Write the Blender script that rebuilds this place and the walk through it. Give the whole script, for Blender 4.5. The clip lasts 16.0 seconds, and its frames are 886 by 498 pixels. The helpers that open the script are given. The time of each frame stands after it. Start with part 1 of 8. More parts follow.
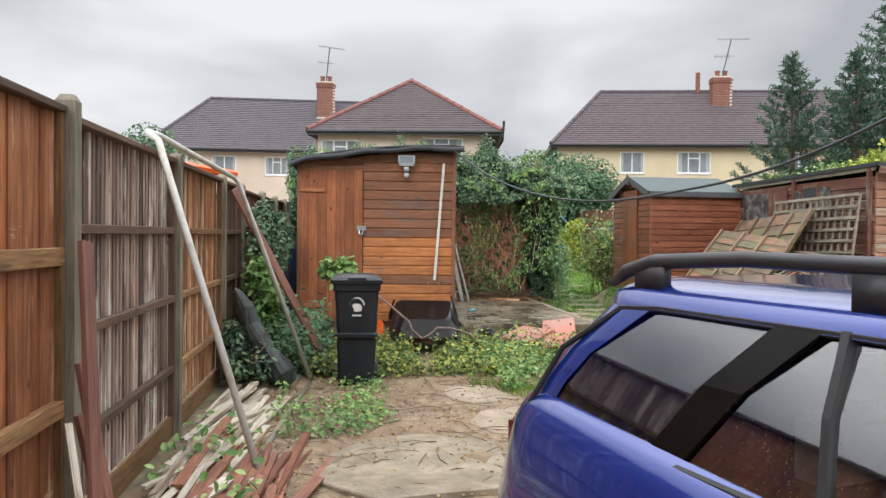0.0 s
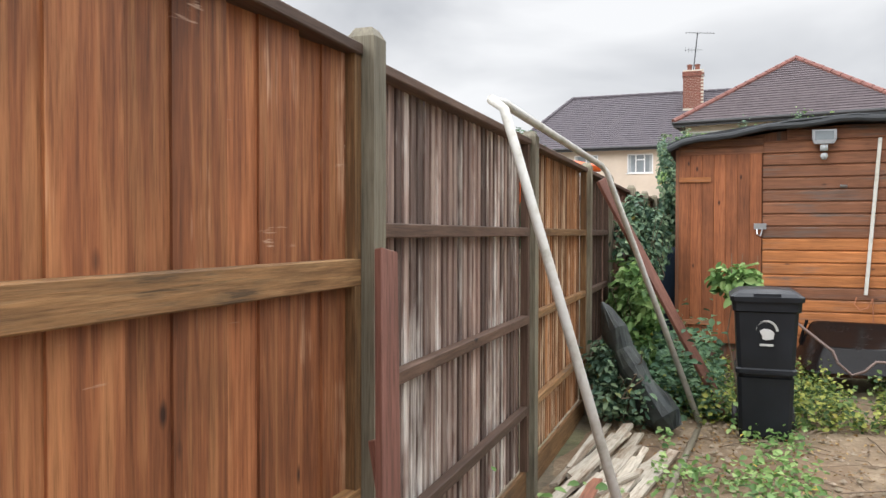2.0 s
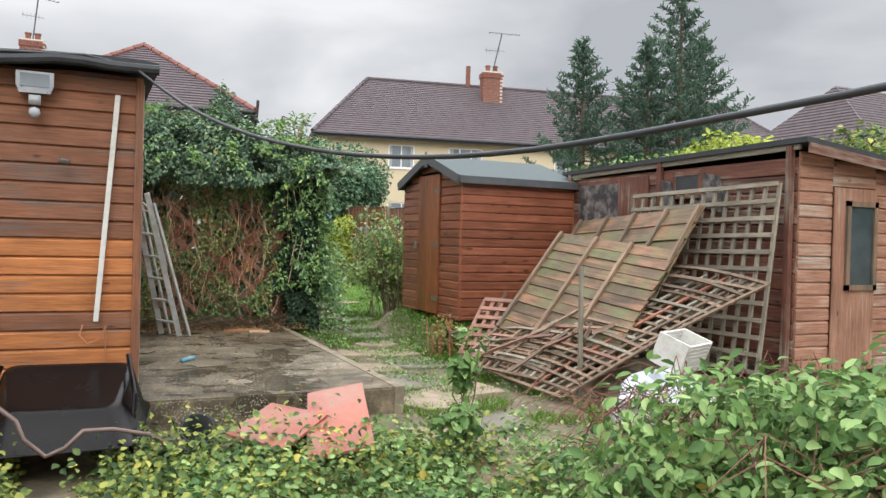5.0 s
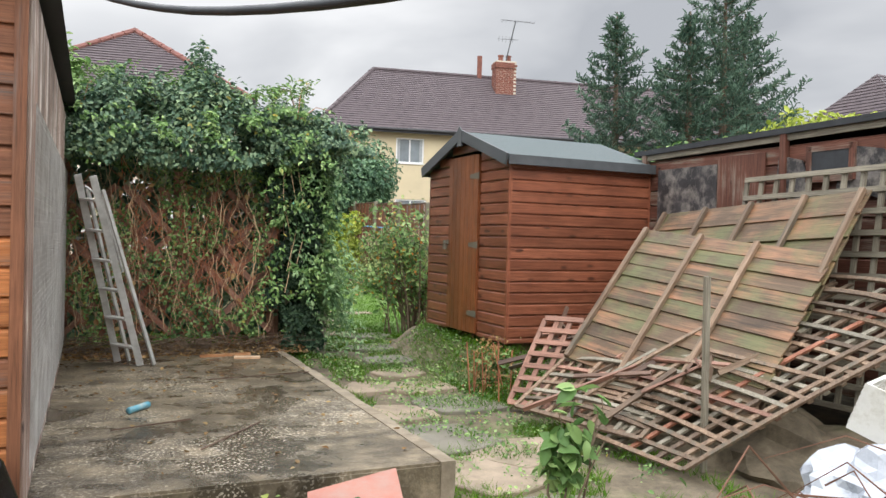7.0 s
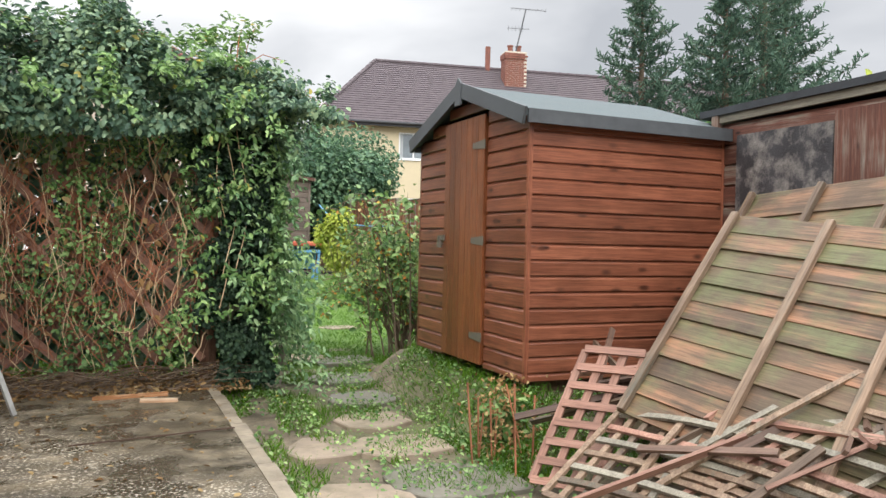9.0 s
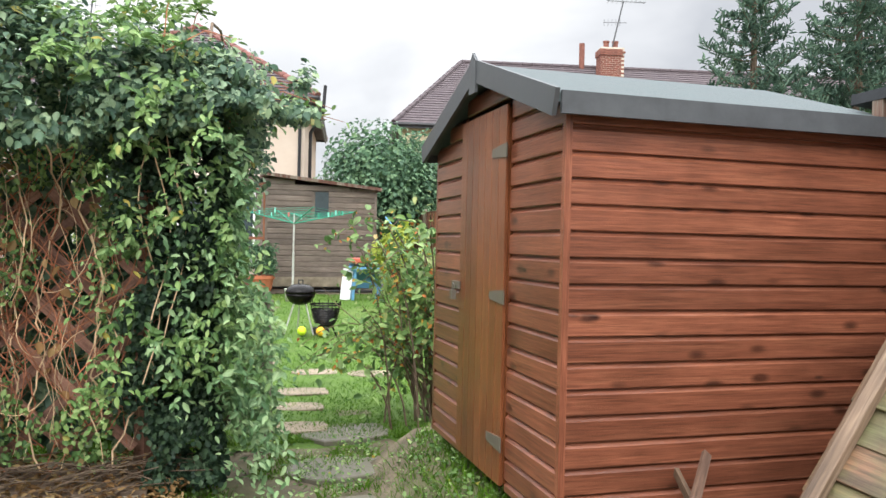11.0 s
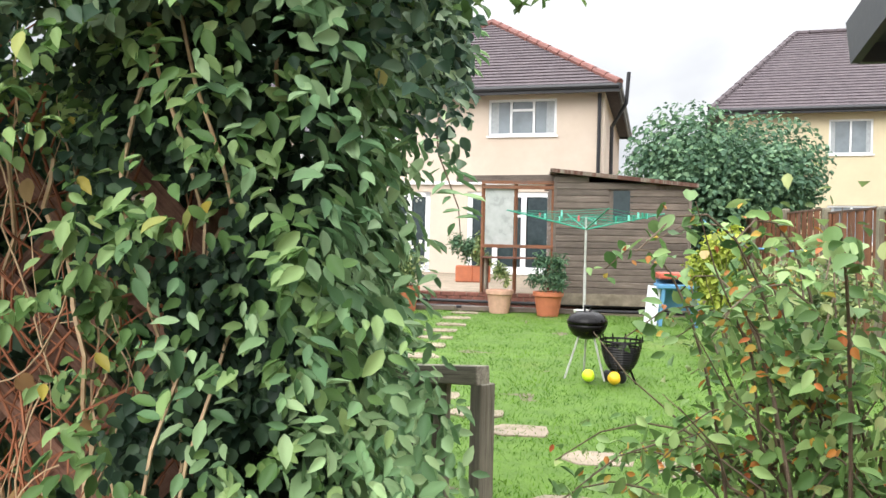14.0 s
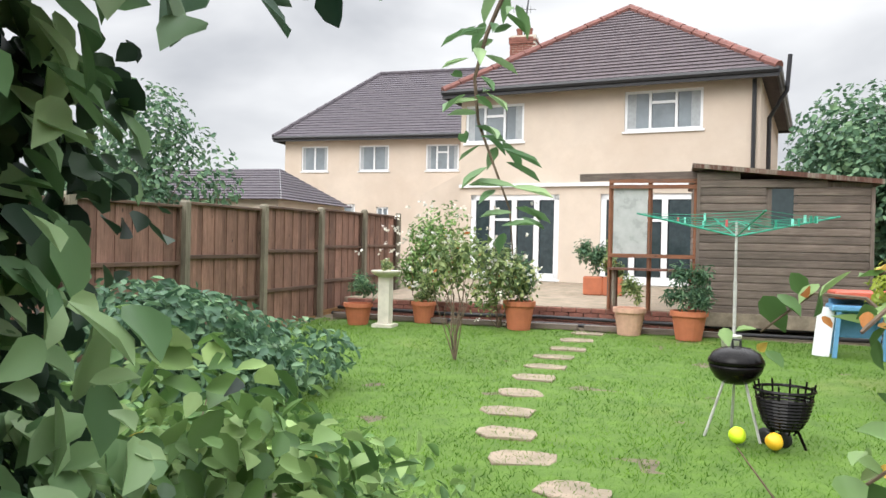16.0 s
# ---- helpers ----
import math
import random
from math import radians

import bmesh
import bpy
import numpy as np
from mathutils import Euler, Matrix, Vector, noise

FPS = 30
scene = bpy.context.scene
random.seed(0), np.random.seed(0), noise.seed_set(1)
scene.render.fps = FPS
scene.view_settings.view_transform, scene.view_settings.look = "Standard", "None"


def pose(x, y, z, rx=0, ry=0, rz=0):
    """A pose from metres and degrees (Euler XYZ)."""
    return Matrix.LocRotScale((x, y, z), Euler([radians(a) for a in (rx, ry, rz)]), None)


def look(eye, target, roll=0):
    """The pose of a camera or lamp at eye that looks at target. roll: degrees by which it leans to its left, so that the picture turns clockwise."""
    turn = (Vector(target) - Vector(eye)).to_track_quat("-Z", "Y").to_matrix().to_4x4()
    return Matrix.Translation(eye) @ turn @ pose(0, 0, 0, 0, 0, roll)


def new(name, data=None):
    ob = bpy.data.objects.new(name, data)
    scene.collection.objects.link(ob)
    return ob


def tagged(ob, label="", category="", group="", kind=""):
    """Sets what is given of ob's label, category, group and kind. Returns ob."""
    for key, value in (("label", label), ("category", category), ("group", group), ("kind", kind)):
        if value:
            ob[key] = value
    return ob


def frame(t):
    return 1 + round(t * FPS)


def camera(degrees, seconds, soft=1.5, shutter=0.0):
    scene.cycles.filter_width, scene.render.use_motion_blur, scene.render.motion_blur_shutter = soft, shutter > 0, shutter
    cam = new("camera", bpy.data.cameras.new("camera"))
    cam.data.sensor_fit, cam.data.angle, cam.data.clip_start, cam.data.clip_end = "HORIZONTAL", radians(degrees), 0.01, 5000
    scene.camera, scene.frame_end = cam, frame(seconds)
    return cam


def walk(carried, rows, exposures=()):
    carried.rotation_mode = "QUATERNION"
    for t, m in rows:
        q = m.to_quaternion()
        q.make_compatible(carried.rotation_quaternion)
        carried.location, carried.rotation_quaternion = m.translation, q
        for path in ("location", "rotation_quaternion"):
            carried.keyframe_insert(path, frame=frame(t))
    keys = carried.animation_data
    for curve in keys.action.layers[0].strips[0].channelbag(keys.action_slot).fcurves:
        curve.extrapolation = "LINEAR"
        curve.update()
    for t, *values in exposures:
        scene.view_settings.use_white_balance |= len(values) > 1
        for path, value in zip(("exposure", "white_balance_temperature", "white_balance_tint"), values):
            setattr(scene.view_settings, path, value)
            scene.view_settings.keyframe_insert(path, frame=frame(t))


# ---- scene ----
cam = camera(59.9, 16.0)
METRES, EYE, TILT, LEAN, TURN = 16.0, 1.55, 0.0, 0.0, -6.8
ROWS = [
    (0.0, 0.0, 0.0, 0.0, 0.01, -1.04, -0.66),
    (0.5, -0.0131, 0.015, -0.0009, 10.33, -1.14, -0.63),
    (1.0, -0.022, 0.0379, -0.0028, 17.84, -1.17, -0.18),
    (1.5, -0.0255, 0.0671, -0.0001, 24.03, -1.17, -0.03),
    (2.0, -0.0299, 0.0979, 0.0, 26.39, -1.15, -0.11),
    (2.5, -0.0229, 0.1285, -0.001, 24.28, -1.22, -0.3),
    (3.0, -0.0148, 0.1611, -0.0024, 18.14, -1.11, -0.64),
    (3.5, -0.007, 0.1924, -0.0009, 9.12, -1.06, -1.01),
    (4.0, 0.0073, 0.2242, -0.0016, -0.13, -0.99, -1.19),
    (4.5, 0.0199, 0.2576, -0.0008, -8.78, -0.9, -1.42),
    (5.0, 0.0326, 0.2822, 0.0016, -17.87, -0.75, -1.56),
    (7.5, 0.0579, 0.4549, -0.0011, -17.49, -0.79, -1.56),
    (8.0, 0.0684, 0.4863, -0.0037, -16.14, -0.69, -1.29),
    (8.5, 0.0862, 0.5214, -0.0054, -15.96, -0.62, -1.22),
    (9.0, 0.1017, 0.5493, -0.0039, -16.98, -0.55, -1.33),
    (11.5, 0.1691, 0.6815, 0.0138, -2.44, -0.48, -1.33),
    (12.0, 0.1669, 0.7089, 0.0135, 6.9, -0.63, -1.57),
    (12.5, 0.1655, 0.7368, 0.0147, 10.18, -0.61, -1.51),
    (13.0, 0.1684, 0.7713, 0.0161, 11.08, -0.58, -1.39),
    (13.5, 0.1682, 0.8055, 0.0153, 12.25, -0.55, -1.34),
    (14.0, 0.1742, 0.8345, 0.0168, 13.08, -0.47, -1.22),
    (14.5, 0.1804, 0.8667, 0.0179, 14.33, -0.44, -1.39),
    (15.0, 0.1769, 0.8927, 0.0176, 16.59, -0.38, -1.61),
    (15.5, 0.174, 0.9176, 0.0204, 18.39, -0.3, -1.53),
    (16.0, 0.1719, 0.9445, 0.0212, 23.67, -0.33, -1.26),
]
walk(cam, [(t, pose(0, 0, EYE, TILT, LEAN, TURN) @ pose(METRES * x, METRES * y, METRES * z, 90 + pitch, roll, yaw)) for t, x, y, z, yaw, pitch, roll in ROWS],
     exposures=((0.0, 0.05), (1.2, 0.1), (2.2, 0.22), (2.6, 0.32), (3.0, 0.22), (4.0, 0.1), (5.0, 0.1), (9.0, 0.32), (11.5, 0.58), (12.5, 0.65), (14.5, 0.5), (16.0, 0.3)))

# ---- world, sun, exposure ----
SKY_LIGHT = 1.0
world = bpy.data.worlds.new("overcast_sky")
scene.world = world
world.use_nodes = True
wn, wl = world.node_tree.nodes, world.node_tree.links
wn.clear()
w_out = wn.new("ShaderNodeOutputWorld")
w_bg = wn.new("ShaderNodeBackground")
w_sky = wn.new("ShaderNodeTexSky")
w_sky.sky_type, w_sky.sun_disc = "NISHITA", False
w_sky.sun_elevation, w_sky.sun_rotation = radians(48), radians(150)
w_scale = wn.new("ShaderNodeVectorMath")
w_scale.operation = "SCALE"
w_scale.inputs["Scale"].default_value = 0.06
w_coord = wn.new("ShaderNodeTexCoord")
w_map = wn.new("ShaderNodeMapping")
w_map.inputs["Scale"].default_value = (1.0, 1.0, 2.6)
w_noise = wn.new("ShaderNodeTexNoise")
w_noise.inputs["Scale"].default_value = 2.3
w_noise.inputs["Detail"].default_value = 5.0
w_noise.inputs["Roughness"].default_value = 0.45
w_noise.inputs["Distortion"].default_value = 0.35
w_ramp = wn.new("ShaderNodeValToRGB")
w_ramp.color_ramp.elements[0].position, w_ramp.color_ramp.elements[0].color = 0.34, (0.52, 0.54, 0.58, 1)
w_ramp.color_ramp.elements[1].position, w_ramp.color_ramp.elements[1].color = 0.62, (0.97, 0.98, 1.0, 1)
w_mix = wn.new("ShaderNodeMix")
w_mix.data_type = "RGBA"
w_mix.inputs[0].default_value = 0.93
wl.new(w_coord.outputs["Generated"], w_map.inputs["Vector"])
wl.new(w_map.outputs["Vector"], w_noise.inputs["Vector"])
wl.new(w_noise.outputs["Fac"], w_ramp.inputs["Fac"])
wl.new(w_sky.outputs["Color"], w_scale.inputs[0])
wl.new(w_scale.outputs["Vector"], w_mix.inputs[6])
wl.new(w_ramp.outputs["Color"], w_mix.inputs[7])
wl.new(w_mix.outputs[2], w_bg.inputs["Color"])
# an overcast sky is brighter overhead than at the horizon
w_sep = wn.new("ShaderNodeSeparateXYZ")
w_rise = wn.new("ShaderNodeMapRange")
w_rise.inputs["From Min"].default_value, w_rise.inputs["From Max"].default_value = 0.30, 0.80
w_rise.inputs["To Min"].default_value, w_rise.inputs["To Max"].default_value = SKY_LIGHT * 0.92, SKY_LIGHT * 4.2
wl.new(w_coord.outputs["Generated"], w_sep.inputs[0])
wl.new(w_sep.outputs["Z"], w_rise.inputs["Value"])
wl.new(w_rise.outputs["Result"], w_bg.inputs["Strength"])
wl.new(w_bg.outputs["Background"], w_out.inputs["Surface"])

sun_data = bpy.data.lights.new("sun", "SUN")
sun_data.energy, sun_data.angle, sun_data.color = 1.5, radians(40), (1.0, 0.98, 0.95)
sun = new("sun", sun_data)
sun.matrix_world = look((-14, -24, 30), (2, 10, 0))


# ---- materials ----
def material(name, rough=0.7, metal=0.0, spec=0.4):
    m = bpy.data.materials.new(name)
    m.use_nodes = True
    b = m.node_tree.nodes["Principled BSDF"]
    b.inputs["Roughness"].default_value = rough
    b.inputs["Metallic"].default_value = metal
    b.inputs["Specular IOR Level"].default_value = spec
    return m, m.node_tree.nodes, m.node_tree.links, b


def rgba(c):
    return (*c, 1.0)


def ramp(nodes, links, fac, stops):
    r = nodes.new("ShaderNodeValToRGB")
    els = r.color_ramp.elements
    while len(els) < len(stops):
        els.new(0.5)
    for e, (p, c) in zip(els, stops):
        e.position, e.color = p, rgba(c)
    links.new(fac, r.inputs["Fac"])
    return r.outputs["Color"]


def tex(nodes, links, vec, scale, detail=4.0, rough=0.55, kind="ShaderNodeTexNoise"):
    n = nodes.new(kind)
    n.inputs["Scale"].default_value = scale
    if kind == "ShaderNodeTexNoise":
        n.inputs["Detail"].default_value, n.inputs["Roughness"].default_value = detail, rough
    links.new(vec, n.inputs["Vector"])
    return n


def mixc(nodes, links, fac, a, b, blend="MIX"):
    m = nodes.new("ShaderNodeMix")
    m.data_type, m.blend_type = "RGBA", blend
    for sock, v in ((m.inputs[0], fac), (m.inputs[6], a), (m.inputs[7], b)):
        if isinstance(v, (int, float)):
            sock.default_value = v
        elif isinstance(v, tuple):
            sock.default_value = rgba(v)
        else:
            links.new(v, sock)
    return m.outputs[2]


def bumped(nodes, links, b, height, strength, dist=0.01):
    n = nodes.new("ShaderNodeBump")
    n.inputs["Strength"].default_value, n.inputs["Distance"].default_value = strength, dist
    links.new(height, n.inputs["Height"])
    links.new(n.outputs["Normal"], b.inputs["Normal"])


def space(nodes, links, stretch=(1, 1, 1), shift=True, coord="Object"):
    """Object coordinates, stretched, and shifted by a random amount for each object."""
    c, m = nodes.new("ShaderNodeTexCoord"), nodes.new("ShaderNodeMapping")
    m.inputs["Scale"].default_value = stretch
    links.new(c.outputs[coord], m.inputs["Vector"])
    if shift:
        o, k = nodes.new("ShaderNodeObjectInfo"), nodes.new("ShaderNodeVectorMath")
        k.operation = "MULTIPLY"
        k.inputs[1].default_value = (37.0, 53.0, 71.0)
        links.new(o.outputs["Random"], k.inputs[0])
        links.new(k.outputs["Vector"], m.inputs["Location"])
        return m.outputs["Vector"], o.outputs["Random"]
    return m.outputs["Vector"], None


def wood(name, dark, mid, light, grain=(22, 22, 1.3), weather=None, amount=0.5, rough=0.62, knots=True, vary=0.35, moss=None, scuff=None, contrast=1.0, big_knots=False, broad=False):
    """Wood with its grain along local Z (or as grain says): streaks, knots, a random tone for each piece, and weathered patches."""
    m, n, l, b = material(name, rough)
    v, rnd = space(n, l, grain)
    v2, _ = space(n, l, (1, 1, 1))
    g = tex(n, l, v, 1.6, 6, 0.65)
    if broad:
        g.inputs["Distortion"].default_value = 1.1
        g.inputs["Roughness"].default_value = 0.5
    col = ramp(n, l, g.outputs["Fac"], ((0.5 - 0.22 / contrast, dark), (0.5, mid), (0.5 + 0.24 / contrast, light)))
    blot = tex(n, l, v2, 2.2, 3, 0.6)
    col = mixc(n, l, 0.55, col, ramp(n, l, blot.outputs["Fac"], ((0.3, tuple(c * 0.55 for c in mid)), (0.7, tuple(min(1, c * 1.35) for c in mid)))), "MIX")
    tone = ramp(n, l, rnd, ((0.0, (1 - vary,) * 3), (1.0, (1 + vary * 0.6,) * 3)))
    col = mixc(n, l, 1.0, col, tone, "MULTIPLY")
    if weather:
        w = tex(n, l, v, 0.8, 5, 0.75)
        w2 = tex(n, l, v2, 1.1, 4, 0.6)
        ma = n.new("ShaderNodeMath")
        ma.operation = "MULTIPLY"
        l.new(w.outputs["Fac"], ma.inputs[0])
        l.new(w2.outputs["Fac"], ma.inputs[1])
        cut = ramp(n, l, ma.outputs[0], ((0.34 - 0.16 * amount, (0, 0, 0)), (0.42 - 0.12 * amount, (1, 1, 1))))
        col = mixc(n, l, cut, col, weather)
    if moss:
        w3 = tex(n, l, v2, 1.7, 5, 0.7)
        cut = ramp(n, l, w3.outputs["Fac"], ((0.45, (0, 0, 0)), (0.62, (0.8, 0.8, 0.8))))
        col = mixc(n, l, cut, col, moss)
    if knots:
        vk, _ = space(n, l, (7.5, 7.5, 3.0))
        k = tex(n, l, vk, 1.0, kind="ShaderNodeTexVoronoi")
        cut = ramp(n, l, k.outputs["Distance"], ((0.04, (1, 1, 1)), (0.11, (0, 0, 0))))
        col = mixc(n, l, cut, col, tuple(c * 0.35 for c in dark))
    if big_knots:
        vb, _ = space(n, l, (9.0, 9.0, 4.0))
        kb = tex(n, l, vb, 1.0, kind="ShaderNodeTexVoronoi")
        col = mixc(n, l, ramp(n, l, kb.outputs["Distance"], ((0.10, (0.8, 0.8, 0.8)), (0.24, (0, 0, 0)))), col, tuple(c * 0.5 for c in dark))
    vf, _ = space(n, l, (130, 130, 5))
    fine = tex(n, l, vf, 1.0, 4, 0.7)
    col = mixc(n, l, 1.0, col, ramp(n, l, fine.outputs["Fac"], ((0.32, (0.62, 0.6, 0.58)), (0.5, (1, 1, 1)), (0.7, (1.28, 1.3, 1.32)))), "MULTIPLY")
    if scuff:
        vs, _ = space(n, l, (2.2, 2.2, 26))
        s1, s2 = tex(n, l, vs, 1.0, 5, 0.75), tex(n, l, v2, 3.1, 3, 0.6)
        ms = n.new("ShaderNodeMath")
        ms.operation = "MULTIPLY"
        l.new(s1.outputs["Fac"], ms.inputs[0])
        l.new(s2.outputs["Fac"], ms.inputs[1])
        col = mixc(n, l, ramp(n, l, ms.outputs[0], ((0.375, (0, 0, 0)), (0.415, (0.7, 0.7, 0.7)))), col, scuff)
    l.new(col, b.inputs["Base Color"])
    bumped(n, l, b, fine.outputs["Fac"], 0.5, 0.003)
    return m


def plain(name, c, rough=0.5, metal=0.0, vary=0.18, scale=6.0, bump=0.15, spec=0.4, dirt=None, dirt_scale=1.5):
    m, n, l, b = material(name, rough, metal, spec)
    v, rnd = space(n, l)
    a = tex(n, l, v, scale, 6, 0.65)
    col = ramp(n, l, a.outputs["Fac"], ((0.3, tuple(x * (1 - vary) for x in c)), (0.7, tuple(min(1, x * (1 + vary)) for x in c))))
    if dirt:
        d = tex(n, l, v, dirt_scale, 6, 0.7)
        col = mixc(n, l, ramp(n, l, d.outputs["Fac"], ((0.45, (0, 0, 0)), (0.68, (0.85, 0.85, 0.85)))), col, dirt)
    l.new(col, b.inputs["Base Color"])
    rr = ramp(n, l, a.outputs["Fac"], ((0.3, (max(0, rough - 0.1),) * 3), (0.7, (min(1, rough + 0.12),) * 3)))
    l.new(rr, b.inputs["Roughness"])
    fine = tex(n, l, v, scale * 9, 4, 0.6)
    bumped(n, l, b, fine.outputs["Fac"], bump, 0.004)
    return m


def leafy(name, dark, mid, light, rough=0.42, odd=None):
    """Leaves: a tone for each leaf, two-sided, letting some light through."""
    m, n, l, b = material(name, rough + 0.06, 0, 0.24)
    gi = n.new("ShaderNodeNewGeometry")
    stops = [(0.0, dark), (0.5, mid), (0.93, light)]
    if odd:
        stops += [(0.988, light), (0.993, odd)]
    col = ramp(n, l, gi.outputs["Random Per Island"], stops)
    v, _ = space(n, l, shift=False)
    big = tex(n, l, v, 1.4, 3, 0.6)
    col = mixc(n, l, 1.0, col, ramp(n, l, big.outputs["Fac"], ((0.3, (0.65, 0.7, 0.7)), (0.7, (1.25, 1.2, 1.1)))), "MULTIPLY")
    l.new(col, b.inputs["Base Color"])
    t = n.new("ShaderNodeBsdfTranslucent")
    l.new(col, t.inputs["Color"])
    mx = n.new("ShaderNodeMixShader")
    mx.inputs[0].default_value = 0.28
    l.new(b.outputs[0], mx.inputs[1])
    l.new(t.outputs[0], mx.inputs[2])
    l.new(mx.outputs[0], n["Material Output"].inputs["Surface"])
    return m


def glass(name, tint=(0.75, 0.8, 0.8), rough=0.02):
    m, n, l, b = material(name, rough)
    b.inputs["Base Color"].default_value = rgba(tint)
    b.inputs["Transmission Weight"].default_value = 1.0
    b.inputs["IOR"].default_value = 1.45
    return m


def ground_material(name, kind):
    m, n, l, b = material(name, 0.85)
    v, _ = space(n, l, shift=False)
    big, fine, grit = tex(n, l, v, 0.55, 5, 0.6), tex(n, l, v, 5.0, 8, 0.7), tex(n, l, v, 38.0, 5, 0.7)
    if kind == "lawn":
        col = ramp(n, l, fine.outputs["Fac"], ((0.3, (0.05, 0.10, 0.012)), (0.6, (0.088, 0.165, 0.018)), (0.8, (0.13, 0.22, 0.028))))
        col = mixc(n, l, ramp(n, l, big.outputs["Fac"], ((0.6, (0, 0, 0)), (0.75, (0.5, 0.5, 0.5)))), col, (0.22, 0.24, 0.07))
    elif kind == "yard":
        col = ramp(n, l, fine.outputs["Fac"], ((0.25, (0.065, 0.045, 0.028)), (0.5, (0.205, 0.150, 0.094)), (0.75, (0.38, 0.305, 0.21))))
        col = mixc(n, l, ramp(n, l, big.outputs["Fac"], ((0.42, (0, 0, 0)), (0.6, (0.8, 0.8, 0.8)))), col, (0.17, 0.105, 0.06))
        col = mixc(n, l, ramp(n, l, grit.outputs["Fac"], ((0.35, (0.6, 0.6, 0.6)), (0.5, (0, 0, 0)))), col, (0.10, 0.07, 0.045))
    elif kind == "slab":
        col = ramp(n, l, fine.outputs["Fac"], ((0.25, (0.045, 0.034, 0.021)), (0.5, (0.112, 0.092, 0.062)), (0.75, (0.30, 0.25, 0.18))))
        patchy_ = tex(n, l, v, 1.5, 5, 0.65)
        wet = ramp(n, l, patchy_.outputs["Fac"], ((0.40, (1, 1, 1)), (0.52, (0, 0, 0))))
        col = mixc(n, l, wet, col, (0.05, 0.042, 0.03))
        speck = tex(n, l, v, 60.0, 2, 0.5)
        spread = tex(n, l, v, 1.1, 4, 0.7)
        stones = mixc(n, l, 1.0, ramp(n, l, speck.outputs["Fac"], ((0.56, (0, 0, 0)), (0.64, (1, 1, 1)))), ramp(n, l, spread.outputs["Fac"], ((0.44, (0.08, 0.08, 0.08)), (0.60, (1, 1, 1)))), "MULTIPLY")
        col = mixc(n, l, stones, col, (0.55, 0.51, 0.44))
        streak_v, _ = space(n, l, (0.8, 5.0, 1.0), shift=False)
        streak = tex(n, l, streak_v, 1.0, 5, 0.7)
        col = mixc(n, l, 1.0, col, ramp(n, l, streak.outputs["Fac"], ((0.35, (0.55, 0.53, 0.5)), (0.65, (1.35, 1.3, 1.2)))), "MULTIPLY")
        l.new(ramp(n, l, wet, ((0.2, (0.50,) * 3), (0.9, (0.12,) * 3))), b.inputs["Roughness"])
    else:
        col = ramp(n, l, fine.outputs["Fac"], ((0.3, (0.055, 0.045, 0.03)), (0.55, (0.15, 0.12, 0.08)), (0.78, (0.28, 0.23, 0.16))))
        col = mixc(n, l, ramp(n, l, big.outputs["Fac"], ((0.5, (0, 0, 0)), (0.66, (0.6, 0.6, 0.6)))), col, (0.10, 0.14, 0.035))
    l.new(col, b.inputs["Base Color"])
    bumped(n, l, b, grit.outputs["Fac"], 0.6, 0.012)
    return m


def tiles_material(name, a, b_, c):
    m, n, l, b = material(name, 0.8)
    v, _ = space(n, l, shift=False)
    br = n.new("ShaderNodeTexBrick")
    br.inputs["Scale"].default_value = 1.0
    br.inputs["Brick Width"].default_value, br.inputs["Row Height"].default_value = 0.2, 50.0
    br.inputs["Mortar Size"].default_value = 0.006
    f = tex(n, l, v, 3.0, 6, 0.7)
    g = tex(n, l, v, 22.0, 3, 0.6)
    col = ramp(n, l, f.outputs["Fac"], ((0.3, a), (0.5, b_), (0.72, c)))
    col = mixc(n, l, 0.5, col, ramp(n, l, g.outputs["Fac"], ((0.35, tuple(x * 0.6 for x in b_)), (0.65, tuple(x * 1.35 for x in b_)))))
    l.new(col, b.inputs["Base Color"])
    bumped(n, l, b, g.outputs["Fac"], 0.5, 0.02)
    return m


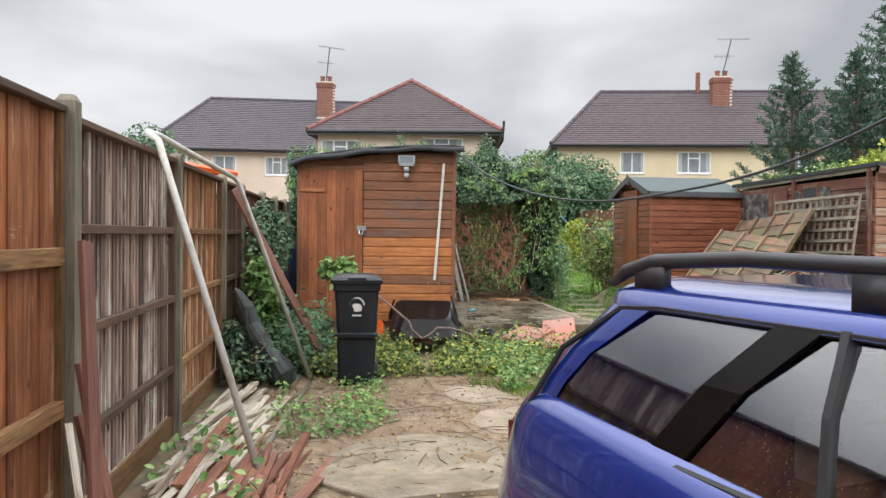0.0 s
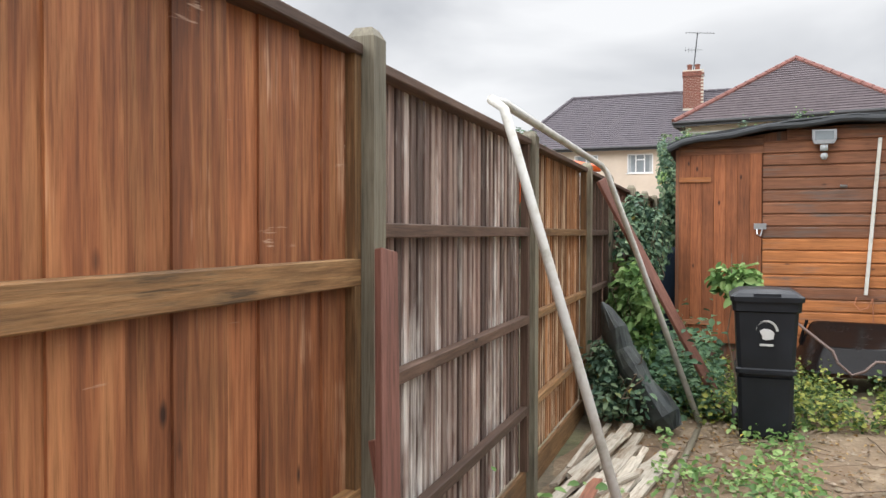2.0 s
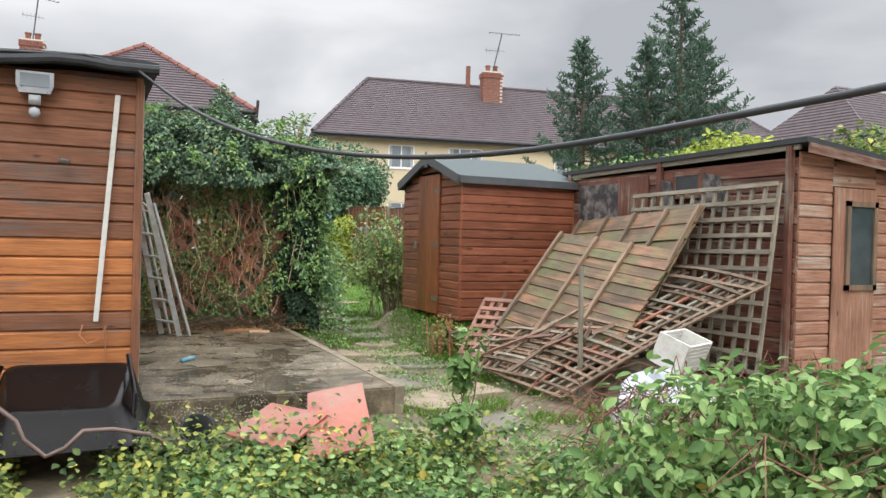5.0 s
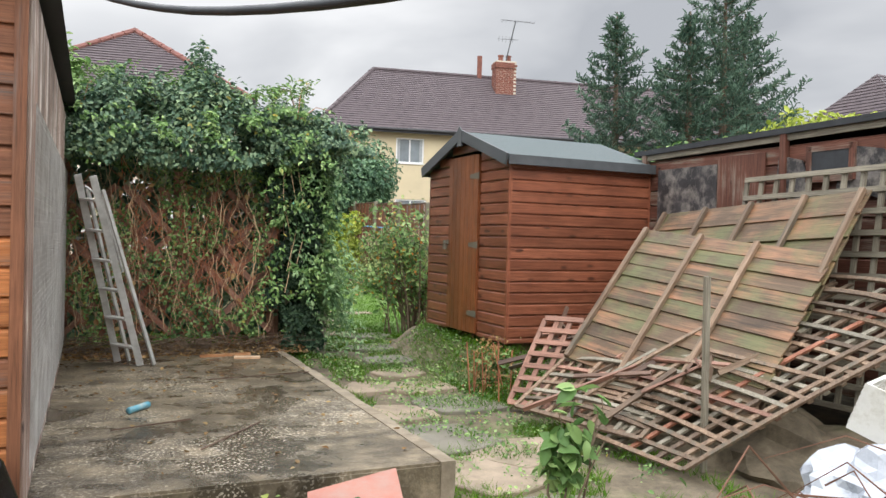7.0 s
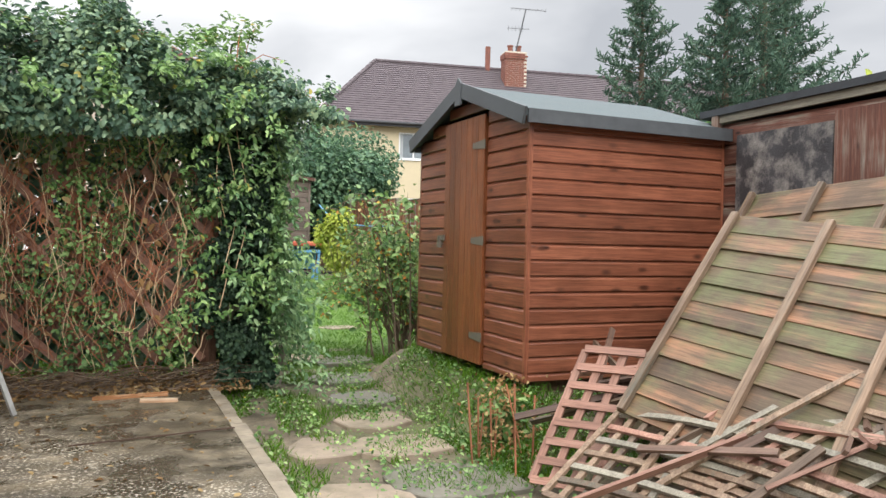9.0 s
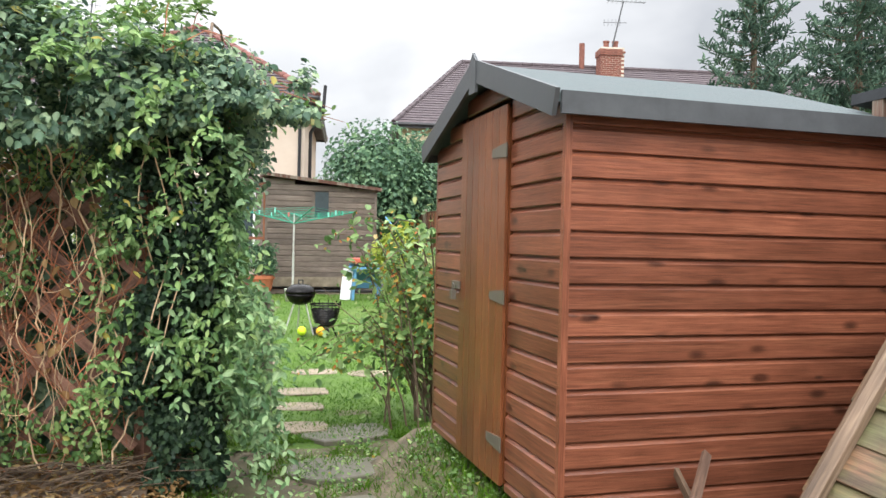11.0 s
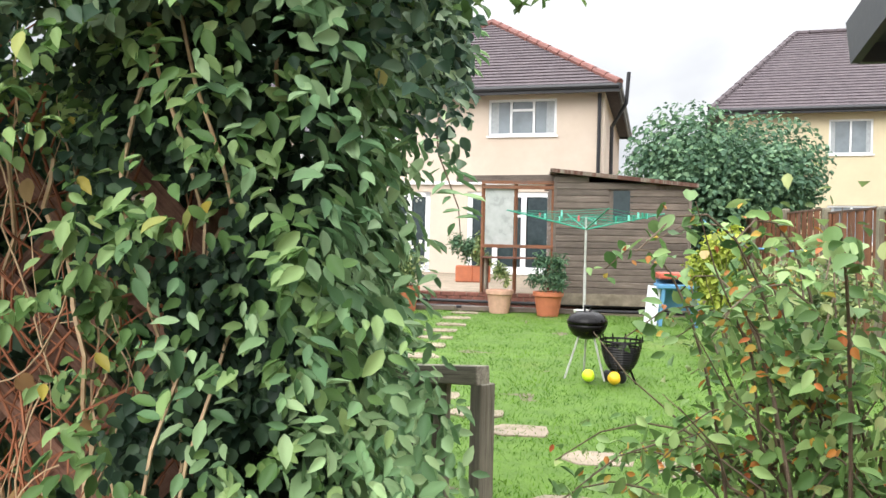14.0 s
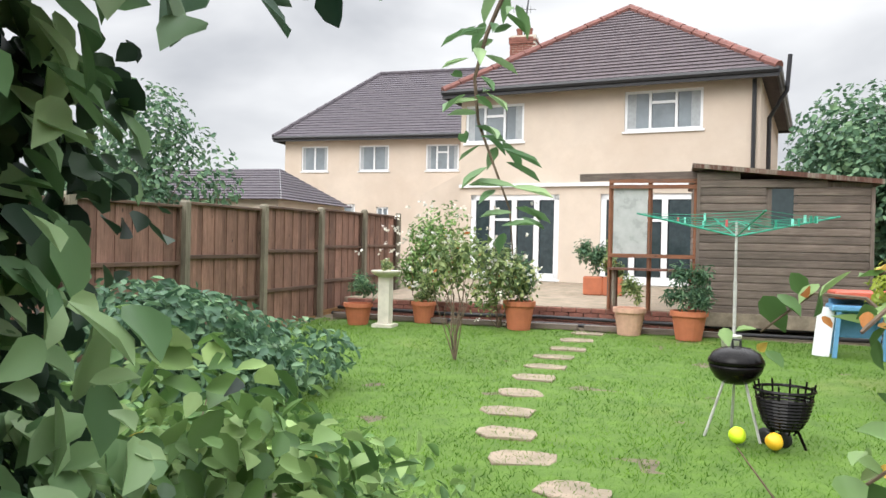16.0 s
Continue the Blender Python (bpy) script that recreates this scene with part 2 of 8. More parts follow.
M = {
    "fence_a": wood("stained fence boards", (0.10, 0.034, 0.016), (0.31, 0.110, 0.042), (0.54, 0.25, 0.10), (13, 13, 0.6), weather=(0.62, 0.37, 0.22), amount=0.17, vary=0.26, scuff=(0.60, 0.42, 0.30), contrast=1.7, broad=True),
    "fence_b": wood("bleached fence boards", (0.075, 0.044, 0.036), (0.27, 0.18, 0.145), (0.56, 0.45, 0.37), (8, 8, 0.55), weather=(0.74, 0.68, 0.61), amount=0.5, knots=True, vary=0.62, contrast=1.5, broad=True),
    "fence_c": wood("orange fence boards", (0.10, 0.038, 0.015), (0.37, 0.17, 0.07), (0.62, 0.37, 0.20), (11, 11, 0.6), weather=(0.68, 0.52, 0.36), amount=0.5, knots=False, vary=0.42, contrast=1.4, broad=True),
    "lath_brown": wood("red-brown lath", (0.10, 0.05, 0.035), (0.28, 0.145, 0.10), (0.44, 0.27, 0.19), (26, 26, 26), vary=0.35, knots=False),
    "rail": wood("fence rail", (0.05, 0.025, 0.010), (0.24, 0.125, 0.050), (0.47, 0.30, 0.14), (38, 38, 2.0), weather=(0.10, 0.06, 0.03), amount=0.40, contrast=1.6),
    "rail_dark": wood("dark fence rail", (0.05, 0.028, 0.018), (0.11, 0.065, 0.045), (0.2, 0.13, 0.09), (18, 18, 1.5)),
    "post": wood("grey-brown post", (0.11, 0.10, 0.07), (0.215, 0.19, 0.135), (0.31, 0.285, 0.21), (20, 20, 1.5), vary=0.15, knots=False),
    "shed_a": wood("orange stained cladding", (0.10, 0.035, 0.012), (0.40, 0.145, 0.045), (0.56, 0.245, 0.09), (30, 30, 1.0), weather=(0.17, 0.10, 0.07), amount=0.45, vary=0.25),
    "shed_a_dark": wood("brown stained cladding", (0.09, 0.035, 0.018), (0.22, 0.088, 0.043), (0.33, 0.15, 0.08), (30, 30, 1.0), weather=(0.12, 0.085, 0.07), amount=0.42, vary=0.22),
    "shed_a_door": wood("brown door boards", (0.111, 0.032, 0.011), (0.252, 0.082, 0.030), (0.360, 0.140, 0.063), (24, 24, 1.0), vary=0.25),
    "shed_b": wood("red-brown cladding", (0.060, 0.020, 0.012), (0.205, 0.070, 0.038), (0.36, 0.150, 0.082), (30, 30, 1.0), vary=0.28, rough=0.30, big_knots=True),
    "shed_b_door": wood("brown glossy boards", (0.045, 0.014, 0.006), (0.17, 0.055, 0.021), (0.30, 0.115, 0.045), (22, 22, 0.6), vary=0.30, rough=0.28, knots=False),
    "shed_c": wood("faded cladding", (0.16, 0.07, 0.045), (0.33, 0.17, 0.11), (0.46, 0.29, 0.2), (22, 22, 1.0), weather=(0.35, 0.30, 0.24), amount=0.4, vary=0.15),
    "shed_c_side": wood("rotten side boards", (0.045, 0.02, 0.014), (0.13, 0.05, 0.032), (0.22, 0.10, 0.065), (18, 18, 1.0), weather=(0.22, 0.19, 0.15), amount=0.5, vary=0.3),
    "grey_wood": wood("silvered cladding", (0.07, 0.052, 0.042), (0.155, 0.12, 0.098), (0.26, 0.21, 0.18), (20, 20, 0.9), vary=0.25, knots=False),
    "lattice": wood("weathered lattice", (0.05, 0.03, 0.02), (0.19, 0.125, 0.08), (0.42, 0.31, 0.21), (24, 24, 1.6), weather=(0.10, 0.085, 0.06), amount=0.45, vary=0.55, knots=False, contrast=1.2),
    "lattice_red": wood("red lattice", (0.15, 0.065, 0.045), (0.29, 0.15, 0.105), (0.42, 0.27, 0.2), (24, 24, 2.0), vary=0.3, knots=False),
    "lattice_grey": wood("grey lattice", (0.09, 0.08, 0.055), (0.23, 0.205, 0.155), (0.37, 0.34, 0.27), (24, 24, 2.0), vary=0.25, knots=False),
    "panel_green": wood("mossy panel boards", (0.040, 0.024, 0.014), (0.105, 0.066, 0.038), (0.185, 0.122, 0.072), (18, 18, 1.0), weather=(0.25, 0.125, 0.066), amount=0.6, vary=0.28, knots=False, moss=(0.115, 0.125, 0.050)),
    "scrap_white": wood("flaking painted scrap", (0.22, 0.18, 0.13), (0.46, 0.41, 0.33), (0.66, 0.62, 0.53), (24, 24, 2.0), weather=(0.20, 0.14, 0.09), amount=0.62, vary=0.2, knots=False),
    "scrap_red": wood("red-brown scrap", (0.085, 0.032, 0.022), (0.24, 0.095, 0.055), (0.40, 0.19, 0.11), (20, 20, 2.0), vary=0.4, knots=False),
    "plank_brown": wood("painted brown plank", (0.12, 0.05, 0.035), (0.2, 0.085, 0.06), (0.26, 0.12, 0.09), (16, 16, 1.5), vary=0.15, knots=False),
    "felt_dark": plain("black roofing felt", (0.035, 0.038, 0.042), 0.7, vary=0.35, scale=9, bump=0.5),
    "torn_felt": plain("torn felt", (0.04, 0.038, 0.04), 0.5, vary=0.4, scale=6, bump=0.8, dirt=(0.30, 0.27, 0.24), dirt_scale=7),
    "felt_green": plain("grey-green mineral felt", (0.075, 0.095, 0.097), 0.75, vary=0.22, scale=12, bump=0.6),
    "trim_grey": plain("dark grey painted trim", (0.07, 0.075, 0.08), 0.5, vary=0.25),
    "white_pole": plain("chalky white pole", (0.62, 0.61, 0.57), 0.5, dirt=(0.3, 0.28, 0.22), dirt_scale=6),
    "bin": plain("black bin plastic", (0.009, 0.011, 0.015), 0.42, vary=0.25, scale=4, bump=0.12, spec=0.35),
    "white_mark": plain("worn white print", (0.5, 0.5, 0.49), 0.5, vary=0.1),
    "render": plain("cream wall render", (0.62, 0.525, 0.435), 0.9, vary=0.07, scale=1.2, bump=0.35, dirt=(0.56, 0.46, 0.37), dirt_scale=0.5),
    "render_yellow": plain("yellow wall render", (0.62, 0.53, 0.36), 0.9, vary=0.06, scale=1.2, bump=0.35),
    "tiles": tiles_material("brown roof tiles", (0.050, 0.039, 0.045), (0.092, 0.072, 0.078), (0.138, 0.108, 0.112)),
    "tiles_dark": tiles_material("dark roof tiles", (0.055, 0.047, 0.055), (0.09, 0.078, 0.09), (0.13, 0.11, 0.12)),
    "ridge": plain("red ridge tiles", (0.20, 0.085, 0.07), 0.75, vary=0.3, scale=5),
    "brick": plain("red brick", (0.23, 0.095, 0.07), 0.85, vary=0.35, scale=8, bump=0.4),
    "gutter": plain("black gutter", (0.025, 0.025, 0.028), 0.4),
    "upvc": plain("white plastic frame", (0.78, 0.79, 0.8), 0.35, vary=0.04, bump=0.03),
    "garden_boards": wood("weathered garden boards", (0.09, 0.045, 0.032), (0.23, 0.125, 0.09), (0.36, 0.22, 0.17), (20, 20, 1.0), vary=0.35),
    "curtain": plain("pale net curtain", (0.37, 0.39, 0.40), 0.9, vary=0.15, scale=12),
    "pane_dark": plain("dark pane tinted sky grey", (0.035, 0.05, 0.055), 0.1, vary=0.3, bump=0.0, spec=0.5),
    # near-black colour in place of dim, unlit interiors
    "dark_inside": plain("near-black interior fill", (0.05, 0.05, 0.055), 0.8),
    # opaque pane; grey-blue base colour carries the reflected sky
    "pane": plain("pane tinted sky grey", (0.21, 0.24, 0.26), 0.06, vary=0.25, scale=1.2, bump=0.0, spec=0.8),
    "zinc": plain("dull zinc", (0.13, 0.115, 0.09), 0.4, vary=0.2),
    "steel": plain("galvanised steel", (0.45, 0.46, 0.47), 0.35, metal=1.0, vary=0.2),
    "alu": plain("dull aluminium", (0.52, 0.52, 0.50), 0.45, metal=0.15, vary=0.2, dirt=(0.3, 0.28, 0.25), dirt_scale=5),
    "black_metal": plain("black enamel", (0.006, 0.005, 0.005), 0.2, spec=0.16),
    "black_plastic": plain("black plastic", (0.022, 0.022, 0.024), 0.45),
    "membrane": plain("dusty black membrane", (0.020, 0.026, 0.026), 0.5, vary=0.5, scale=9, bump=0.7, dirt=(0.05, 0.06, 0.05), dirt_scale=7),
    "cable": plain("black cable sheath", (0.03, 0.034, 0.038), 0.5),
    "hose": plain("brown-grey hose", (0.16, 0.11, 0.095), 0.5),
    "terracotta": plain("terracotta", (0.46, 0.15, 0.075), 0.75, vary=0.15, scale=5),
    "terracotta_pale": plain("pale terracotta", (0.55, 0.33, 0.24), 0.8, vary=0.2, scale=5),
    "stone": plain("buff paving stone", (0.285, 0.225, 0.165), 0.8, vary=0.28, scale=4, bump=0.5, dirt=(0.15, 0.13, 0.08), dirt_scale=3),
    "slab_pale": plain("pale worn concrete", (0.24, 0.20, 0.145), 0.85, vary=0.35, scale=6, bump=0.8, dirt=(0.13, 0.10, 0.065), dirt_scale=3.5),
    "stone_grey": plain("grey paving stone", (0.165, 0.150, 0.120), 0.6, vary=0.3, scale=4, bump=0.5, dirt=(0.11, 0.11, 0.065), dirt_scale=3),
    "cast_stone": plain("pale cast stone", (0.6, 0.56, 0.47), 0.8, vary=0.15),
    "bark": plain("grey-brown bark", (0.16, 0.115, 0.08), 0.85, vary=0.4, scale=14, bump=0.8),
    "vine": plain("pale dry vine", (0.60, 0.43, 0.26), 0.8, vary=0.55, scale=3, bump=0.3),
    "bramble_stem": plain("dead bramble stem", (0.17, 0.085, 0.055), 0.8, vary=0.5, scale=3),
    "twig_red": plain("red-brown twig", (0.34, 0.135, 0.07), 0.75, vary=0.45, scale=3),
    "yard": ground_material("stony trodden yard", "yard"),
    "lawn": ground_material("lawn soil and moss", "lawn"),
    "slab": ground_material("wet concrete", "slab"),
    "rough": ground_material("weedy soil", "rough"),
    "ivy_leaf": leafy("dark glossy ivy leaf", (0.015, 0.034, 0.022), (0.036, 0.073, 0.043), (0.085, 0.145, 0.080), rough=0.42),
    "hedge_leaf": leafy("dark ivy leaf", (0.04, 0.088, 0.060), (0.112, 0.195, 0.125), (0.30, 0.41, 0.25), rough=0.36, odd=(0.34, 0.30, 0.08)),
    "bright_leaf": leafy("fresh green leaf", (0.07, 0.15, 0.048), (0.165, 0.29, 0.090), (0.34, 0.48, 0.195), odd=(0.5, 0.4, 0.08)),
    "bramble_leaf": leafy("bramble leaf", (0.028, 0.065, 0.024), (0.125, 0.195, 0.055), (0.42, 0.44, 0.11), odd=(0.5, 0.42, 0.10)),
    "spray_leaf": leafy("pale drooping leaf", (0.10, 0.20, 0.09), (0.20, 0.34, 0.16), (0.38, 0.53, 0.28)),
    "rose_leaf": leafy("dusty rose leaf", (0.08, 0.13, 0.055), (0.19, 0.26, 0.10), (0.38, 0.43, 0.19), odd=(0.5, 0.16, 0.06)),
    "yellow_leaf": leafy("yellow-green leaf", (0.2, 0.27, 0.04), (0.4, 0.47, 0.08), (0.55, 0.6, 0.13)),
    "bush_leaf": leafy("blue-green leaf", (0.05, 0.11, 0.065), (0.10, 0.195, 0.115), (0.19, 0.31, 0.17)),
    "autumn_leaf": leafy("turning leaf", (0.5, 0.12, 0.05), (0.62, 0.27, 0.07), (0.7, 0.5, 0.12)),
    "needle": leafy("spruce needles", (0.055, 0.10, 0.075), (0.10, 0.175, 0.135), (0.18, 0.28, 0.205), rough=0.6),
    "grass": leafy("grass blade", (0.048, 0.125, 0.010), (0.080, 0.180, 0.014), (0.125, 0.240, 0.022), rough=0.85),
    "dead_leaf": leafy("dead leaf", (0.16, 0.08, 0.03), (0.30, 0.18, 0.08), (0.42, 0.30, 0.15), rough=0.7),
}


# ---- building helpers ----
def box_mesh(name, x0, x1, y0, y1, z0, z1, bevel=0.0):
    bm = bmesh.new()
    bmesh.ops.create_cube(bm, size=1)
    for v in bm.verts:
        v.co = Vector(((x0 + x1) / 2 + v.co.x * (x1 - x0), (y0 + y1) / 2 + v.co.y * (y1 - y0), (z0 + z1) / 2 + v.co.z * (z1 - z0)))
    if bevel:
        bmesh.ops.bevel(bm, geom=bm.edges[:], offset=bevel, segments=1, affect="EDGES")
    me = bpy.data.meshes.new(name)
    bm.to_mesh(me)
    bm.free()
    return me


def add_box(bm, x0, x1, y0, y1, z0, z1, m=None):
    vs = [Vector((x, y, z)) for x in (x0, x1) for y in (y0, y1) for z in (z0, z1)]
    if m:
        vs = [m @ v for v in vs]
    v = [bm.verts.new(c) for c in vs]
    for f in ((0, 1, 3, 2), (4, 6, 7, 5), (0, 4, 5, 1), (2, 3, 7, 6), (0, 2, 6, 4), (1, 5, 7, 3)):
        bm.faces.new([v[i] for i in f])


def add_tube(bm, pts, radii, sides=8, caps=True):
    """A tube through the points; radii one number or a list."""
    pts = [Vector(p) for p in pts]
    if not isinstance(radii, (list, tuple)):
        radii = [radii] * len(pts)
    rings = []
    up = None
    for i, p in enumerate(pts):
        d = (pts[min(i + 1, len(pts) - 1)] - pts[max(i - 1, 0)]).normalized()
        if up is None:
            up = d.orthogonal().normalized()
        else:
            up = (up - d * up.dot(d))
            up = up.normalized() if up.length > 1e-6 else d.orthogonal().normalized()
        s = d.cross(up)
        rings.append([bm.verts.new(p + (up * math.cos(a) + s * math.sin(a)) * radii[i]) for a in [2 * math.pi * k / sides for k in range(sides)]])
    for a, b in zip(rings, rings[1:]):
        for k in range(sides):
            bm.faces.new((a[k], a[(k + 1) % sides], b[(k + 1) % sides], b[k]))
    if caps:
        bm.faces.new(rings[0][::-1])
        bm.faces.new(rings[-1])


def add_lathe(bm, profile, sides=20, centre=(0, 0, 0)):
    c = Vector(centre)
    rings = [[bm.verts.new(c + Vector((r * math.cos(a), r * math.sin(a), z))) for a in [2 * math.pi * k / sides for k in range(sides)]] for r, z in profile]
    for a, b in zip(rings, rings[1:]):
        for k in range(sides):
            bm.faces.new((a[k], a[(k + 1) % sides], b[(k + 1) % sides], b[k]))
    bm.faces.new(rings[0][::-1])
    bm.faces.new(rings[-1])


def add_prism(bm, outline, z0, z1, m=None):
    a = [bm.verts.new((m @ Vector((x, y, z0))) if m else (x, y, z0)) for x, y in outline]
    b = [bm.verts.new((m @ Vector((x, y, z1))) if m else (x, y, z1)) for x, y in outline]
    bm.faces.new(a[::-1])
    bm.faces.new(b)
    for i in range(len(a)):
        j = (i + 1) % len(a)
        bm.faces.new((a[i], a[j], b[j], b[i]))


def world_of(ob):
    m = ob.matrix_basis.copy()
    while ob.parent:
        m = ob.parent.matrix_basis @ ob.matrix_parent_inverse @ m
        ob = ob.parent
    return m


def under(ob, parent, m=None):
    """Parent ob; m is its pose in the world."""
    if m is not None:
        ob.matrix_basis = m
    if parent:
        ob.parent = parent
        ob.matrix_parent_inverse = world_of(parent).inverted()
    return ob


def mesh_of(name, bm, mat, smooth=False):
    me = bpy.data.meshes.new(name)
    bmesh.ops.recalc_face_normals(bm, faces=bm.faces[:])
    if smooth:
        for f in bm.faces:
            f.smooth = True
    bm.to_mesh(me)
    bm.free()
    if mat:
        me.materials.append(M[mat])
    return me


def part(name, bm, mat, parent=None, label="", smooth=False, m=None):
    ob = new(name, mesh_of(name, bm, mat, smooth))
    under(ob, parent, m)
    return tagged(ob, label)


def boxpart(name, b, mat, parent=None, label="", bevel=0.0, m=None):
    me = box_mesh(name, *b, bevel)
    me.materials.append(M[mat])
    ob = new(name, me)
    under(ob, parent, m)
    return tagged(ob, label)


def thing(name, at, label="", category="", group="", kind="", rz=0):
    ob = new(name)
    ob.empty_display_size = 0.1
    ob.matrix_basis = pose(*at, 0, 0, rz)
    return tagged(ob, label, category, group, kind)


def between(a, b, side=(0, 0, 1)):
    """A pose at a with local Z to b, and local X near side."""
    a, b = Vector(a), Vector(b)
    z = (b - a).normalized()
    x = Vector(side) - z * z.dot(Vector(side))
    x = x.normalized() if x.length > 1e-4 else z.orthogonal().normalized()
    y = z.cross(x)
    m = Matrix((x, y, z)).transposed().to_4x4()
    m.translation = a
    return m, (b - a).length


PLANKS = {}


def plank(name, a, b, width, thick, mat, parent, side=(0, 0, 1), label="", bevel=0.0):
    """A board from a to b; its width lies along side. Boards of one size share a mesh."""
    m, length = between(a, b, side)
    length = round(length, 2)
    key = (width, thick, length, mat, bevel)
    if key not in PLANKS:
        me = box_mesh(name, -width / 2, width / 2, -thick / 2, thick / 2, 0, length, bevel)
        me.materials.append(M[mat])
        PLANKS[key] = me
    ob = new(name, PLANKS[key])
    under(ob, parent, m)
    return tagged(ob, label)


def leaf_mesh(name, pts, normals, sizes, mat, seed=1, aspect=0.6, droop=0.35, fold=0.25):
    """Many leaves of eight corners each, in one mesh."""
    rng = np.random.default_rng(seed)
    n = len(pts)
    nrm = normals / (np.linalg.norm(normals, axis=1, keepdims=True) + 1e-9)
    r = rng.normal(size=(n, 3))
    r[:, 2] -= droop * 2
    t = r - nrm * np.sum(r * nrm, axis=1, keepdims=True)
    t /= np.linalg.norm(t, axis=1, keepdims=True) + 1e-9
    s = np.cross(nrm, t)
    L, W = sizes[:, None], sizes[:, None] * aspect * 0.5
    cols = [pts]
    for f, w, sgn in ((0.14, 0.62, 1), (0.42, 1.0, 1), (0.76, 0.62, 1)):
        cols.append(pts + t * L * f + s * W * w * sgn + nrm * W * fold * w)
    cols.append(pts + t * L - nrm * L * 0.14)
    for f, w, sgn in ((0.76, 0.62, -1), (0.42, 1.0, -1), (0.14, 0.62, -1)):
        cols.append(pts + t * L * f + s * W * w * sgn + nrm * W * fold * w)
    co = np.stack(cols, axis=1).reshape(-1, 3)
    me = bpy.data.meshes.new(name)
    me.vertices.add(n * 8)
    me.vertices.foreach_set("co", co.ravel().astype(np.float32))
    idx = (np.arange(n)[:, None] * 8 + np.array([0, 1, 2, 3, 4, 0, 4, 5, 6, 7])[None, :]).ravel()
    me.loops.add(n * 10)
    me.loops.foreach_set("vertex_index", idx.astype(np.int32))
    me.polygons.add(n * 2)
    me.polygons.foreach_set("loop_start", (np.arange(n * 2) * 5).astype(np.int32))
    me.update(calc_edges=True)
    me.validate()
    me.materials.append(M[mat])
    return me


def blade_mesh(name, pts, heights, mat, width=0.006, lean=0.5, seed=2):
    rng = np.random.default_rng(seed)
    n = len(pts)
    a = rng.uniform(0, 2 * np.pi, n)
    side = np.stack([np.cos(a), np.sin(a), np.zeros(n)], axis=1) * width
    d = rng.normal(size=(n, 3)) * lean
    d[:, 2] = 1
    tip = pts + d * heights[:, None]
    co = np.stack([pts - side, pts + side, tip], axis=1).reshape(-1, 3)
    me = bpy.data.meshes.new(name)
    me.vertices.add(n * 3)
    me.vertices.foreach_set("co", co.ravel().astype(np.float32))
    me.loops.add(n * 3)
    me.loops.foreach_set("vertex_index", np.arange(n * 3).astype(np.int32))
    me.polygons.add(n)
    me.polygons.foreach_set("loop_start", (np.arange(n) * 3).astype(np.int32))
    me.update(calc_edges=True)
    me.materials.append(M[mat])
    return me


def ground_z(x, y):
    """Height of the ground: level yard, a gentle rise through the garden, patio beyond."""
    return float(np.interp(y, (-60, 7.5, 9.5, 13, 16.5, 21, 27, 60, 400), (0.0, 0.0, 0.10, 0.16, 0.30, 0.39, 0.62, 0.9, 0.9)))


def ground_zs(p):
    return np.interp(p[:, 1], (-60, 7.5, 9.5, 13, 16.5, 21, 27, 60, 400), (0.0, 0.0, 0.10, 0.16, 0.30, 0.39, 0.62, 0.9, 0.9))


def clump(name, centre, radii, count, size, mat, parent=None, seed=1, aspect=0.6, shell=0.55, label="", floor=None, m=None, lumps=7):
    """An uneven mass of leaves: several overlapping lumps, denser at the rim."""
    rng = np.random.default_rng(seed)
    c, rr = np.array(centre), np.array(radii)
    lc = rng.normal(size=(lumps, 3))
    lc = lc / np.linalg.norm(lc, axis=1, keepdims=True) * rng.uniform(0.25, 0.75, (lumps, 1))
    lr = rng.uniform(0.35, 0.6, lumps)
    k = rng.integers(0, lumps, count)
    d = rng.normal(size=(count, 3))
    d /= np.linalg.norm(d, axis=1, keepdims=True)
    rad = rng.uniform(shell, 1.06, (count, 1))
    p = c + (lc[k] + d * rad * lr[k][:, None]) * rr
    if floor is not None:
        keep = p[:, 2] > floor
        p, d = p[keep], d[keep]
    nr = d * 0.8 + rng.normal(size=d.shape) * 0.5 + np.array([0, 0, 0.45])
    me = leaf_mesh(name, p, nr, rng.uniform(0.65, 1.3, len(p)) * size, mat, seed + 5, aspect)
    ob = new(name, me)
    under(ob, parent, m)
    return tagged(ob, label, kind="stuff" if parent is None else "")


def branchy(bm, root, tips, r0, r1, rng, wob=0.06, sides=5, segs=5):
    for t in tips:
        a, b = Vector(root), Vector(t)
        pts = []
        for i in range(segs + 1):
            f = i / segs
            p = a.lerp(b, f) + Vector(rng.normal(size=3)) * wob * math.sin(math.pi * f)
            p.z += 0.12 * (b - a).length * math.sin(math.pi * f) * 0.6
            pts.append(p)
        add_tube(bm, pts, [r0 + (r1 - r0) * i / segs for i in range(segs + 1)], sides)


# ---- ground ----
def ground_sheet():
    bm = bmesh.new()
    xs = [-400, -120, -40, -12, -1.3, 1.4, 3.4, 6.8, 9, 20, 60, 150, 400]
    ys = [-400, -100, -30, -8, 0, 7.5, 9.5, 11, 13, 15, 16.5, 21, 27, 40, 60, 120, 400]
    grid = [[bm.verts.new((x, y, ground_z(x, y) - 0.004)) for x in xs] for y in ys]
    for j in range(len(ys) - 1):
        for i in range(len(xs) - 1):
            bm.faces.new((grid[j][i], grid[j][i + 1], grid[j + 1][i + 1], grid[j + 1][i]))
    part("ground", bm, "rough", label="weedy uneven soil of a back garden").data.update()
    bpy.data.objects["ground"]["kind"] = "structure"


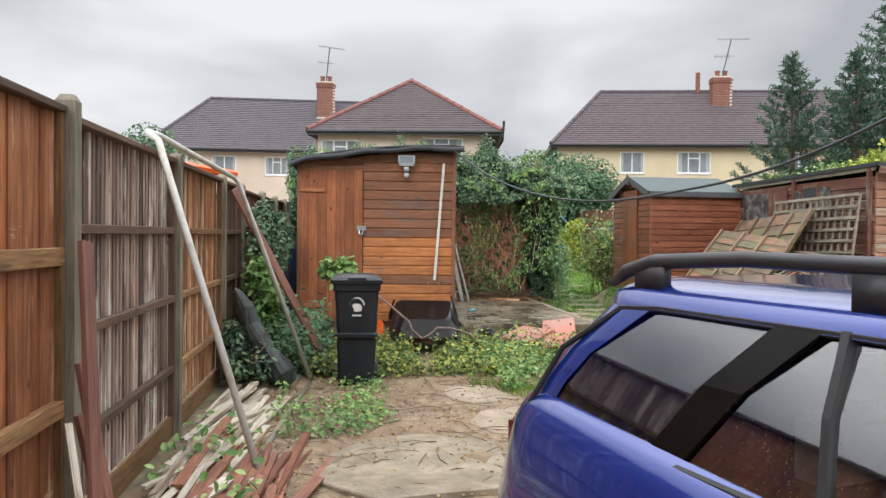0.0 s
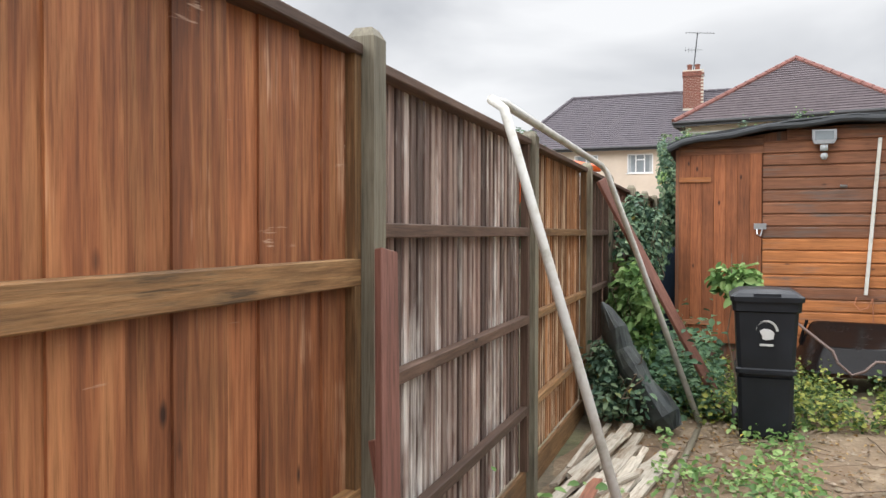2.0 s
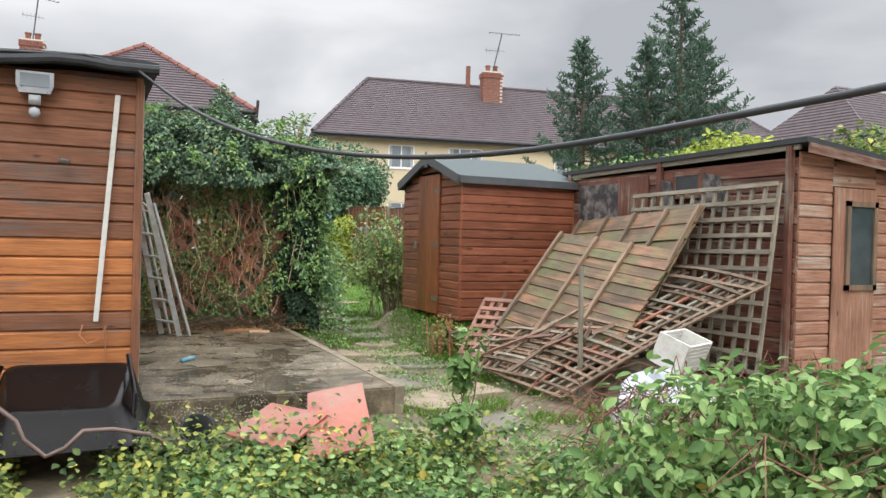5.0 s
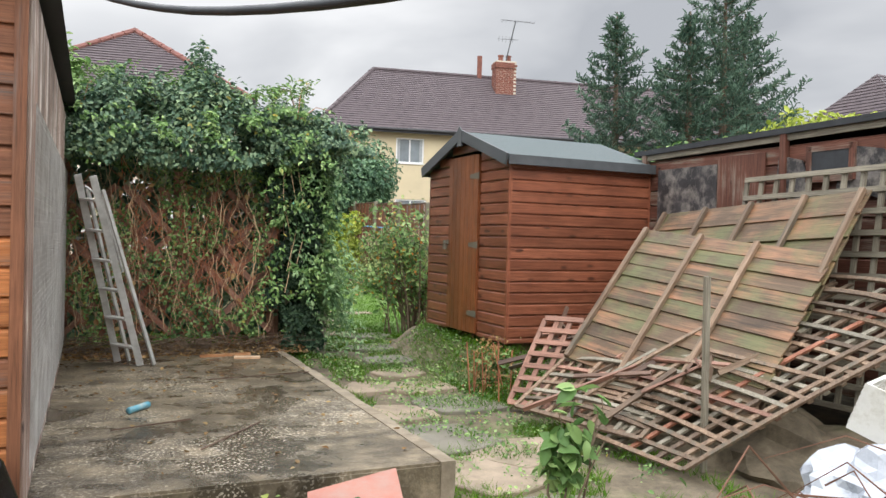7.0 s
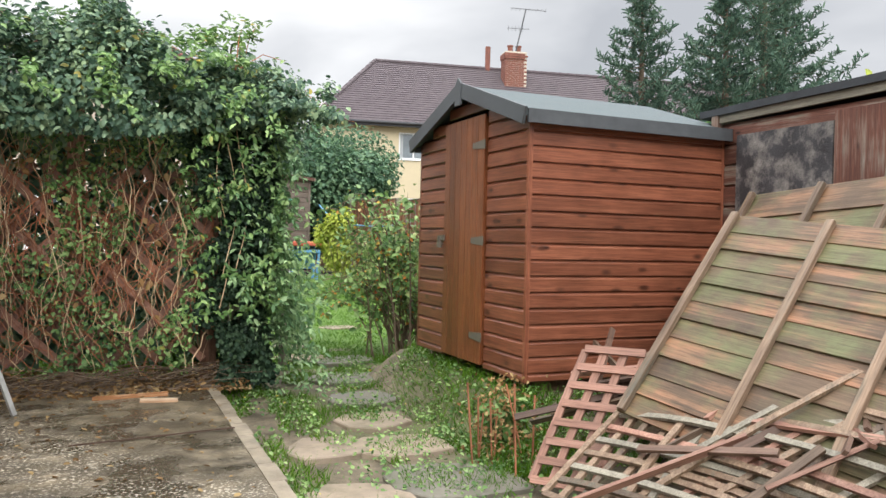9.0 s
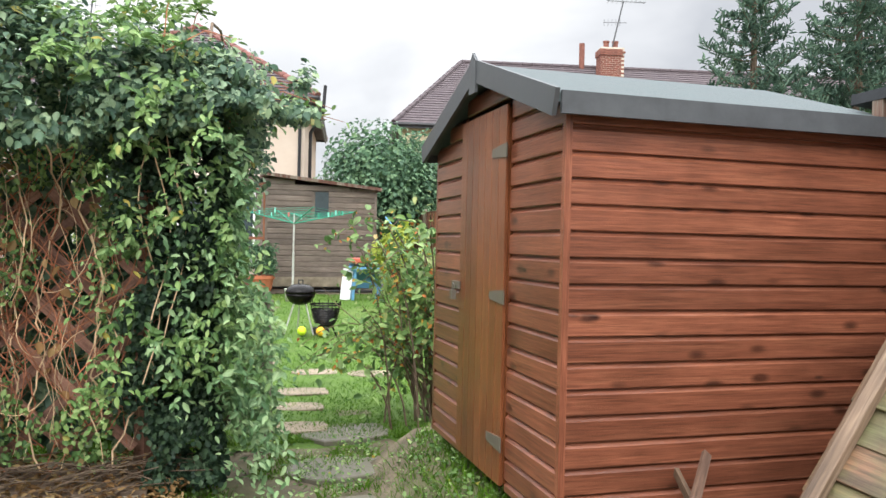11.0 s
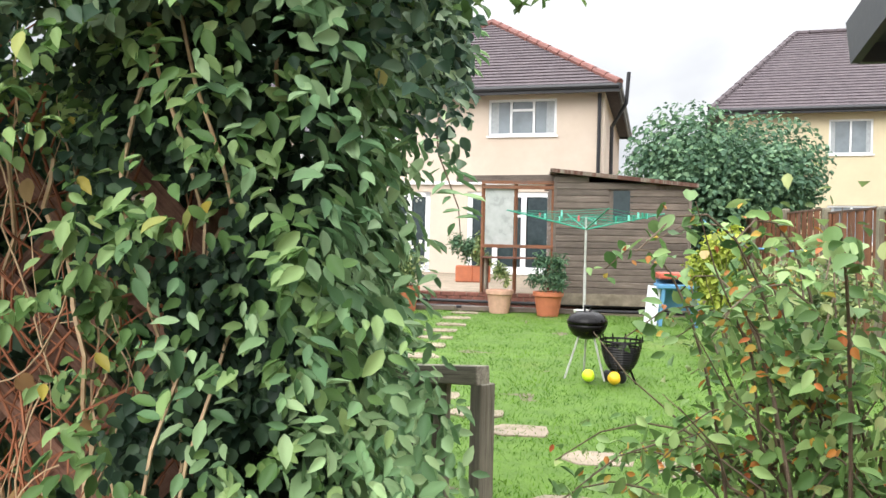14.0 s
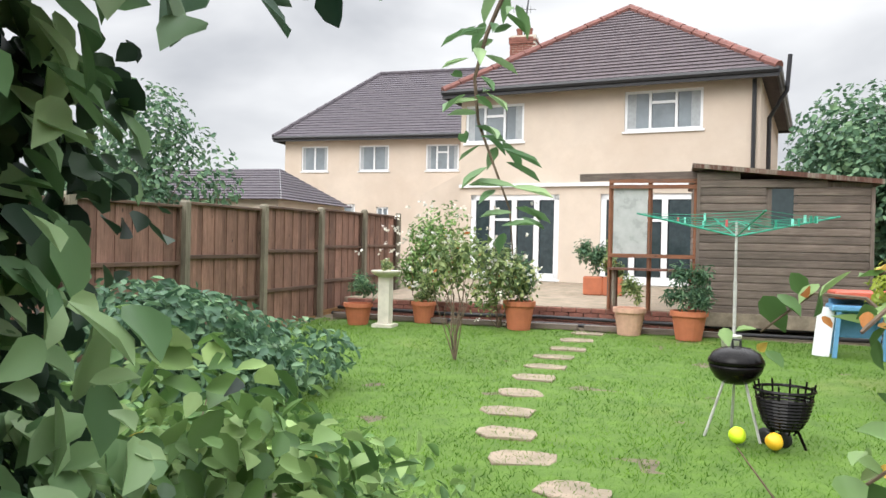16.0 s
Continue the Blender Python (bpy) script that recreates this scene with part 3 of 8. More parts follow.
def patch(name, mat, x0, x1, y0, y1, label, lift=0.01, step=0.25, rough=0.012, edge=0.0, seed=1, kind="structure"):
    """A ground surface that follows the slope, slightly uneven."""
    bm = bmesh.new()
    nx, ny = max(2, int((x1 - x0) / step)), max(2, int((y1 - y0) / step))
    rows = []
    for j in range(ny + 1):
        row = []
        for i in range(nx + 1):
            x, y = x0 + (x1 - x0) * i / nx, y0 + (y1 - y0) * j / ny
            h = noise.noise(Vector((x * 1.7, y * 1.7, seed))) * rough + noise.noise(Vector((x * 6, y * 6, seed))) * rough * 0.5
            if edge and (i in (0, nx) or j in (0, ny)):
                h -= edge
                x += noise.noise(Vector((x, y * 2, 3))) * 0.12
                y += noise.noise(Vector((x * 2, y, 7))) * 0.12
            row.append(bm.verts.new((x, y, ground_z(x, y) + lift + h)))
        rows.append(row)
    for j in range(ny):
        for i in range(nx):
            bm.faces.new((rows[j][i], rows[j][i + 1], rows[j + 1][i + 1], rows[j + 1][i]))
    ob = part(name, bm, mat, label=label, smooth=True)
    ob["kind"] = kind
    return ob


ground_sheet()
patch("yard", "yard", -1.28, 9.0, -6.0, 9.2, "trodden yard of pale stony earth and old concrete", 0.015, 0.12, 0.03, 0.02, 4)
patch("lawn", "lawn", -1.2, 8.9, 15.6, 26.6, "bright green garden lawn", 0.012, 0.25, 0.03, 0.012, 6)

slab = thing("concrete_slab", (2.4, 12.6, 0), kind="structure", label="wet stained concrete base beside the orange shed")
bm = bmesh.new()
add_box(bm, -0.75, 3.44, 10.38, 14.6, -0.05, 0.33)
bmesh.ops.bevel(bm, geom=bm.edges[:], offset=0.015, segments=2, affect="EDGES")
part("slab", bm, "slab", slab, "wet mottled concrete")
bm = bmesh.new()
for k in range(14):
    yk = 10.374 + k * 0.3
    add_box(bm, 3.385, 3.47 + 0.008 * math.sin(k * 2.3), yk, yk + 0.296, -0.06, 0.336)
part("edging", bm, "slab_pale", slab, "pale worn concrete edging")


bm = bmesh.new()
bank = []
for j in range(23):
    row = []
    for i in range(21):
        x, y = 4.72 + 0.11 * i, 12.30 + 0.13 * j
        rise = min(1, max(0, (x - 4.8) / 0.36)) * min(1, max(0, (y - 12.36) / 0.5))
        row.append(bm.verts.new((x, y, ground_z(x, y) - 0.01 + rise * (0.49 - ground_z(x, y)) + 0.03 * noise.noise(Vector((x * 5, y * 5, 2))))))
    bank.append(row)
for j in range(22):
    for i in range(20):
        bm.faces.new((bank[j][i], bank[j][i + 1], bank[j + 1][i + 1], bank[j + 1][i]))
part("bank", bm, "rough", label="weedy earth banked up round the brown shed", smooth=True)["kind"] = "structure"

# ---- timber fence ----
FENCE_X = -1.35
yard_fence = thing("timber_fence", (-1.3, 2, 0), "tall weathered close-board timber fence beside the yard", "fence")
garden_fence = thing("timber_fence", (-1.3, 18, 0.2), "brown close-board timber fence beside the garden lawn", "fence")
far_fence = thing("timber_fence", (9, 20, 0.3), "red-brown timber fence behind the garden bushes", "fence")


def fence_panel(y0, y1, mat, rails, board, label, x=FENCE_X, base=0.06, top=2.07, fence=None):
    p = thing("panel", (x, y0, base), label)
    under(p, fence or yard_fence, p.matrix_basis.copy())
    n = round((y1 - y0) / board)
    w = (y1 - y0) / n
    for i in range(n):
        ya = y0 + w * (i + 0.5)
        lap = board < 0.12
        xo = x - 0.03 if lap else x - 0.025 + (0.011 if i % 2 else -0.008)
        plank("board", (xo, ya, base + 0.1), (xo, ya, top), round(w * (1.32 if lap else 1.04), 3), 0.012 if lap else 0.014 + 0.008 * (i % 2), mat, p, side=(-0.13 if lap else 0.09, 1, 0))
    for z, h, mt in rails:
        plank("rail", (x + 0.012, y0, z), (x + 0.012, y1, z), h, 0.045, mt, p, side=(0, 0, 1), bevel=0.004)
    plank("cap_rail", (x, y0, top + 0.015), (x, y1, top + 0.015), 0.085, 0.035, "rail_dark", p, side=(1, 0, 0.0), bevel=0.004)
    plank("side_batten", (x + 0.01, y0 + 0.02, base + 0.1), (x + 0.01, y0 + 0.02, top), 0.045, 0.045, rails[0][2], p, side=(0, 1, 0))
    plank("side_batten", (x + 0.01, y1 - 0.02, base + 0.1), (x + 0.01, y1 - 0.02, top), 0.045, 0.045, rails[0][2], p, side=(0, 1, 0))
    plank("gravel_board", (x + 0.005, y0, base + 0.02), (x + 0.005, y1, base + 0.02), 0.16, 0.025, "rail", p, side=(0, 0, 1))
    return p


def fence_post(x, y, top, base=-0.02, w=0.1, fence=None):
    p = fence or yard_fence
    bm = bmesh.new()
    add_box(bm, x - w / 2, x + w / 2, y - w / 2, y + w / 2, base, top - 0.03)
    a = [bm.verts.new((x + sx * w / 2, y + sy * w / 2, top - 0.03)) for sx, sy in ((-1, -1), (1, -1), (1, 1), (-1, 1))]
    b = [bm.verts.new((x + sx * w / 3.2, y + sy * w / 3.2, top)) for sx, sy in ((-1, -1), (1, -1), (1, 1), (-1, 1))]
    for i in range(4):
        bm.faces.new((a[i], a[(i + 1) % 4], b[(i + 1) % 4], b[i]))
    bm.faces.new(b)
    part("post", bm, "post", p, "square green-grey post with chamfered top")


POSTS = [-5.2, -2.85, -0.5, 1.76, 3.82, 6.06, 8.15, 9.55]
for y in POSTS:
    fence_post(FENCE_X + 0.02, y, 2.19 if y < 4 else 2.15, w=0.09)
for a, b in zip(POSTS[:4], POSTS[1:5]):
    fence_panel(a + 0.05, b - 0.05, "fence_a", ((1.43, 0.085, "rail"), (0.72, 0.085, "rail")), 0.165, "orange-brown stained close-board fence panel, scuffed, beside the yard", x=FENCE_X - 0.01, top=2.10)
fence_panel(3.87, 6.01, "fence_b", ((1.56, 0.05, "rail_dark"), (1.05, 0.05, "rail_dark"), (0.52, 0.05, "rail_dark")), 0.072, "bleached grey-brown feather-edge fence panel with three rails")
fence_panel(6.11, 8.1, "fence_c", ((1.56, 0.05, "rail"), (1.05, 0.05, "rail"), (0.52, 0.05, "rail")), 0.072, "orange weathered feather-edge fence panel with three rails")
fence_panel(8.2, 9.5, "rail_dark", ((1.56, 0.05, "rail_dark"), (1.05, 0.05, "rail_dark"), (0.52, 0.05, "rail_dark")), 0.09, "dark brown fence panel half hidden by brambles")
y = 9.6
while y < 29.5:
    z = ground_z(0, y)
    y2 = y + 1.82
    far_top = 1.98 + z * 0.75
    fence_panel(y, y2, "garden_boards", ((1.2 + z, 0.05, "rail_dark"), (0.6 + z, 0.05, "rail_dark")), 0.14, "brown garden fence panel beside the lawn", base=z, top=far_top, fence=garden_fence)
    fence_post(FENCE_X + 0.05, y2 + 0.04, far_top + 0.1, z - 0.02, fence=garden_fence)
    y = y2 + 0.08
y = 16.0
while y < 33:
    z = ground_z(0, y)
    y2 = y + 1.82
    fence_panel(y, y2, "shed_a_dark", ((1.3 + z, 0.05, "rail_dark"), (0.6 + z, 0.05, "rail_dark")), 0.14, "red-brown garden fence panel behind the bushes", x=9.0, base=z, top=1.9 + z, fence=far_fence)
    fence_post(8.95, y2 + 0.04, 2.0 + z, z - 0.02, fence=far_fence)
    y = y2 + 0.08


# ---- sheds ----
def shiplap(a, b, pitch, mat, parent, depth):
    """One rebated board with a cove along its upper edge; its face stands towards dir x up."""
    m, length = between(a, b, (0, 0, 1))
    length = round(length, 2)
    key = ("shiplap", round(pitch, 4), length, mat, depth)
    if key not in PLANKS:
        h = pitch / 2
        prof = [(-h, 0), (-h, depth - 0.003), (-h + 0.004, depth), (h - 0.024, depth), (h - 0.018, depth * 0.72), (h - 0.009, depth * 0.36), (h - 0.0005, depth * 0.30), (h - 0.0005, 0)]
        bm = bmesh.new()
        add_prism(bm, prof, 0, length)
        PLANKS[key] = mesh_of("cladding_board", bm, mat)
    ob = new("cladding_board", PLANKS[key])
    under(ob, parent, m)
    return tagged(ob)


def cladding(parent, a, b, z0, pitch, n, mat, out, top=lambda u: 99.0, depth=0.024, skip=()):
    """Lapped boards from a to b (x, y), n rows; each cut where the roof line top(u) crosses it; skip lists (u0, u1) gaps."""
    a, b, out = Vector((*a, 0)), Vector((*b, 0)), Vector((*out, 0))
    for i in range(n):
        z = z0 + pitch * i
        us = [k / 60 for k in range(61) if top(k / 60) > z + pitch * 0.8]
        if not us:
            continue
        spans = [(us[0], us[-1])]
        for s0, s1, zlo, zhi in skip:
            if zlo < z + pitch / 2 < zhi:
                spans = [q for p in spans for q in ((p[0], min(p[1], s0)), (max(p[0], s1), p[1])) if q[1] - q[0] > 0.01]
        for u0, u1 in spans:
            p, q = a.lerp(b, u0), a.lerp(b, u1)
            p.z = q.z = z + pitch / 2
            shiplap(p, q, pitch, mat(i) if callable(mat) else mat, parent, depth)


def upright_boards(parent, a, b, z0, z1, n, mat, out, name="door_board", top=None):
    a, b, out = Vector((*a, 0)), Vector((*b, 0)), Vector((*out, 0))
    w = (b - a).length / n
    for i in range(n):
        p = a.lerp(b, (i + 0.5) / n) + out * 0.02
        zt = top((i + 0.5) / n) if top else z1
        plank(name, (p.x, p.y, z0), (p.x, p.y, zt), round(w * 0.985, 3), 0.018, mat, parent, side=tuple((b - a).normalized()), bevel=0.003)


def orange_shed():
    x0, x1, y0, y1, zb = -0.68, 1.36, 10.2, 14.75, 0.40
    s = thing("garden_shed", (x0, y0, zb), "orange stained timber shed with a brown door and black felt roof", "shed")
    top = lambda u: 2.46 + 0.19 * math.sin(min(1, u * 1.1) * math.pi / 2)
    bm = bmesh.new()
    add_box(bm, x0 + 0.02, x1 - 0.02, y0 + 0.02, y1, 0.02, 2.50)
    add_prism(bm, [(-0.66, 2.49), (1.34, 2.49), (1.34, 2.64), (0.9, 2.645), (0.3, 2.60), (-0.2, 2.53), (-0.66, 2.49)][:-1], 0, 0.03, Matrix.Translation((0, y0 + 0.035, 0)) @ Matrix.Rotation(math.pi / 2, 4, "X"))
    part("carcass", bm, "shed_a_dark", s)
    n = 18
    pitch = (2.63 - zb) / n
    cladding(s, (0.155, y0), (x1, y0), zb, pitch, n, lambda i: "shed_a" if i < 9 and i != 4 else "shed_a_dark", (0, -1), top=lambda u: top(0.4 + 0.6 * u))
    cladding(s, (x0, y0), (0.155, y0), 2.38, 0.09, 2, "shed_a_dark", (0, -1), top=lambda u: top(0.4 * u) + 0.07)
    door = part("door", (lambda b: (add_box(b, x0 + 0.02, 0.14, y0 - 0.012, y0 + 0.01, zb + 0.02, 2.37), b)[1])(bmesh.new()), "shed_a_door", s, "brown boarded shed door")
    upright_boards(door, (x0 + 0.01, y0 - 0.012), (0.145, y0 - 0.012), zb + 0.01, 2.38, 7, "shed_a_door", (0, -1))
    for z in (2.12, 0.62):
        plank("hinge_batten", (x0 + 0.01, y0 - 0.055, z), (x0 + 0.33, y0 - 0.055, z), 0.05, 0.01, "shed_a", door, bevel=0.002)
    bm = bmesh.new()
    add_box(bm, 0.07, 0.19, y0 - 0.062, y0 - 0.05, 1.60, 1.66)
    add_tube(bm, [(0.1, y0 - 0.07, 1.6), (0.1, y0 - 0.09, 1.55), (0.13, y0 - 0.09, 1.53), (0.15, y0 - 0.07, 1.6)], 0.008, 6)
    part("hasp", bm, "steel", door, "rusty steel hasp")
    for x in (x0, x1 - 0.01):
        plank("corner_strip", (x, y0 - 0.02, zb), (x, y0 - 0.02, 2.44 if x < 0 else 2.63), 0.05, 0.035, "shed_a_dark", s, side=(1, 0, 0))
    # grey boarded side wall with wire netting
    upright_boards(s, (x1 - 0.005, y0 + 0.02), (x1 - 0.005, y1), zb - 0.06, 2.6, 32, "fence_b", (1, 0), "side_board")
    bm = bmesh.new()
    for i in range(150):
        yy = y0 + 0.2 + i * 0.03
        add_tube(bm, [(x1 + 0.035, yy, 0.45), (x1 + 0.035, yy, 2.1)], 0.0012, 3, False)
    for i in range(48):
        zz = 0.46 + i * 0.034
        add_tube(bm, [(x1 + 0.036, y0 + 0.2, zz), (x1 + 0.036, y0 + 4.7, zz)], 0.0012, 3, False)
    part("wire_netting", bm, "alu", s, "fine galvanised wire netting")
    # curved roof
    bm = bmesh.new()
    N = 14
    pts = []
    for i in range(N + 1):
        u = -0.05 + 1.1 * i / N
        pts.append((x0 + (x1 - x0) * u, top(max(0, u)) + 0.035 - (0.05 if u < 0 else 0) - (0.012 if u > 1 else 0)))
    for (xa, za), (xb, zb2) in zip(pts, pts[1:]):
        m = [bm.verts.new((x, y, z)) for x, z in ((xa, za), (xb, zb2)) for y in (y0 - 0.16, y1 + 0.1)]
        k = [bm.verts.new((x, y, z + 0.05)) for x, z in ((xa, za), (xb, zb2)) for y in (y0 - 0.16, y1 + 0.1)]
        for f in ((m[0], m[1], m[3], m[2]), (k[0], k[2], k[3], k[1]), (m[0], m[2], k[2], k[0]), (m[1], k[1], k[3], m[3])):
            bm.faces.new(f)
    bmesh.ops.remove_doubles(bm, verts=bm.verts[:], dist=0.001)
    part("roof", bm, "felt_dark", s, "sagging black felt roof")
    bm = bmesh.new()
    add_tube(bm, [(x, y0 - 0.17, z - 0.005 + 0.012 * math.sin(x * 9)) for x, z in pts], [0.034] * len(pts), 8)
    part("roof_edge", bm, "felt_dark", s, "rolled felt edge")
    return s


orange_shed()


def brown_shed():
    x0, x1, y0, y1, zb = 5.2, 6.82, 12.92, 14.75, 0.58
    eave, apex = 2.31, 2.61
    s = thing("tool_shed", (x0, y0, zb), "glossy red-brown timber shed with a felt-covered pitched roof", "shed")
    bm = bmesh.new()
    add_box(bm, x0 + 0.02, x1, y0 + 0.02, y1 - 0.02, zb, eave - 0.03)
    part("carcass", bm, "shed_b", s)
    for k in range(4):
        yy = y0 + 0.1 + k * 0.5
        boxpart("bearer", (x0 + 0.05, x1, yy, yy + 0.07, zb - 0.1, zb - 0.002), "rail_dark", s)
    # slabs take a dark colour that stands in for the shadow beneath the floor
    for k in range(3):
        boxpart("base_slab", (x0 + 0.12 + 0.003 * k, x1, y0 + 0.14 + 0.57 * k, y0 + 0.70 + 0.57 * k, 0.05, zb - 0.102), "rail_dark", s, "base slab coloured dark for the shadow under the shed")
    n = 16
    pitch, z1 = 0.107, zb + 0.057
    gable = lambda u: eave + (apex - eave) * (1 - abs(u - 0.5) * 2) + 0.05
    cladding(s, (x0, y0), (x1, y0), z1, pitch, n, "shed_b", (0, -1))
    cladding(s, (x0, y1), (x0, y0), z1, pitch, n + 3, "shed_b", (-1, 0), top=gable, skip=((0.29, 0.69, 0, 2.42),))
    cladding(s, (x0, y0), (x1, y0), zb, 0.057, 1, "shed_b", (0, -1))
    cladding(s, (x0, y1), (x0, y0), zb, 0.057, 1, "shed_b", (-1, 0), skip=((0.29, 0.69, 0, 2.42),))
    ya, yb = y1 - 0.30 * (y1 - y0), y1 - 0.68 * (y1 - y0)
    bm = bmesh.new()
    add_box(bm, x0 - 0.024, x0 + 0.01, yb, ya, zb + 0.03, 2.40)
    door = part("door", bm, "shed_b_door", s, "glossy brown boarded door")
    upright_boards(door, (x0 - 0.014, yb), (x0 - 0.014, ya), zb + 0.02, 2.42, 7, "shed_b_door", (-1, 0))
    for z in (2.2, 1.5, 0.8):
        bm = bmesh.new()
        add_prism(bm, [(-0.012, 0), (-0.035, 0.0), (-0.02, 0.2), (0.02, 0.2), (0.035, 0), (0.012, 0)], 0, 0.006, Matrix.Translation((x0 - 0.05, yb - 0.02, z)) @ Matrix.Rotation(math.pi / 2, 4, "Y") @ Matrix.Rotation(0, 4, "Z"))
        part("hinge", bm, "zinc", door, "galvanised tee hinge")
    bm = bmesh.new()
    yl = ya + 0.02
    add_box(bm, x0 - 0.058, x0 - 0.045, yl - 0.05, yl + 0.08, 1.50, 1.54)
    add_box(bm, x0 - 0.085, x0 - 0.06, yl - 0.02, yl + 0.025, 1.44, 1.49)
    add_tube(bm, [(x0 - 0.072, yl - 0.013, 1.49), (x0 - 0.072, yl - 0.013, 1.52), (x0 - 0.072, yl + 0.003, 1.53), (x0 - 0.072, yl + 0.018, 1.52), (x0 - 0.072, yl + 0.018, 1.49)], 0.004, 6)
    part("padlock", bm, "zinc", door, "steel hasp and brass padlock")
    for (x, y) in ((x0 - 0.01, y0 - 0.012), (x1, y0 - 0.012), (x0 - 0.01, y1 + 0.005)):
        plank("corner_strip", (x, y, zb), (x, y, eave), 0.03, 0.03, "shed_b", s, side=(1, 0, 0))
    # pitched roof, ridge along x
    ym = (y0 + y1) / 2
    for sgn, ye in ((1, y0 - 0.09), (-1, y1 + 0.09)):
        bm = bmesh.new()
        c = [(x0 - 0.09, ym, apex + 0.03), (x1 + 0.05, ym, apex + 0.03), (x1 + 0.05, ye, eave + 0.0), (x0 - 0.09, ye, eave + 0.0)]
        v = [bm.verts.new(p) for p in c]
        w = [bm.verts.new((p[0], p[1], p[2] + 0.035)) for p in c]
        bm.faces.new(v), bm.faces.new(w)
        for i in range(4):
            bm.faces.new((v[i], v[(i + 1) % 4], w[(i + 1) % 4], w[i]))
        part("roof_slope", bm, "felt_green", s, "grey-green felt roof slope")
        plank("bargeboard", (x0 - 0.1, ye, eave + 0.0), (x0 - 0.1, ym, apex + 0.03), 0.11, 0.02, "trim_grey", s, side=(0, 0, 1))
        plank("fascia", (x0 - 0.08, ye - 0.006 * sgn, eave), (x1 + 0.04, ye - 0.006 * sgn, eave), 0.09, 0.02, "trim_grey", s, side=(0, 0, 1))
    bm = bmesh.new()
    add_prism(bm, [(-0.05, -0.09), (0.05, -0.09), (0.05, 0.07), (0, 0.12), (-0.05, 0.07)], 0, 0.015, Matrix.Translation((x0 - 0.115, ym, apex + 0.0)) @ Matrix.Rotation(math.pi / 2, 4, "Z") @ Matrix.Rotation(math.pi / 2, 4, "X"))
    part("apex_trim", bm, "trim_grey", s)


brown_shed()


def wall_holes(bm, a, b, z0, z1, thick, holes):
    """A wall from a to b (x, y) with rectangular openings (u0, u1, zlo, zhi) in metres along it."""
    a, b = Vector((*a, 0)), Vector((*b, 0))
    d = (b - a).normalized()
    L = (b - a).length
    us = sorted({0, L, *[h[0] for h in holes], *[h[1] for h in holes]})
    zs = sorted({z0, z1, *[h[2] for h in holes], *[h[3] for h in holes]})
    m = Matrix((d, Vector((-d.y, d.x, 0)), Vector((0, 0, 1)))).transposed().to_4x4()
    m.translation = a
    for u0, u1 in zip(us, us[1:]):
        run = None
        for zlo, zhi in zip(zs, zs[1:]):
            solid = not any(h[0] <= (u0 + u1) / 2 <= h[1] and h[2] <= (zlo + zhi) / 2 <= h[3] for h in holes)
            if solid:
                run = (run[0], zhi) if run else (zlo, zhi)
            if (not solid or zhi == zs[-1]) and run:
                add_box(bm, u0, u1, 0, thick, run[0], run[1], m)
                run = None
    return m


def window(parent, m, u0, u1, z0, z1, panes=2, frame=0.06, name="window", curtain=True, fmat="upvc"):
    w = new(name, None)
    under(w, parent, m @ Matrix.Translation(((u0 + u1) / 2, 0, z0)))
    tagged(w, "white plastic-framed window")
    bm = bmesh.new()
    for c in ((u0, u1, z0, z0 + frame), (u0, u1, z1 - frame, z1), (u0, u0 + frame, z0, z1), (u1 - frame, u1, z0, z1)):
        add_box(bm, c[0], c[1], 0.03, 0.09, c[2], c[3], m)
    for i in range(1, panes):
        u = u0 + (u1 - u0) * i / panes
        add_box(bm, u - frame / 2, u + frame / 2, 0.032, 0.088, z0, z1, m)
    if panes > 2:
        add_box(bm, u0 + (u1 - u0) / panes, u1 - (u1 - u0) / panes, 0.031, 0.087, z1 - (z1 - z0) * 0.3 - 0.03, z1 - (z1 - z0) * 0.3 + 0.03, m)
    part("window_frame", bm, fmat, w)
    bm = bmesh.new()
    add_box(bm, u0 - 0.04, u1 + 0.04, -0.04, 0.05, z0 - 0.05, z0 - 0.002, m)
    part("window_sill", bm, fmat, w)
    for i in range(panes):
        a = u0 + (u1 - u0) * i / panes
        bm = bmesh.new()
        add_box(bm, a + frame * 0.7, a + (u1 - u0) / panes - frame * 0.7, 0.055, 0.062, z0 + frame, z1 - frame, m)
        part("pane", bm, "pane_dark" if name == "french_door" else "pane", w)
    if curtain:
        for s0, s1 in ((u0 + 0.06, u0 + (u1 - u0) * 0.15), (u1 - (u1 - u0) * 0.15, u1 - 0.06)):
            bm = bmesh.new()
            add_box(bm, s0, s1, 0.05, 0.053, z0 + frame, z1 - frame, m)
            part("curtain", bm, "curtain", w)
    return w


def roof_face(bm, A, B, C, D, n, lift=0.025):
    """Stepped courses from eave A-B up to D-C."""
    A, B, C, D = map(Vector, (A, B, C, D))
    nrm = (B - A).cross(D - A)
    nrm = (nrm if nrm.z > 0 else -nrm).normalized()
    for i in range(n):
        f0, f1 = i / n, (i + 1) / n
        p0, p1, q0, q1 = A.lerp(D, f0), B.lerp(C, f0), A.lerp(D, f1), B.lerp(C, f1)
        v = [bm.verts.new(c) for c in (p0, p1, p1 + nrm * lift, p0 + nrm * lift)]
        w = [bm.verts.new(c) for c in (q0, q1)]
        bm.faces.new((v[0], v[1], v[2], v[3]))
        bm.faces.new((v[3], v[2], w[1], w[0]))


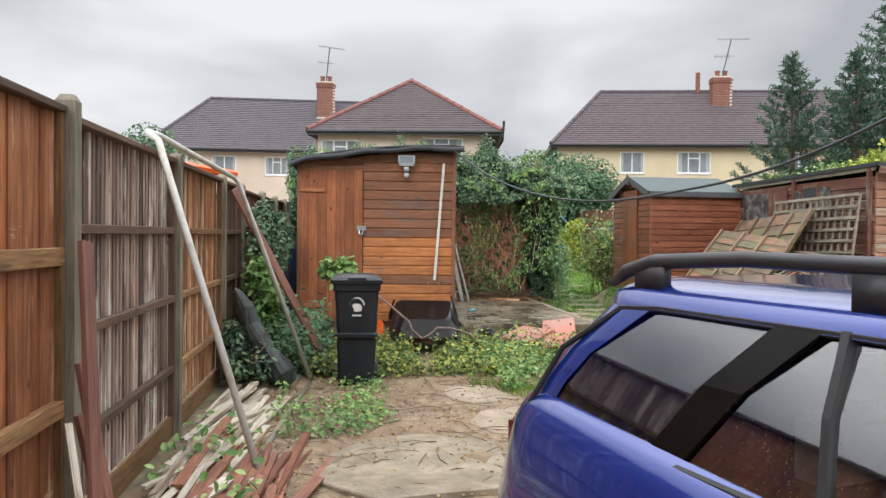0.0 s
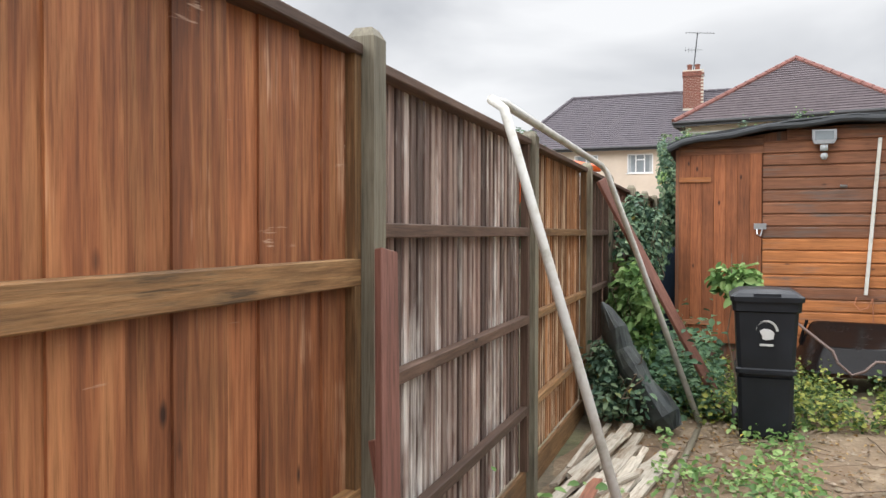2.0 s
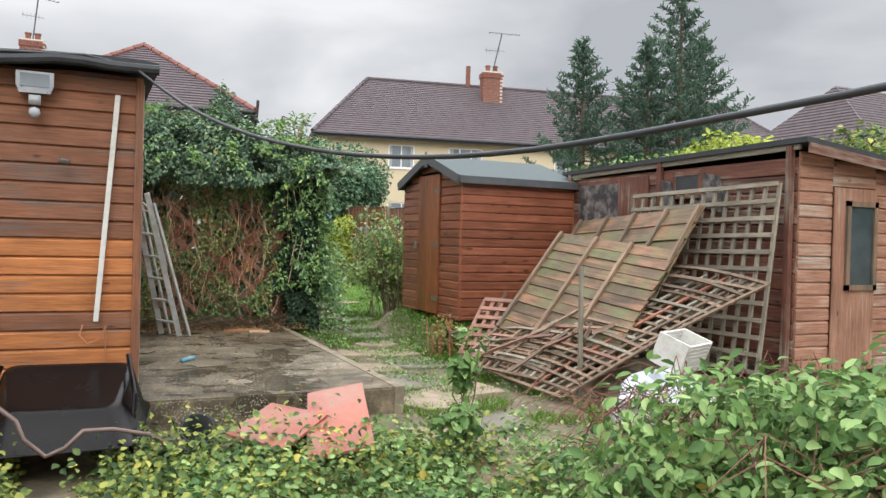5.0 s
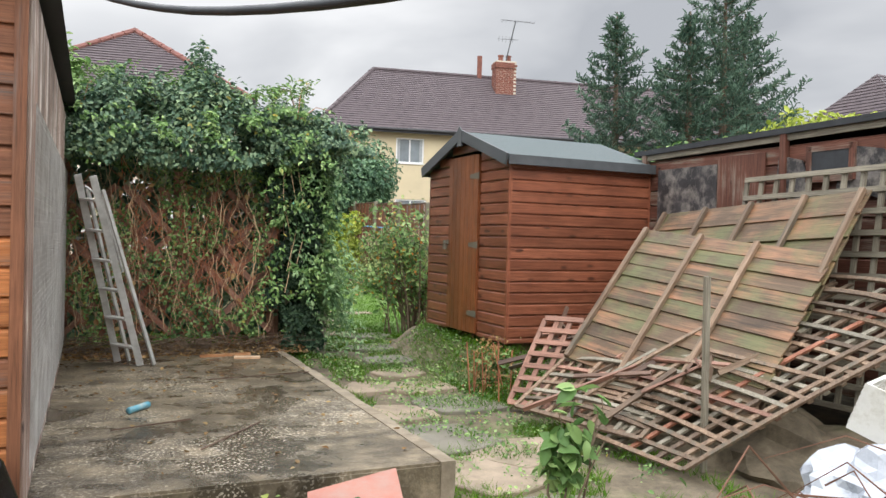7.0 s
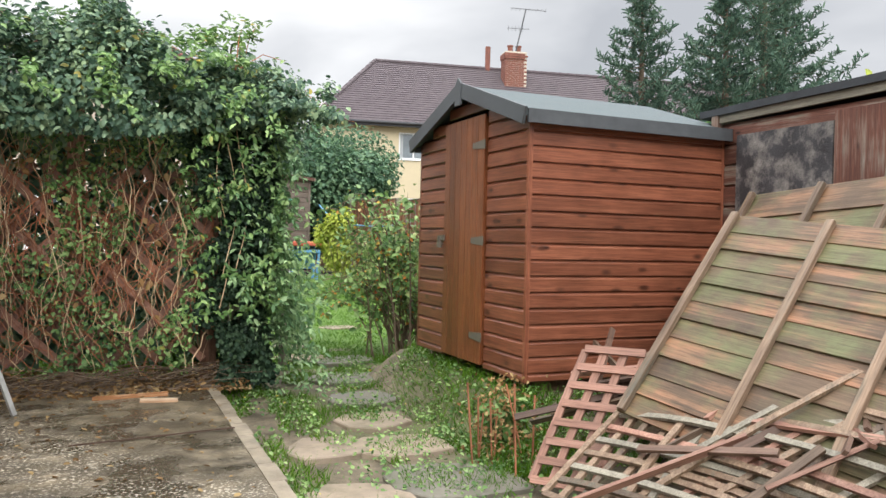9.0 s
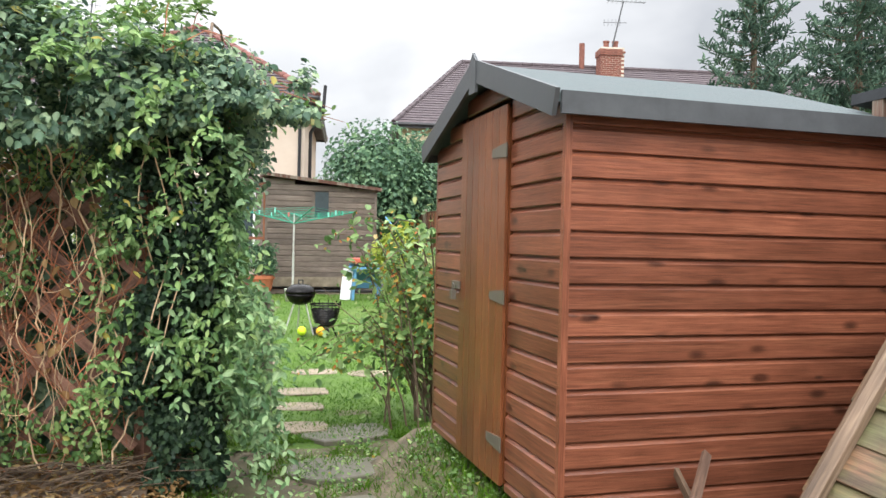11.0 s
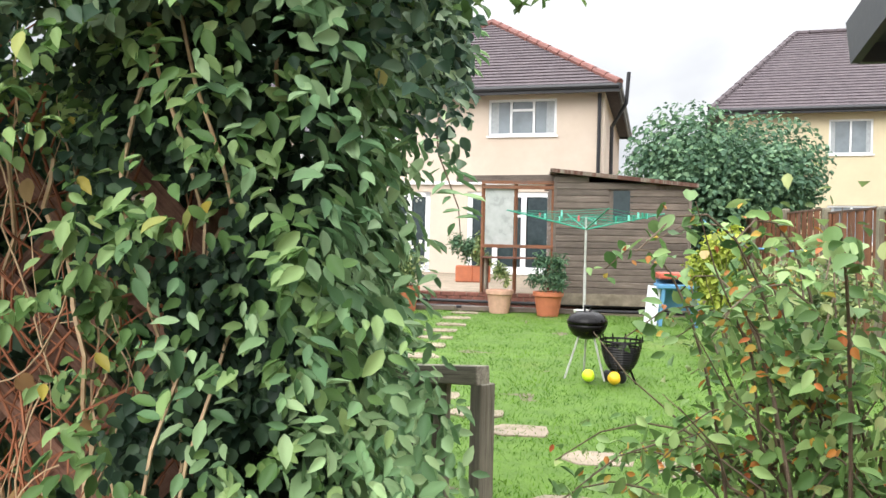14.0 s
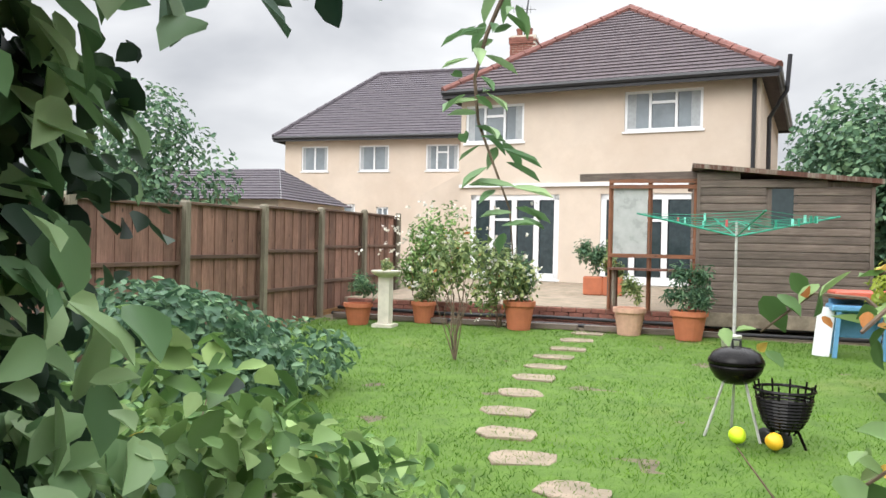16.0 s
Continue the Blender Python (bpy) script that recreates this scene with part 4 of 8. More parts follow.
def add_ridge(bm, a, b, r=0.11, seg=0.45):
    a, b = Vector(a), Vector(b)
    n = max(1, int((b - a).length / seg))
    for i in range(n):
        add_tube(bm, [a.lerp(b, i / n), a.lerp(b, (i + 0.97) / n)], [r * 1.05, r * 0.93], 8)


def hip_block(h, x0, x1, y0, y1, eave, ridge, hip, wall, roof, red_hips=True, over=0.35, base=0.3, courses=26, axis="x", back=True, left_hip=True, right_hip=True):
    """Hipped roof over a rectangle."""
    X0, X1, Y0, Y1 = x0 - over, x1 + over, y0 - over, y1 + over
    z = eave
    if axis == "x":
        ra, rb = (X0 + (hip if left_hip else 0), (Y0 + Y1) / 2, ridge), (X1 - (hip if right_hip else 0), (Y0 + Y1) / 2, ridge)
    else:
        ra, rb = ((X0 + X1) / 2, Y0 + hip, ridge), ((X0 + X1) / 2, Y1 - hip, ridge)
    c = [(X0, Y0, z), (X1, Y0, z), (X1, Y1, z), (X0, Y1, z)]
    bm = bmesh.new()
    if axis == "x":
        roof_face(bm, c[0], c[1], rb, ra, courses)
        roof_face(bm, c[2], c[3], ra, rb, courses)
        roof_face(bm, c[1], c[2], rb, rb, courses)
        roof_face(bm, c[3], c[0], ra, ra, courses)
        hips = ((c[0], ra), (c[1], rb), (c[2], rb), (c[3], ra), (ra, rb))
    else:
        roof_face(bm, c[0], c[1], ra, ra, courses)
        roof_face(bm, c[1], c[2], rb, ra, courses)
        roof_face(bm, c[2], c[3], rb, rb, courses)
        roof_face(bm, c[3], c[0], ra, rb, courses)
        hips = ((c[0], ra), (c[1], ra), (c[2], rb), (c[3], rb), (ra, rb))
    add_box(bm, X0 + 0.05, X1 - 0.05, Y0 + 0.05, Y1 - 0.05, z - 0.06, z - 0.01)
    bmesh.ops.remove_doubles(bm, verts=bm.verts[:], dist=0.002)
    part("roof", bm, roof, h, "hipped roof of small overlapping plain tiles")
    bm = bmesh.new()
    for a, b in hips:
        add_ridge(bm, a, b)
    part("ridge_tiles", bm, "ridge" if red_hips else roof, h, "half-round ridge tiles")
    bm = bmesh.new()
    for a, b in zip(c, c[1:] + c[:1]):
        p, q = Vector(a), Vector(b)
        add_tube(bm, [p + Vector((0, 0, -0.06)), q + Vector((0, 0, -0.06))], 0.075, 8)
    for a, b in (((X0, Y0), (X1, Y0)), ((X1, Y0), (X1, Y1)), ((X0, Y0), (X0, Y1))):
        plank("fascia_board", (*a, z - 0.1), (*b, z - 0.1), 0.2, 0.03, "gutter", h, side=(0, 0, 1))
    part("gutter", bm, "gutter", h, "black plastic gutter")


def chimney(h, x, y, z0, z1, w=1.05, d=0.7, pots=2, aerial=1):
    c = new("chimney")
    under(c, h, Matrix.Translation((x, y, z0)))
    bm = bmesh.new()
    nrow = int((z1 - z0) / 0.09)
    for i in range(nrow):
        z = z0 + i * 0.09
        o = 0.04 if i > nrow - 4 else 0.0
        k = 4
        for j in range(k):
            s = (0.5 if i % 2 else 0) * w / k
            a = max(x - w / 2 - o, x - w / 2 - o + j * (w + 2 * o) / k - s)
            b = min(x + w / 2 + o, x - w / 2 - o + (j + 1) * (w + 2 * o) / k - s - 0.012)
            add_box(bm, a, b, y - d / 2 - o, y + d / 2 + o, z, z + 0.078)
    part("brickwork", bm, "brick", c, "red brick chimney stack")
    bm = bmesh.new()
    add_box(bm, x - w / 2 + 0.01, x + w / 2 - 0.01, y - d / 2 + 0.01, y + d / 2 - 0.01, z0 - 1.2, z1)
    part("core", bm, "cast_stone", c)
    for i in range(pots):
        bm = bmesh.new()
        add_lathe(bm, [(0.12, 0), (0.12, 0.25), (0.15, 0.27), (0.15, 0.33), (0.1, 0.33)], 12, (x - 0.2 + 0.4 * i, y, z1))
        part("chimney_pot", bm, "brick", c)


def aerial(parent, x, y, z, h=1.6, size=1.0, rot=0.3, tilt=0.15):
    a = thing("tv_aerial", (x, y, z), "thin metal television aerial on a chimney mast", "aerial")
    bm = bmesh.new()
    m = Matrix.Translation((x, y, z)) @ Matrix.Rotation(rot, 4, "Z")
    add_tube(bm, [m @ Vector((0, 0, 0)), m @ Vector((tilt * h, 0, h))], 0.032, 5)
    part("mast", bm, "trim_grey", a)
    bm = bmesh.new()
    o = Vector((tilt * h, 0, h))
    add_tube(bm, [m @ (o + Vector((-0.55 * size, 0, 0.05))), m @ (o + Vector((0.75 * size, 0, -0.02)))], 0.014, 4)
    for i in range(9):
        xx = -0.5 * size + i * 0.15 * size
        add_tube(bm, [m @ (o + Vector((xx, -0.2, 0.0))), m @ (o + Vector((xx, 0.2, 0.0)))], 0.008, 4)
    o2 = Vector((tilt * h * 0.5, 0, h * 0.55))
    add_tube(bm, [m @ (o2 + Vector((-0.5 * size, 0, 0.0))), m @ (o2 + Vector((0.3 * size, 0, 0.0)))], 0.012, 4)
    for i in range(5):
        add_tube(bm, [m @ (o2 + Vector((-0.45 * size + 0.17 * i, 0, -0.14))), m @ (o2 + Vector((-0.45 * size + 0.17 * i, 0, 0.14)))], 0.008, 4)
    part("antenna", bm, "trim_grey", a)


def main_house():
    h = thing("cream_house", (2.9, 32, 0.8), "two-storey cream rendered house with hipped tiled roof and red ridge tiles", "house")
    x0, x1, y0, y1 = -0.8, 6.1, 31.9, 40.0
    base, eave = 0.6, 5.55
    holes = [(0.12, 1.65, 4.40, 5.32), (4.05, 5.75, 4.52, 5.42), (0.3, 2.57, 1.12, 3.12), (3.55, 5.7, 1.12, 3.12)]
    bm = bmesh.new()
    m = wall_holes(bm, (x0, y0), (x1, y0), base, eave, 0.3, holes)
    wall_holes(bm, (x1, y0 + 0.3), (x1, y1), base, eave, 0.3, [])
    wall_holes(bm, (x0 + 0.3, y1), (x0 + 0.3, y0 + 0.3), base, eave, 0.3, [])
    part("wall", bm, "render", h, "smooth cream rendered wall")
    # solid block behind the windows; indoor darkness is in its colour
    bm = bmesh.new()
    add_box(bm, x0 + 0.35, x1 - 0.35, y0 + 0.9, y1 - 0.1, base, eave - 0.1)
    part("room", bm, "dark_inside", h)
    window(h, m, *holes[0], 3)
    window(h, m, *holes[1], 3)
    for hole, n, leaf in ((holes[2], 4, (1, 2)), (holes[3], 3, (1, 2))):
        w = window(h, m, *hole, n, 0.13, "french_door", curtain=False)
        w["label"] = "white plastic french doors with glass panes"
    bm = bmesh.new()
    add_box(bm, x0, x1, y0 - 0.07, y0 - 0.003, 3.3, 3.38)
    part("render_band", bm, "upvc", h, "pale projecting band above the doors")
    hip_block(h, x0, x1, y0, y1, eave + 0.12, 8.25, 3.4, None, "tiles", axis="y", courses=24)
    for x in (x1 - 0.12, ):
        bm = bmesh.new()
        add_tube(bm, [(x, y0 - 0.08, 5.5), (x, y0 - 0.08, 0.7)], 0.045, 8)
        part("downpipe", bm, "gutter", h)
    bm = bmesh.new()
    add_tube(bm, [(x1 + 0.1, y0 + 1.4, 2.6), (x1 + 0.1, y0 + 1.4, 4.9), (x1 + 0.45, y0 + 1.4, 5.5), (x1 + 0.5, y0 + 1.4, 6.3)], 0.05, 8)
    part("soil_pipe", bm, "gutter", h)
    # wing set back
    wx0, wx1, wy0, wy1 = -10.7, -0.6, 42.6, 51.0
    holes = [(0.73, 1.9, 4.7, 5.7), (3.23, 4.49, 4.7, 5.7), (5.99, 7.3, 4.7, 5.7), (1.8, 3.1, 2.4, 3.4), (4.0, 4.5, 2.4, 3.3)]
    h2 = thing("cream_wing", (-5, 40, 0.8), "long cream rendered house wing with dark tiled roof", "house")
    bm = bmesh.new()
    m = wall_holes(bm, (wx0, wy0), (wx1, wy0), base, 5.95, 0.3, holes)
    wall_holes(bm, (wx0 + 0.3, wy1), (wx0 + 0.3, wy0 + 0.3), base, 5.95, 0.3, [])
    part("wall", bm, "render", h2, "cream rendered wall")
    # dark block for the unlit inside of the wing
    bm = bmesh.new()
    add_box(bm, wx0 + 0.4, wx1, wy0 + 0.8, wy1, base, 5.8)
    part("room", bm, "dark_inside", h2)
    for k, hole in enumerate(holes):
        window(h2, m, *hole, 2 if k != 2 else 3)
    hip_block(h2, wx0, 3.0, wy0, wy1, 6.07, 9.45, 2.75, None, "tiles_dark", red_hips=False, courses=26, right_hip=False)
    chimney(h2, -1.54, 45.4, 8.3, 10.35)
    aerial(h2, -1.54, 45.3, 10.35, 2.0, 1.2, 0.3, 0.1)
    # lean-to porch roof at the joint
    bm = bmesh.new()
    add_prism(bm, [(-2.9, 0.8), (-0.62, 0.8), (-0.62, 4.4), (-2.9, 3.3)], 0, 6.0, Matrix.Translation((0, 39.9, 0)) @ Matrix.Rotation(math.pi / 2, 4, "X"))
    part("side_extension", bm, "render", h, "lower rendered extension with a sloping top")
    about = Vector((4.57, 13.84, 1.83))
    grow = Matrix.Translation(about) @ Matrix.Scale(1.18, 4) @ Matrix.Translation(-about)
    corner = grow @ Vector((6.3, 31.55, 0))
    h.matrix_basis = Matrix.Translation(corner) @ Matrix.Rotation(radians(-9), 4, "Z") @ Matrix.Translation(-corner) @ grow @ h.matrix_basis


main_house()


def right_house():
    h = thing("yellow_house", (10, 3, 0), "long yellow rendered house with a brown hipped tiled roof", "house")
    x0, x1, y0, y1, base, eave = -0.2, 26.0, 0.0, 8.5, 0.0, 5.25
    rot = Matrix.Translation((10.75, 38.9, 0.95)) @ Matrix.Rotation(radians(-11), 4, "Z")
    holes = [(3.2, 4.45, 3.9, 5.0), (6.1, 7.8, 3.9, 5.0), (11.5, 12.8, 3.9, 5.0), (16, 17.6, 3.9, 5.0), (3.2, 4.6, 1.1, 2.3), (7.4, 9.0, 1.1, 2.3)]
    bm = bmesh.new()
    m = wall_holes(bm, (x0, y0), (x1, y0), base, eave, 0.3, holes)
    wall_holes(bm, (x0 + 0.3, y1), (x0 + 0.3, y0 + 0.3), base, eave, 0.3, [])
    add_box(bm, x0, x1, y1, y1 + 0.3, base, eave)
    part("wall", bm, "render_yellow", h, "yellow rendered wall")
    # dark block for the unlit inside of this house
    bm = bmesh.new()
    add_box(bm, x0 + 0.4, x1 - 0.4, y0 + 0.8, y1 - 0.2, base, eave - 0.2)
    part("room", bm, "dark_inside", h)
    for k, hole in enumerate(holes):
        window(h, m, *hole, 2 if k % 2 == 0 else 3)
    hip_block(h, x0, x1, y0, y1, eave + 0.12, 8.85, 3.05, None, "tiles", red_hips=False, courses=28)
    chimney(h, 8.9, 3.2, 7.4, 9.45)
    h.matrix_basis = rot @ h.matrix_basis
    p = rot @ Vector((8.9, 3.0, 9.45))
    aerial(h, p.x, p.y, p.z, 2.0, 1.3, -0.3, 0.22)
    q = rot @ Vector((7.9, 4.2, 8.4))
    bm = bmesh.new()
    add_tube(bm, [q, q + Vector((0, 0, 1.5))], 0.13, 8)
    f = thing("flue_pipe", tuple(q), "brown flue pipe on the roof ridge", "flue")
    part("pipe", bm, "brick", f)


right_house()


# ---- yard: car, bin and scrap ----
def section_loft(bm, rings, close=True):
    rs = [[bm.verts.new(p) for p in r] for r in rings]
    for a, b in zip(rs, rs[1:]):
        n = len(a)
        for k in range(n if close else n - 1):
            bm.faces.new((a[k], a[(k + 1) % n], b[(k + 1) % n], b[k]))
    return rs


def car():
    """Blue estate car, its rear end towards +y. Local y runs from rear (0) to front (negative)."""
    cx, yr = 1.66, 2.98
    c = thing("estate_car", (cx, yr - 2.1, 0.0), "metallic blue estate car, wet with rain, parked on the yard", "car")
    # lower body: outline in plan at several heights
    def plan(half, rear, front, corner):
        pts = []
        for sx, sy in ((1, 1), (-1, 1), (-1, -1), (1, -1)):
            yy = yr - rear if sy > 0 else yr - front
            for k in range(6):
                a = (k / 5) * math.pi / 2
                ca, sa = (math.cos(a), math.sin(a)) if sx * sy > 0 else (math.sin(a), math.cos(a))
                pts.append((cx + sx * (half - corner + corner * ca), yy + sy * (-corner * 1.3 + corner * 1.3 * sa)))
        return pts
    bm = bmesh.new()
    levels = ((0.22, 0.80, 0.10, 4.36, 0.2), (0.35, 0.845, 0.02, 4.42, 0.25), (0.55, 0.855, 0.0, 4.45, 0.28), (0.72, 0.86, 0.06, 4.4, 0.3), (0.86, 0.845, 0.10, 4.28, 0.3), (0.93, 0.82, 0.14, 4.1, 0.3), (0.97, 0.78, 0.18, 3.9, 0.3))
    rings = []
    for z, half, rear, front, cor in levels:
        ring = []
        for x, y in plan(half, rear, front, cor):
            f = (yr - y) / 4.4
            zz = z
            if f > 0.62:
                zz = z * (1 - 0.24 * ((f - 0.62) / 0.38) ** 1.3 * (z / 0.97))
            else:
                zz = z + 0.04 * (0.62 - f) / 0.62 * (z / 0.97)
            ring.append((x, y, zz))
        rings.append(ring)
    rs = section_loft(bm, rings)
    bm.faces.new(rs[-1])
    bm.faces.new(rs[0][::-1])
    body = part("body", bm, "car_paint", c, "metallic dark blue painted body", smooth=True)
    # cabin: glasshouse as a loft from belt to roof
    def glass_ring(z, half, rear, front, cor):
        return [(x, y, z) for x, y in plan(half, rear, front, cor)]
    bm = bmesh.new()
    section_loft(bm, [glass_ring(0.955, 0.775, 0.20, 3.30, 0.16), glass_ring(1.17, 0.715, 0.38, 2.93, 0.16), glass_ring(1.345, 0.63, 0.58, 2.6, 0.16)])
    part("side_glass", bm, "car_glass", c, "tinted car windows spotted with rain", smooth=True)
    bm = bmesh.new()
    rr = section_loft(bm, [glass_ring(1.335, 0.655, 0.54, 2.62, 0.17), glass_ring(1.375, 0.64, 0.54, 2.58, 0.17), glass_ring(1.405, 0.59, 0.58, 2.5, 0.17), glass_ring(1.42, 0.48, 0.66, 2.35, 0.17)])
    bm.faces.new(rr[-1])
    part("roof", bm, "car_paint", c, "metallic dark blue roof", smooth=True)
    # pillars
    for sx in (-1, 1):
        for name, mat, ya, yb, w, off in (("door_pillar", "black_metal", 1.10, 1.44, 0.14, 0.004), ("quarter_bar", "black_plastic", 1.62, 1.56, 0.022, 0.008), ("door_pillar", "black_plastic", 2.12, 2.08, 0.07, 0.006), ("front_pillar", "car_paint", 3.1, 2.52, 0.06, 0.006)):
            bm = bmesh.new()
            prof = ((0.955, 0.782, ya), (1.17, 0.722, (ya + yb) / 2 - 0.01), (1.35, 0.645, yb))
            vs = []
            for z, half, yy in prof:
                vs.append([bm.verts.new((cx + sx * (half + off), yr - yy + w / 2, z)), bm.verts.new((cx + sx * (half + off), yr - yy - w / 2, z)), bm.verts.new((cx + sx * (half + off - 0.03), yr - yy - w / 2, z)), bm.verts.new((cx + sx * (half + off - 0.03), yr - yy + w / 2, z))])
            for a, b in zip(vs, vs[1:]):
                for k in range(4):
                    bm.faces.new((a[k], a[(k + 1) % 4], b[(k + 1) % 4], b[k]))
            part(name, bm, mat, c)
        bm = bmesh.new()
        strips = []
        for z, half, rear, ext in ((0.945, 0.780, 0.195, 0.07), (1.06, 0.752, 0.285, 0.05), (1.17, 0.720, 0.375, 0.06), (1.36, 0.640, 0.575, 0.12)):
            ring = plan(half, rear, 3.0, 0.165)
            seq = ring[0:6] if sx > 0 else ring[6:12][::-1]
            seq = [(seq[0][0], seq[0][1] - ext)] + list(seq) + [(seq[-1][0] - sx * 0.05, seq[-1][1])]
            strips.append([bm.verts.new((x_, y_, z)) for x_, y_ in seq])
        for a, b in zip(strips, strips[1:]):
            for k in range(len(a) - 1):
                bm.faces.new((a[k], a[k + 1], b[k + 1], b[k]))
        part("rear_pillar", bm, "car_paint", c, smooth=True)
        bm = bmesh.new()
        add_tube(bm, [(cx + sx * 0.785, yr - 0.36, 0.955), (cx + sx * 0.79, yr - 1.2, 0.953), (cx + sx * 0.79, yr - 3.05, 0.945)], 0.011, 6)
        part("window_seal", bm, "black_plastic", c, "black rubber window seal")
        bm = bmesh.new()
        add_tube(bm, [(cx + sx * 0.785, yr - 0.37, 0.96), (cx + sx * 0.725, yr - 0.49, 1.17), (cx + sx * 0.648, yr - 0.72, 1.325), (cx + sx * 0.645, yr - 0.9, 1.338), (cx + sx * 0.645, yr - 2.55, 1.34)], 0.011, 6)
        part("window_seal", bm, "black_plastic", c, "black rubber window seal")
        # roof rail
        bm = bmesh.new()
        x = cx + sx * 0.60
        add_tube(bm, [(x, yr - 0.60, 1.395), (x, yr - 0.68, 1.44), (x, yr - 0.82, 1.475), (x, yr - 1.2, 1.495), (x, yr - 1.9, 1.49), (x, yr - 2.3, 1.46), (x, yr - 2.5, 1.40)], [0.014, 0.024, 0.024, 0.022, 0.022, 0.02, 0.014], 10)
        for yy in (0.8, 1.6, 2.3):
            add_box(bm, x - 0.016, x + 0.016, yr - yy - 0.08, yr - yy + 0.06, 1.385, 1.475)
        part("roof_rail", bm, "black_plastic", c, "black roof rail", smooth=True)
        # tail lamp, mirror, handles, mouldings
        bm = bmesh.new()
        add_box(bm, cx + sx * 0.56, cx + sx * 0.755, yr - 0.3, yr - 0.10, 0.66, 0.88)
        bmesh.ops.bevel(bm, geom=bm.edges[:], offset=0.04, segments=3, affect="EDGES")
        part("tail_lamp", bm, "lamp_red", c, "dark red tail lamp", smooth=True)
        bm = bmesh.new()
        add_box(bm, cx + sx * 0.78, cx + sx * 0.98, yr - 2.95, yr - 2.83, 0.97, 1.1)
        bmesh.ops.bevel(bm, geom=bm.edges[:], offset=0.03, segments=3, affect="EDGES")
        part("wing_mirror", bm, "car_paint", c, smooth=True)
        for yy in (1.35, 2.35):
            bm = bmesh.new()
            add_box(bm, cx + sx * 0.845, cx + sx * 0.875, yr - yy - 0.16, yr - yy, 0.82, 0.85)
            bmesh.ops.bevel(bm, geom=bm.edges[:], offset=0.01, segments=2, affect="EDGES")
            part("door_handle", bm, "car_paint", c)
        for yy in (0.72, 3.5):
            bm = bmesh.new()
            m = Matrix.Translation((cx + sx * 0.79, yr - yy, 0.31)) @ Matrix.Rotation(math.pi / 2, 4, "Y")
            w = new("wheel")
            under(w, c, Matrix.Translation((cx + sx * 0.79, yr - yy, 0.31)))
            add_lathe(bm, [(0.18, -0.09), (0.29, -0.09), (0.31, -0.06), (0.31, 0.06), (0.29, 0.09), (0.18, 0.09)], 28)
            ob = part("tyre", bm, "black_plastic", w, "black rubber tyre", smooth=True, m=m)
            bm = bmesh.new()
            add_lathe(bm, [(0.06, -0.075), (0.19, -0.095), (0.19, 0.095), (0.06, 0.075)], 14)
            part("rim", bm, "alu", w, "silver wheel rim", m=m)
    for z0, z1, y0, y1, mat in ((0.28, 0.52, -0.03, 0.3, "black_plastic"),):
        bm = bmesh.new()
        add_box(bm, cx - 0.80, cx + 0.80, yr - y1, yr - y0, z0, z1)
        bmesh.ops.bevel(bm, geom=bm.edges[:], offset=0.06, segments=3, affect="EDGES")
        part("rear_bumper", bm, mat, c, "black plastic bumper", smooth=True)
    # seats and child seat seen through the glass
    for k, (xx, yy, mat) in enumerate(((-0.36, 1.35, "curtain"), (0.36, 1.35, "dark_inside"), (-0.36, 2.2, "dark_inside"), (0.36, 2.2, "dark_inside"))):
        bm = bmesh.new()
        add_box(bm, cx + xx - 0.2, cx + xx + 0.2, yr - yy - 0.08, yr - yy + 0.04, 0.6, 1.12)
        add_box(bm, cx + xx - 0.1, cx + xx + 0.1, yr - yy - 0.06, yr - yy + 0.02, 1.12, 1.26)
        bmesh.ops.bevel(bm, geom=bm.edges[:], offset=0.03, segments=3, affect="EDGES")
        part("seat", bm, mat, c, "grey cloth car seat", smooth=True)
    bm = bmesh.new()
    add_box(bm, cx - 0.6, cx + 0.6, yr - 3.0, yr - 0.3, 0.55, 0.62)
    part("interior_floor", bm, "dark_inside", c)
    c.matrix_basis = Matrix.Translation((0.60, 2.84, 0)) @ Matrix.Rotation(radians(15), 4, "Z") @ Matrix.Translation((-0.88, -2.78, 0)) @ c.matrix_basis
    return c


M["car_paint"], n_, l_, b_ = material("metallic blue paint", 0.25, 0.35, 0.5)
b_.inputs["Base Color"].default_value = (0.004, 0.024, 0.20, 1)
b_.inputs["Coat Weight"].default_value = 1.0
b_.inputs["Coat Roughness"].default_value = 0.04
v_, _ = space(n_, l_, shift=False)
t_ = tex(n_, l_, v_, 140.0, kind="ShaderNodeTexVoronoi")
l_.new(ramp(n_, l_, t_.outputs["Distance"], ((0.12, (1, 1, 1)), (0.22, (0, 0, 0)))), b_.inputs["Roughness"])
bumped(n_, l_, b_, ramp(n_, l_, t_.outputs["Distance"], ((0.10, (1, 1, 1)), (0.24, (0, 0, 0)))), 0.12, 0.002)
b_.inputs["Roughness"].default_value = 0.25
for lk in list(b_.inputs["Roughness"].links):
    l_.remove(lk)
M["car_glass"], n_, l_, b_ = material("wet car glass", 0.04, 0, 0.6)
tr_, gl_, fr_, mx_ = n_.new("ShaderNodeBsdfTransparent"), n_.new("ShaderNodeBsdfGlossy"), n_.new("ShaderNodeFresnel"), n_.new("ShaderNodeMixShader")
tr_.inputs["Color"].default_value = (0.72, 0.76, 0.76, 1)
gl_.inputs["Roughness"].default_value = 0.03
fr_.inputs["IOR"].default_value = 3.0
l_.new(fr_.outputs[0], mx_.inputs[0])
l_.new(tr_.outputs[0], mx_.inputs[1])
l_.new(gl_.outputs[0], mx_.inputs[2])
l_.new(mx_.outputs[0], n_["Material Output"].inputs["Surface"])
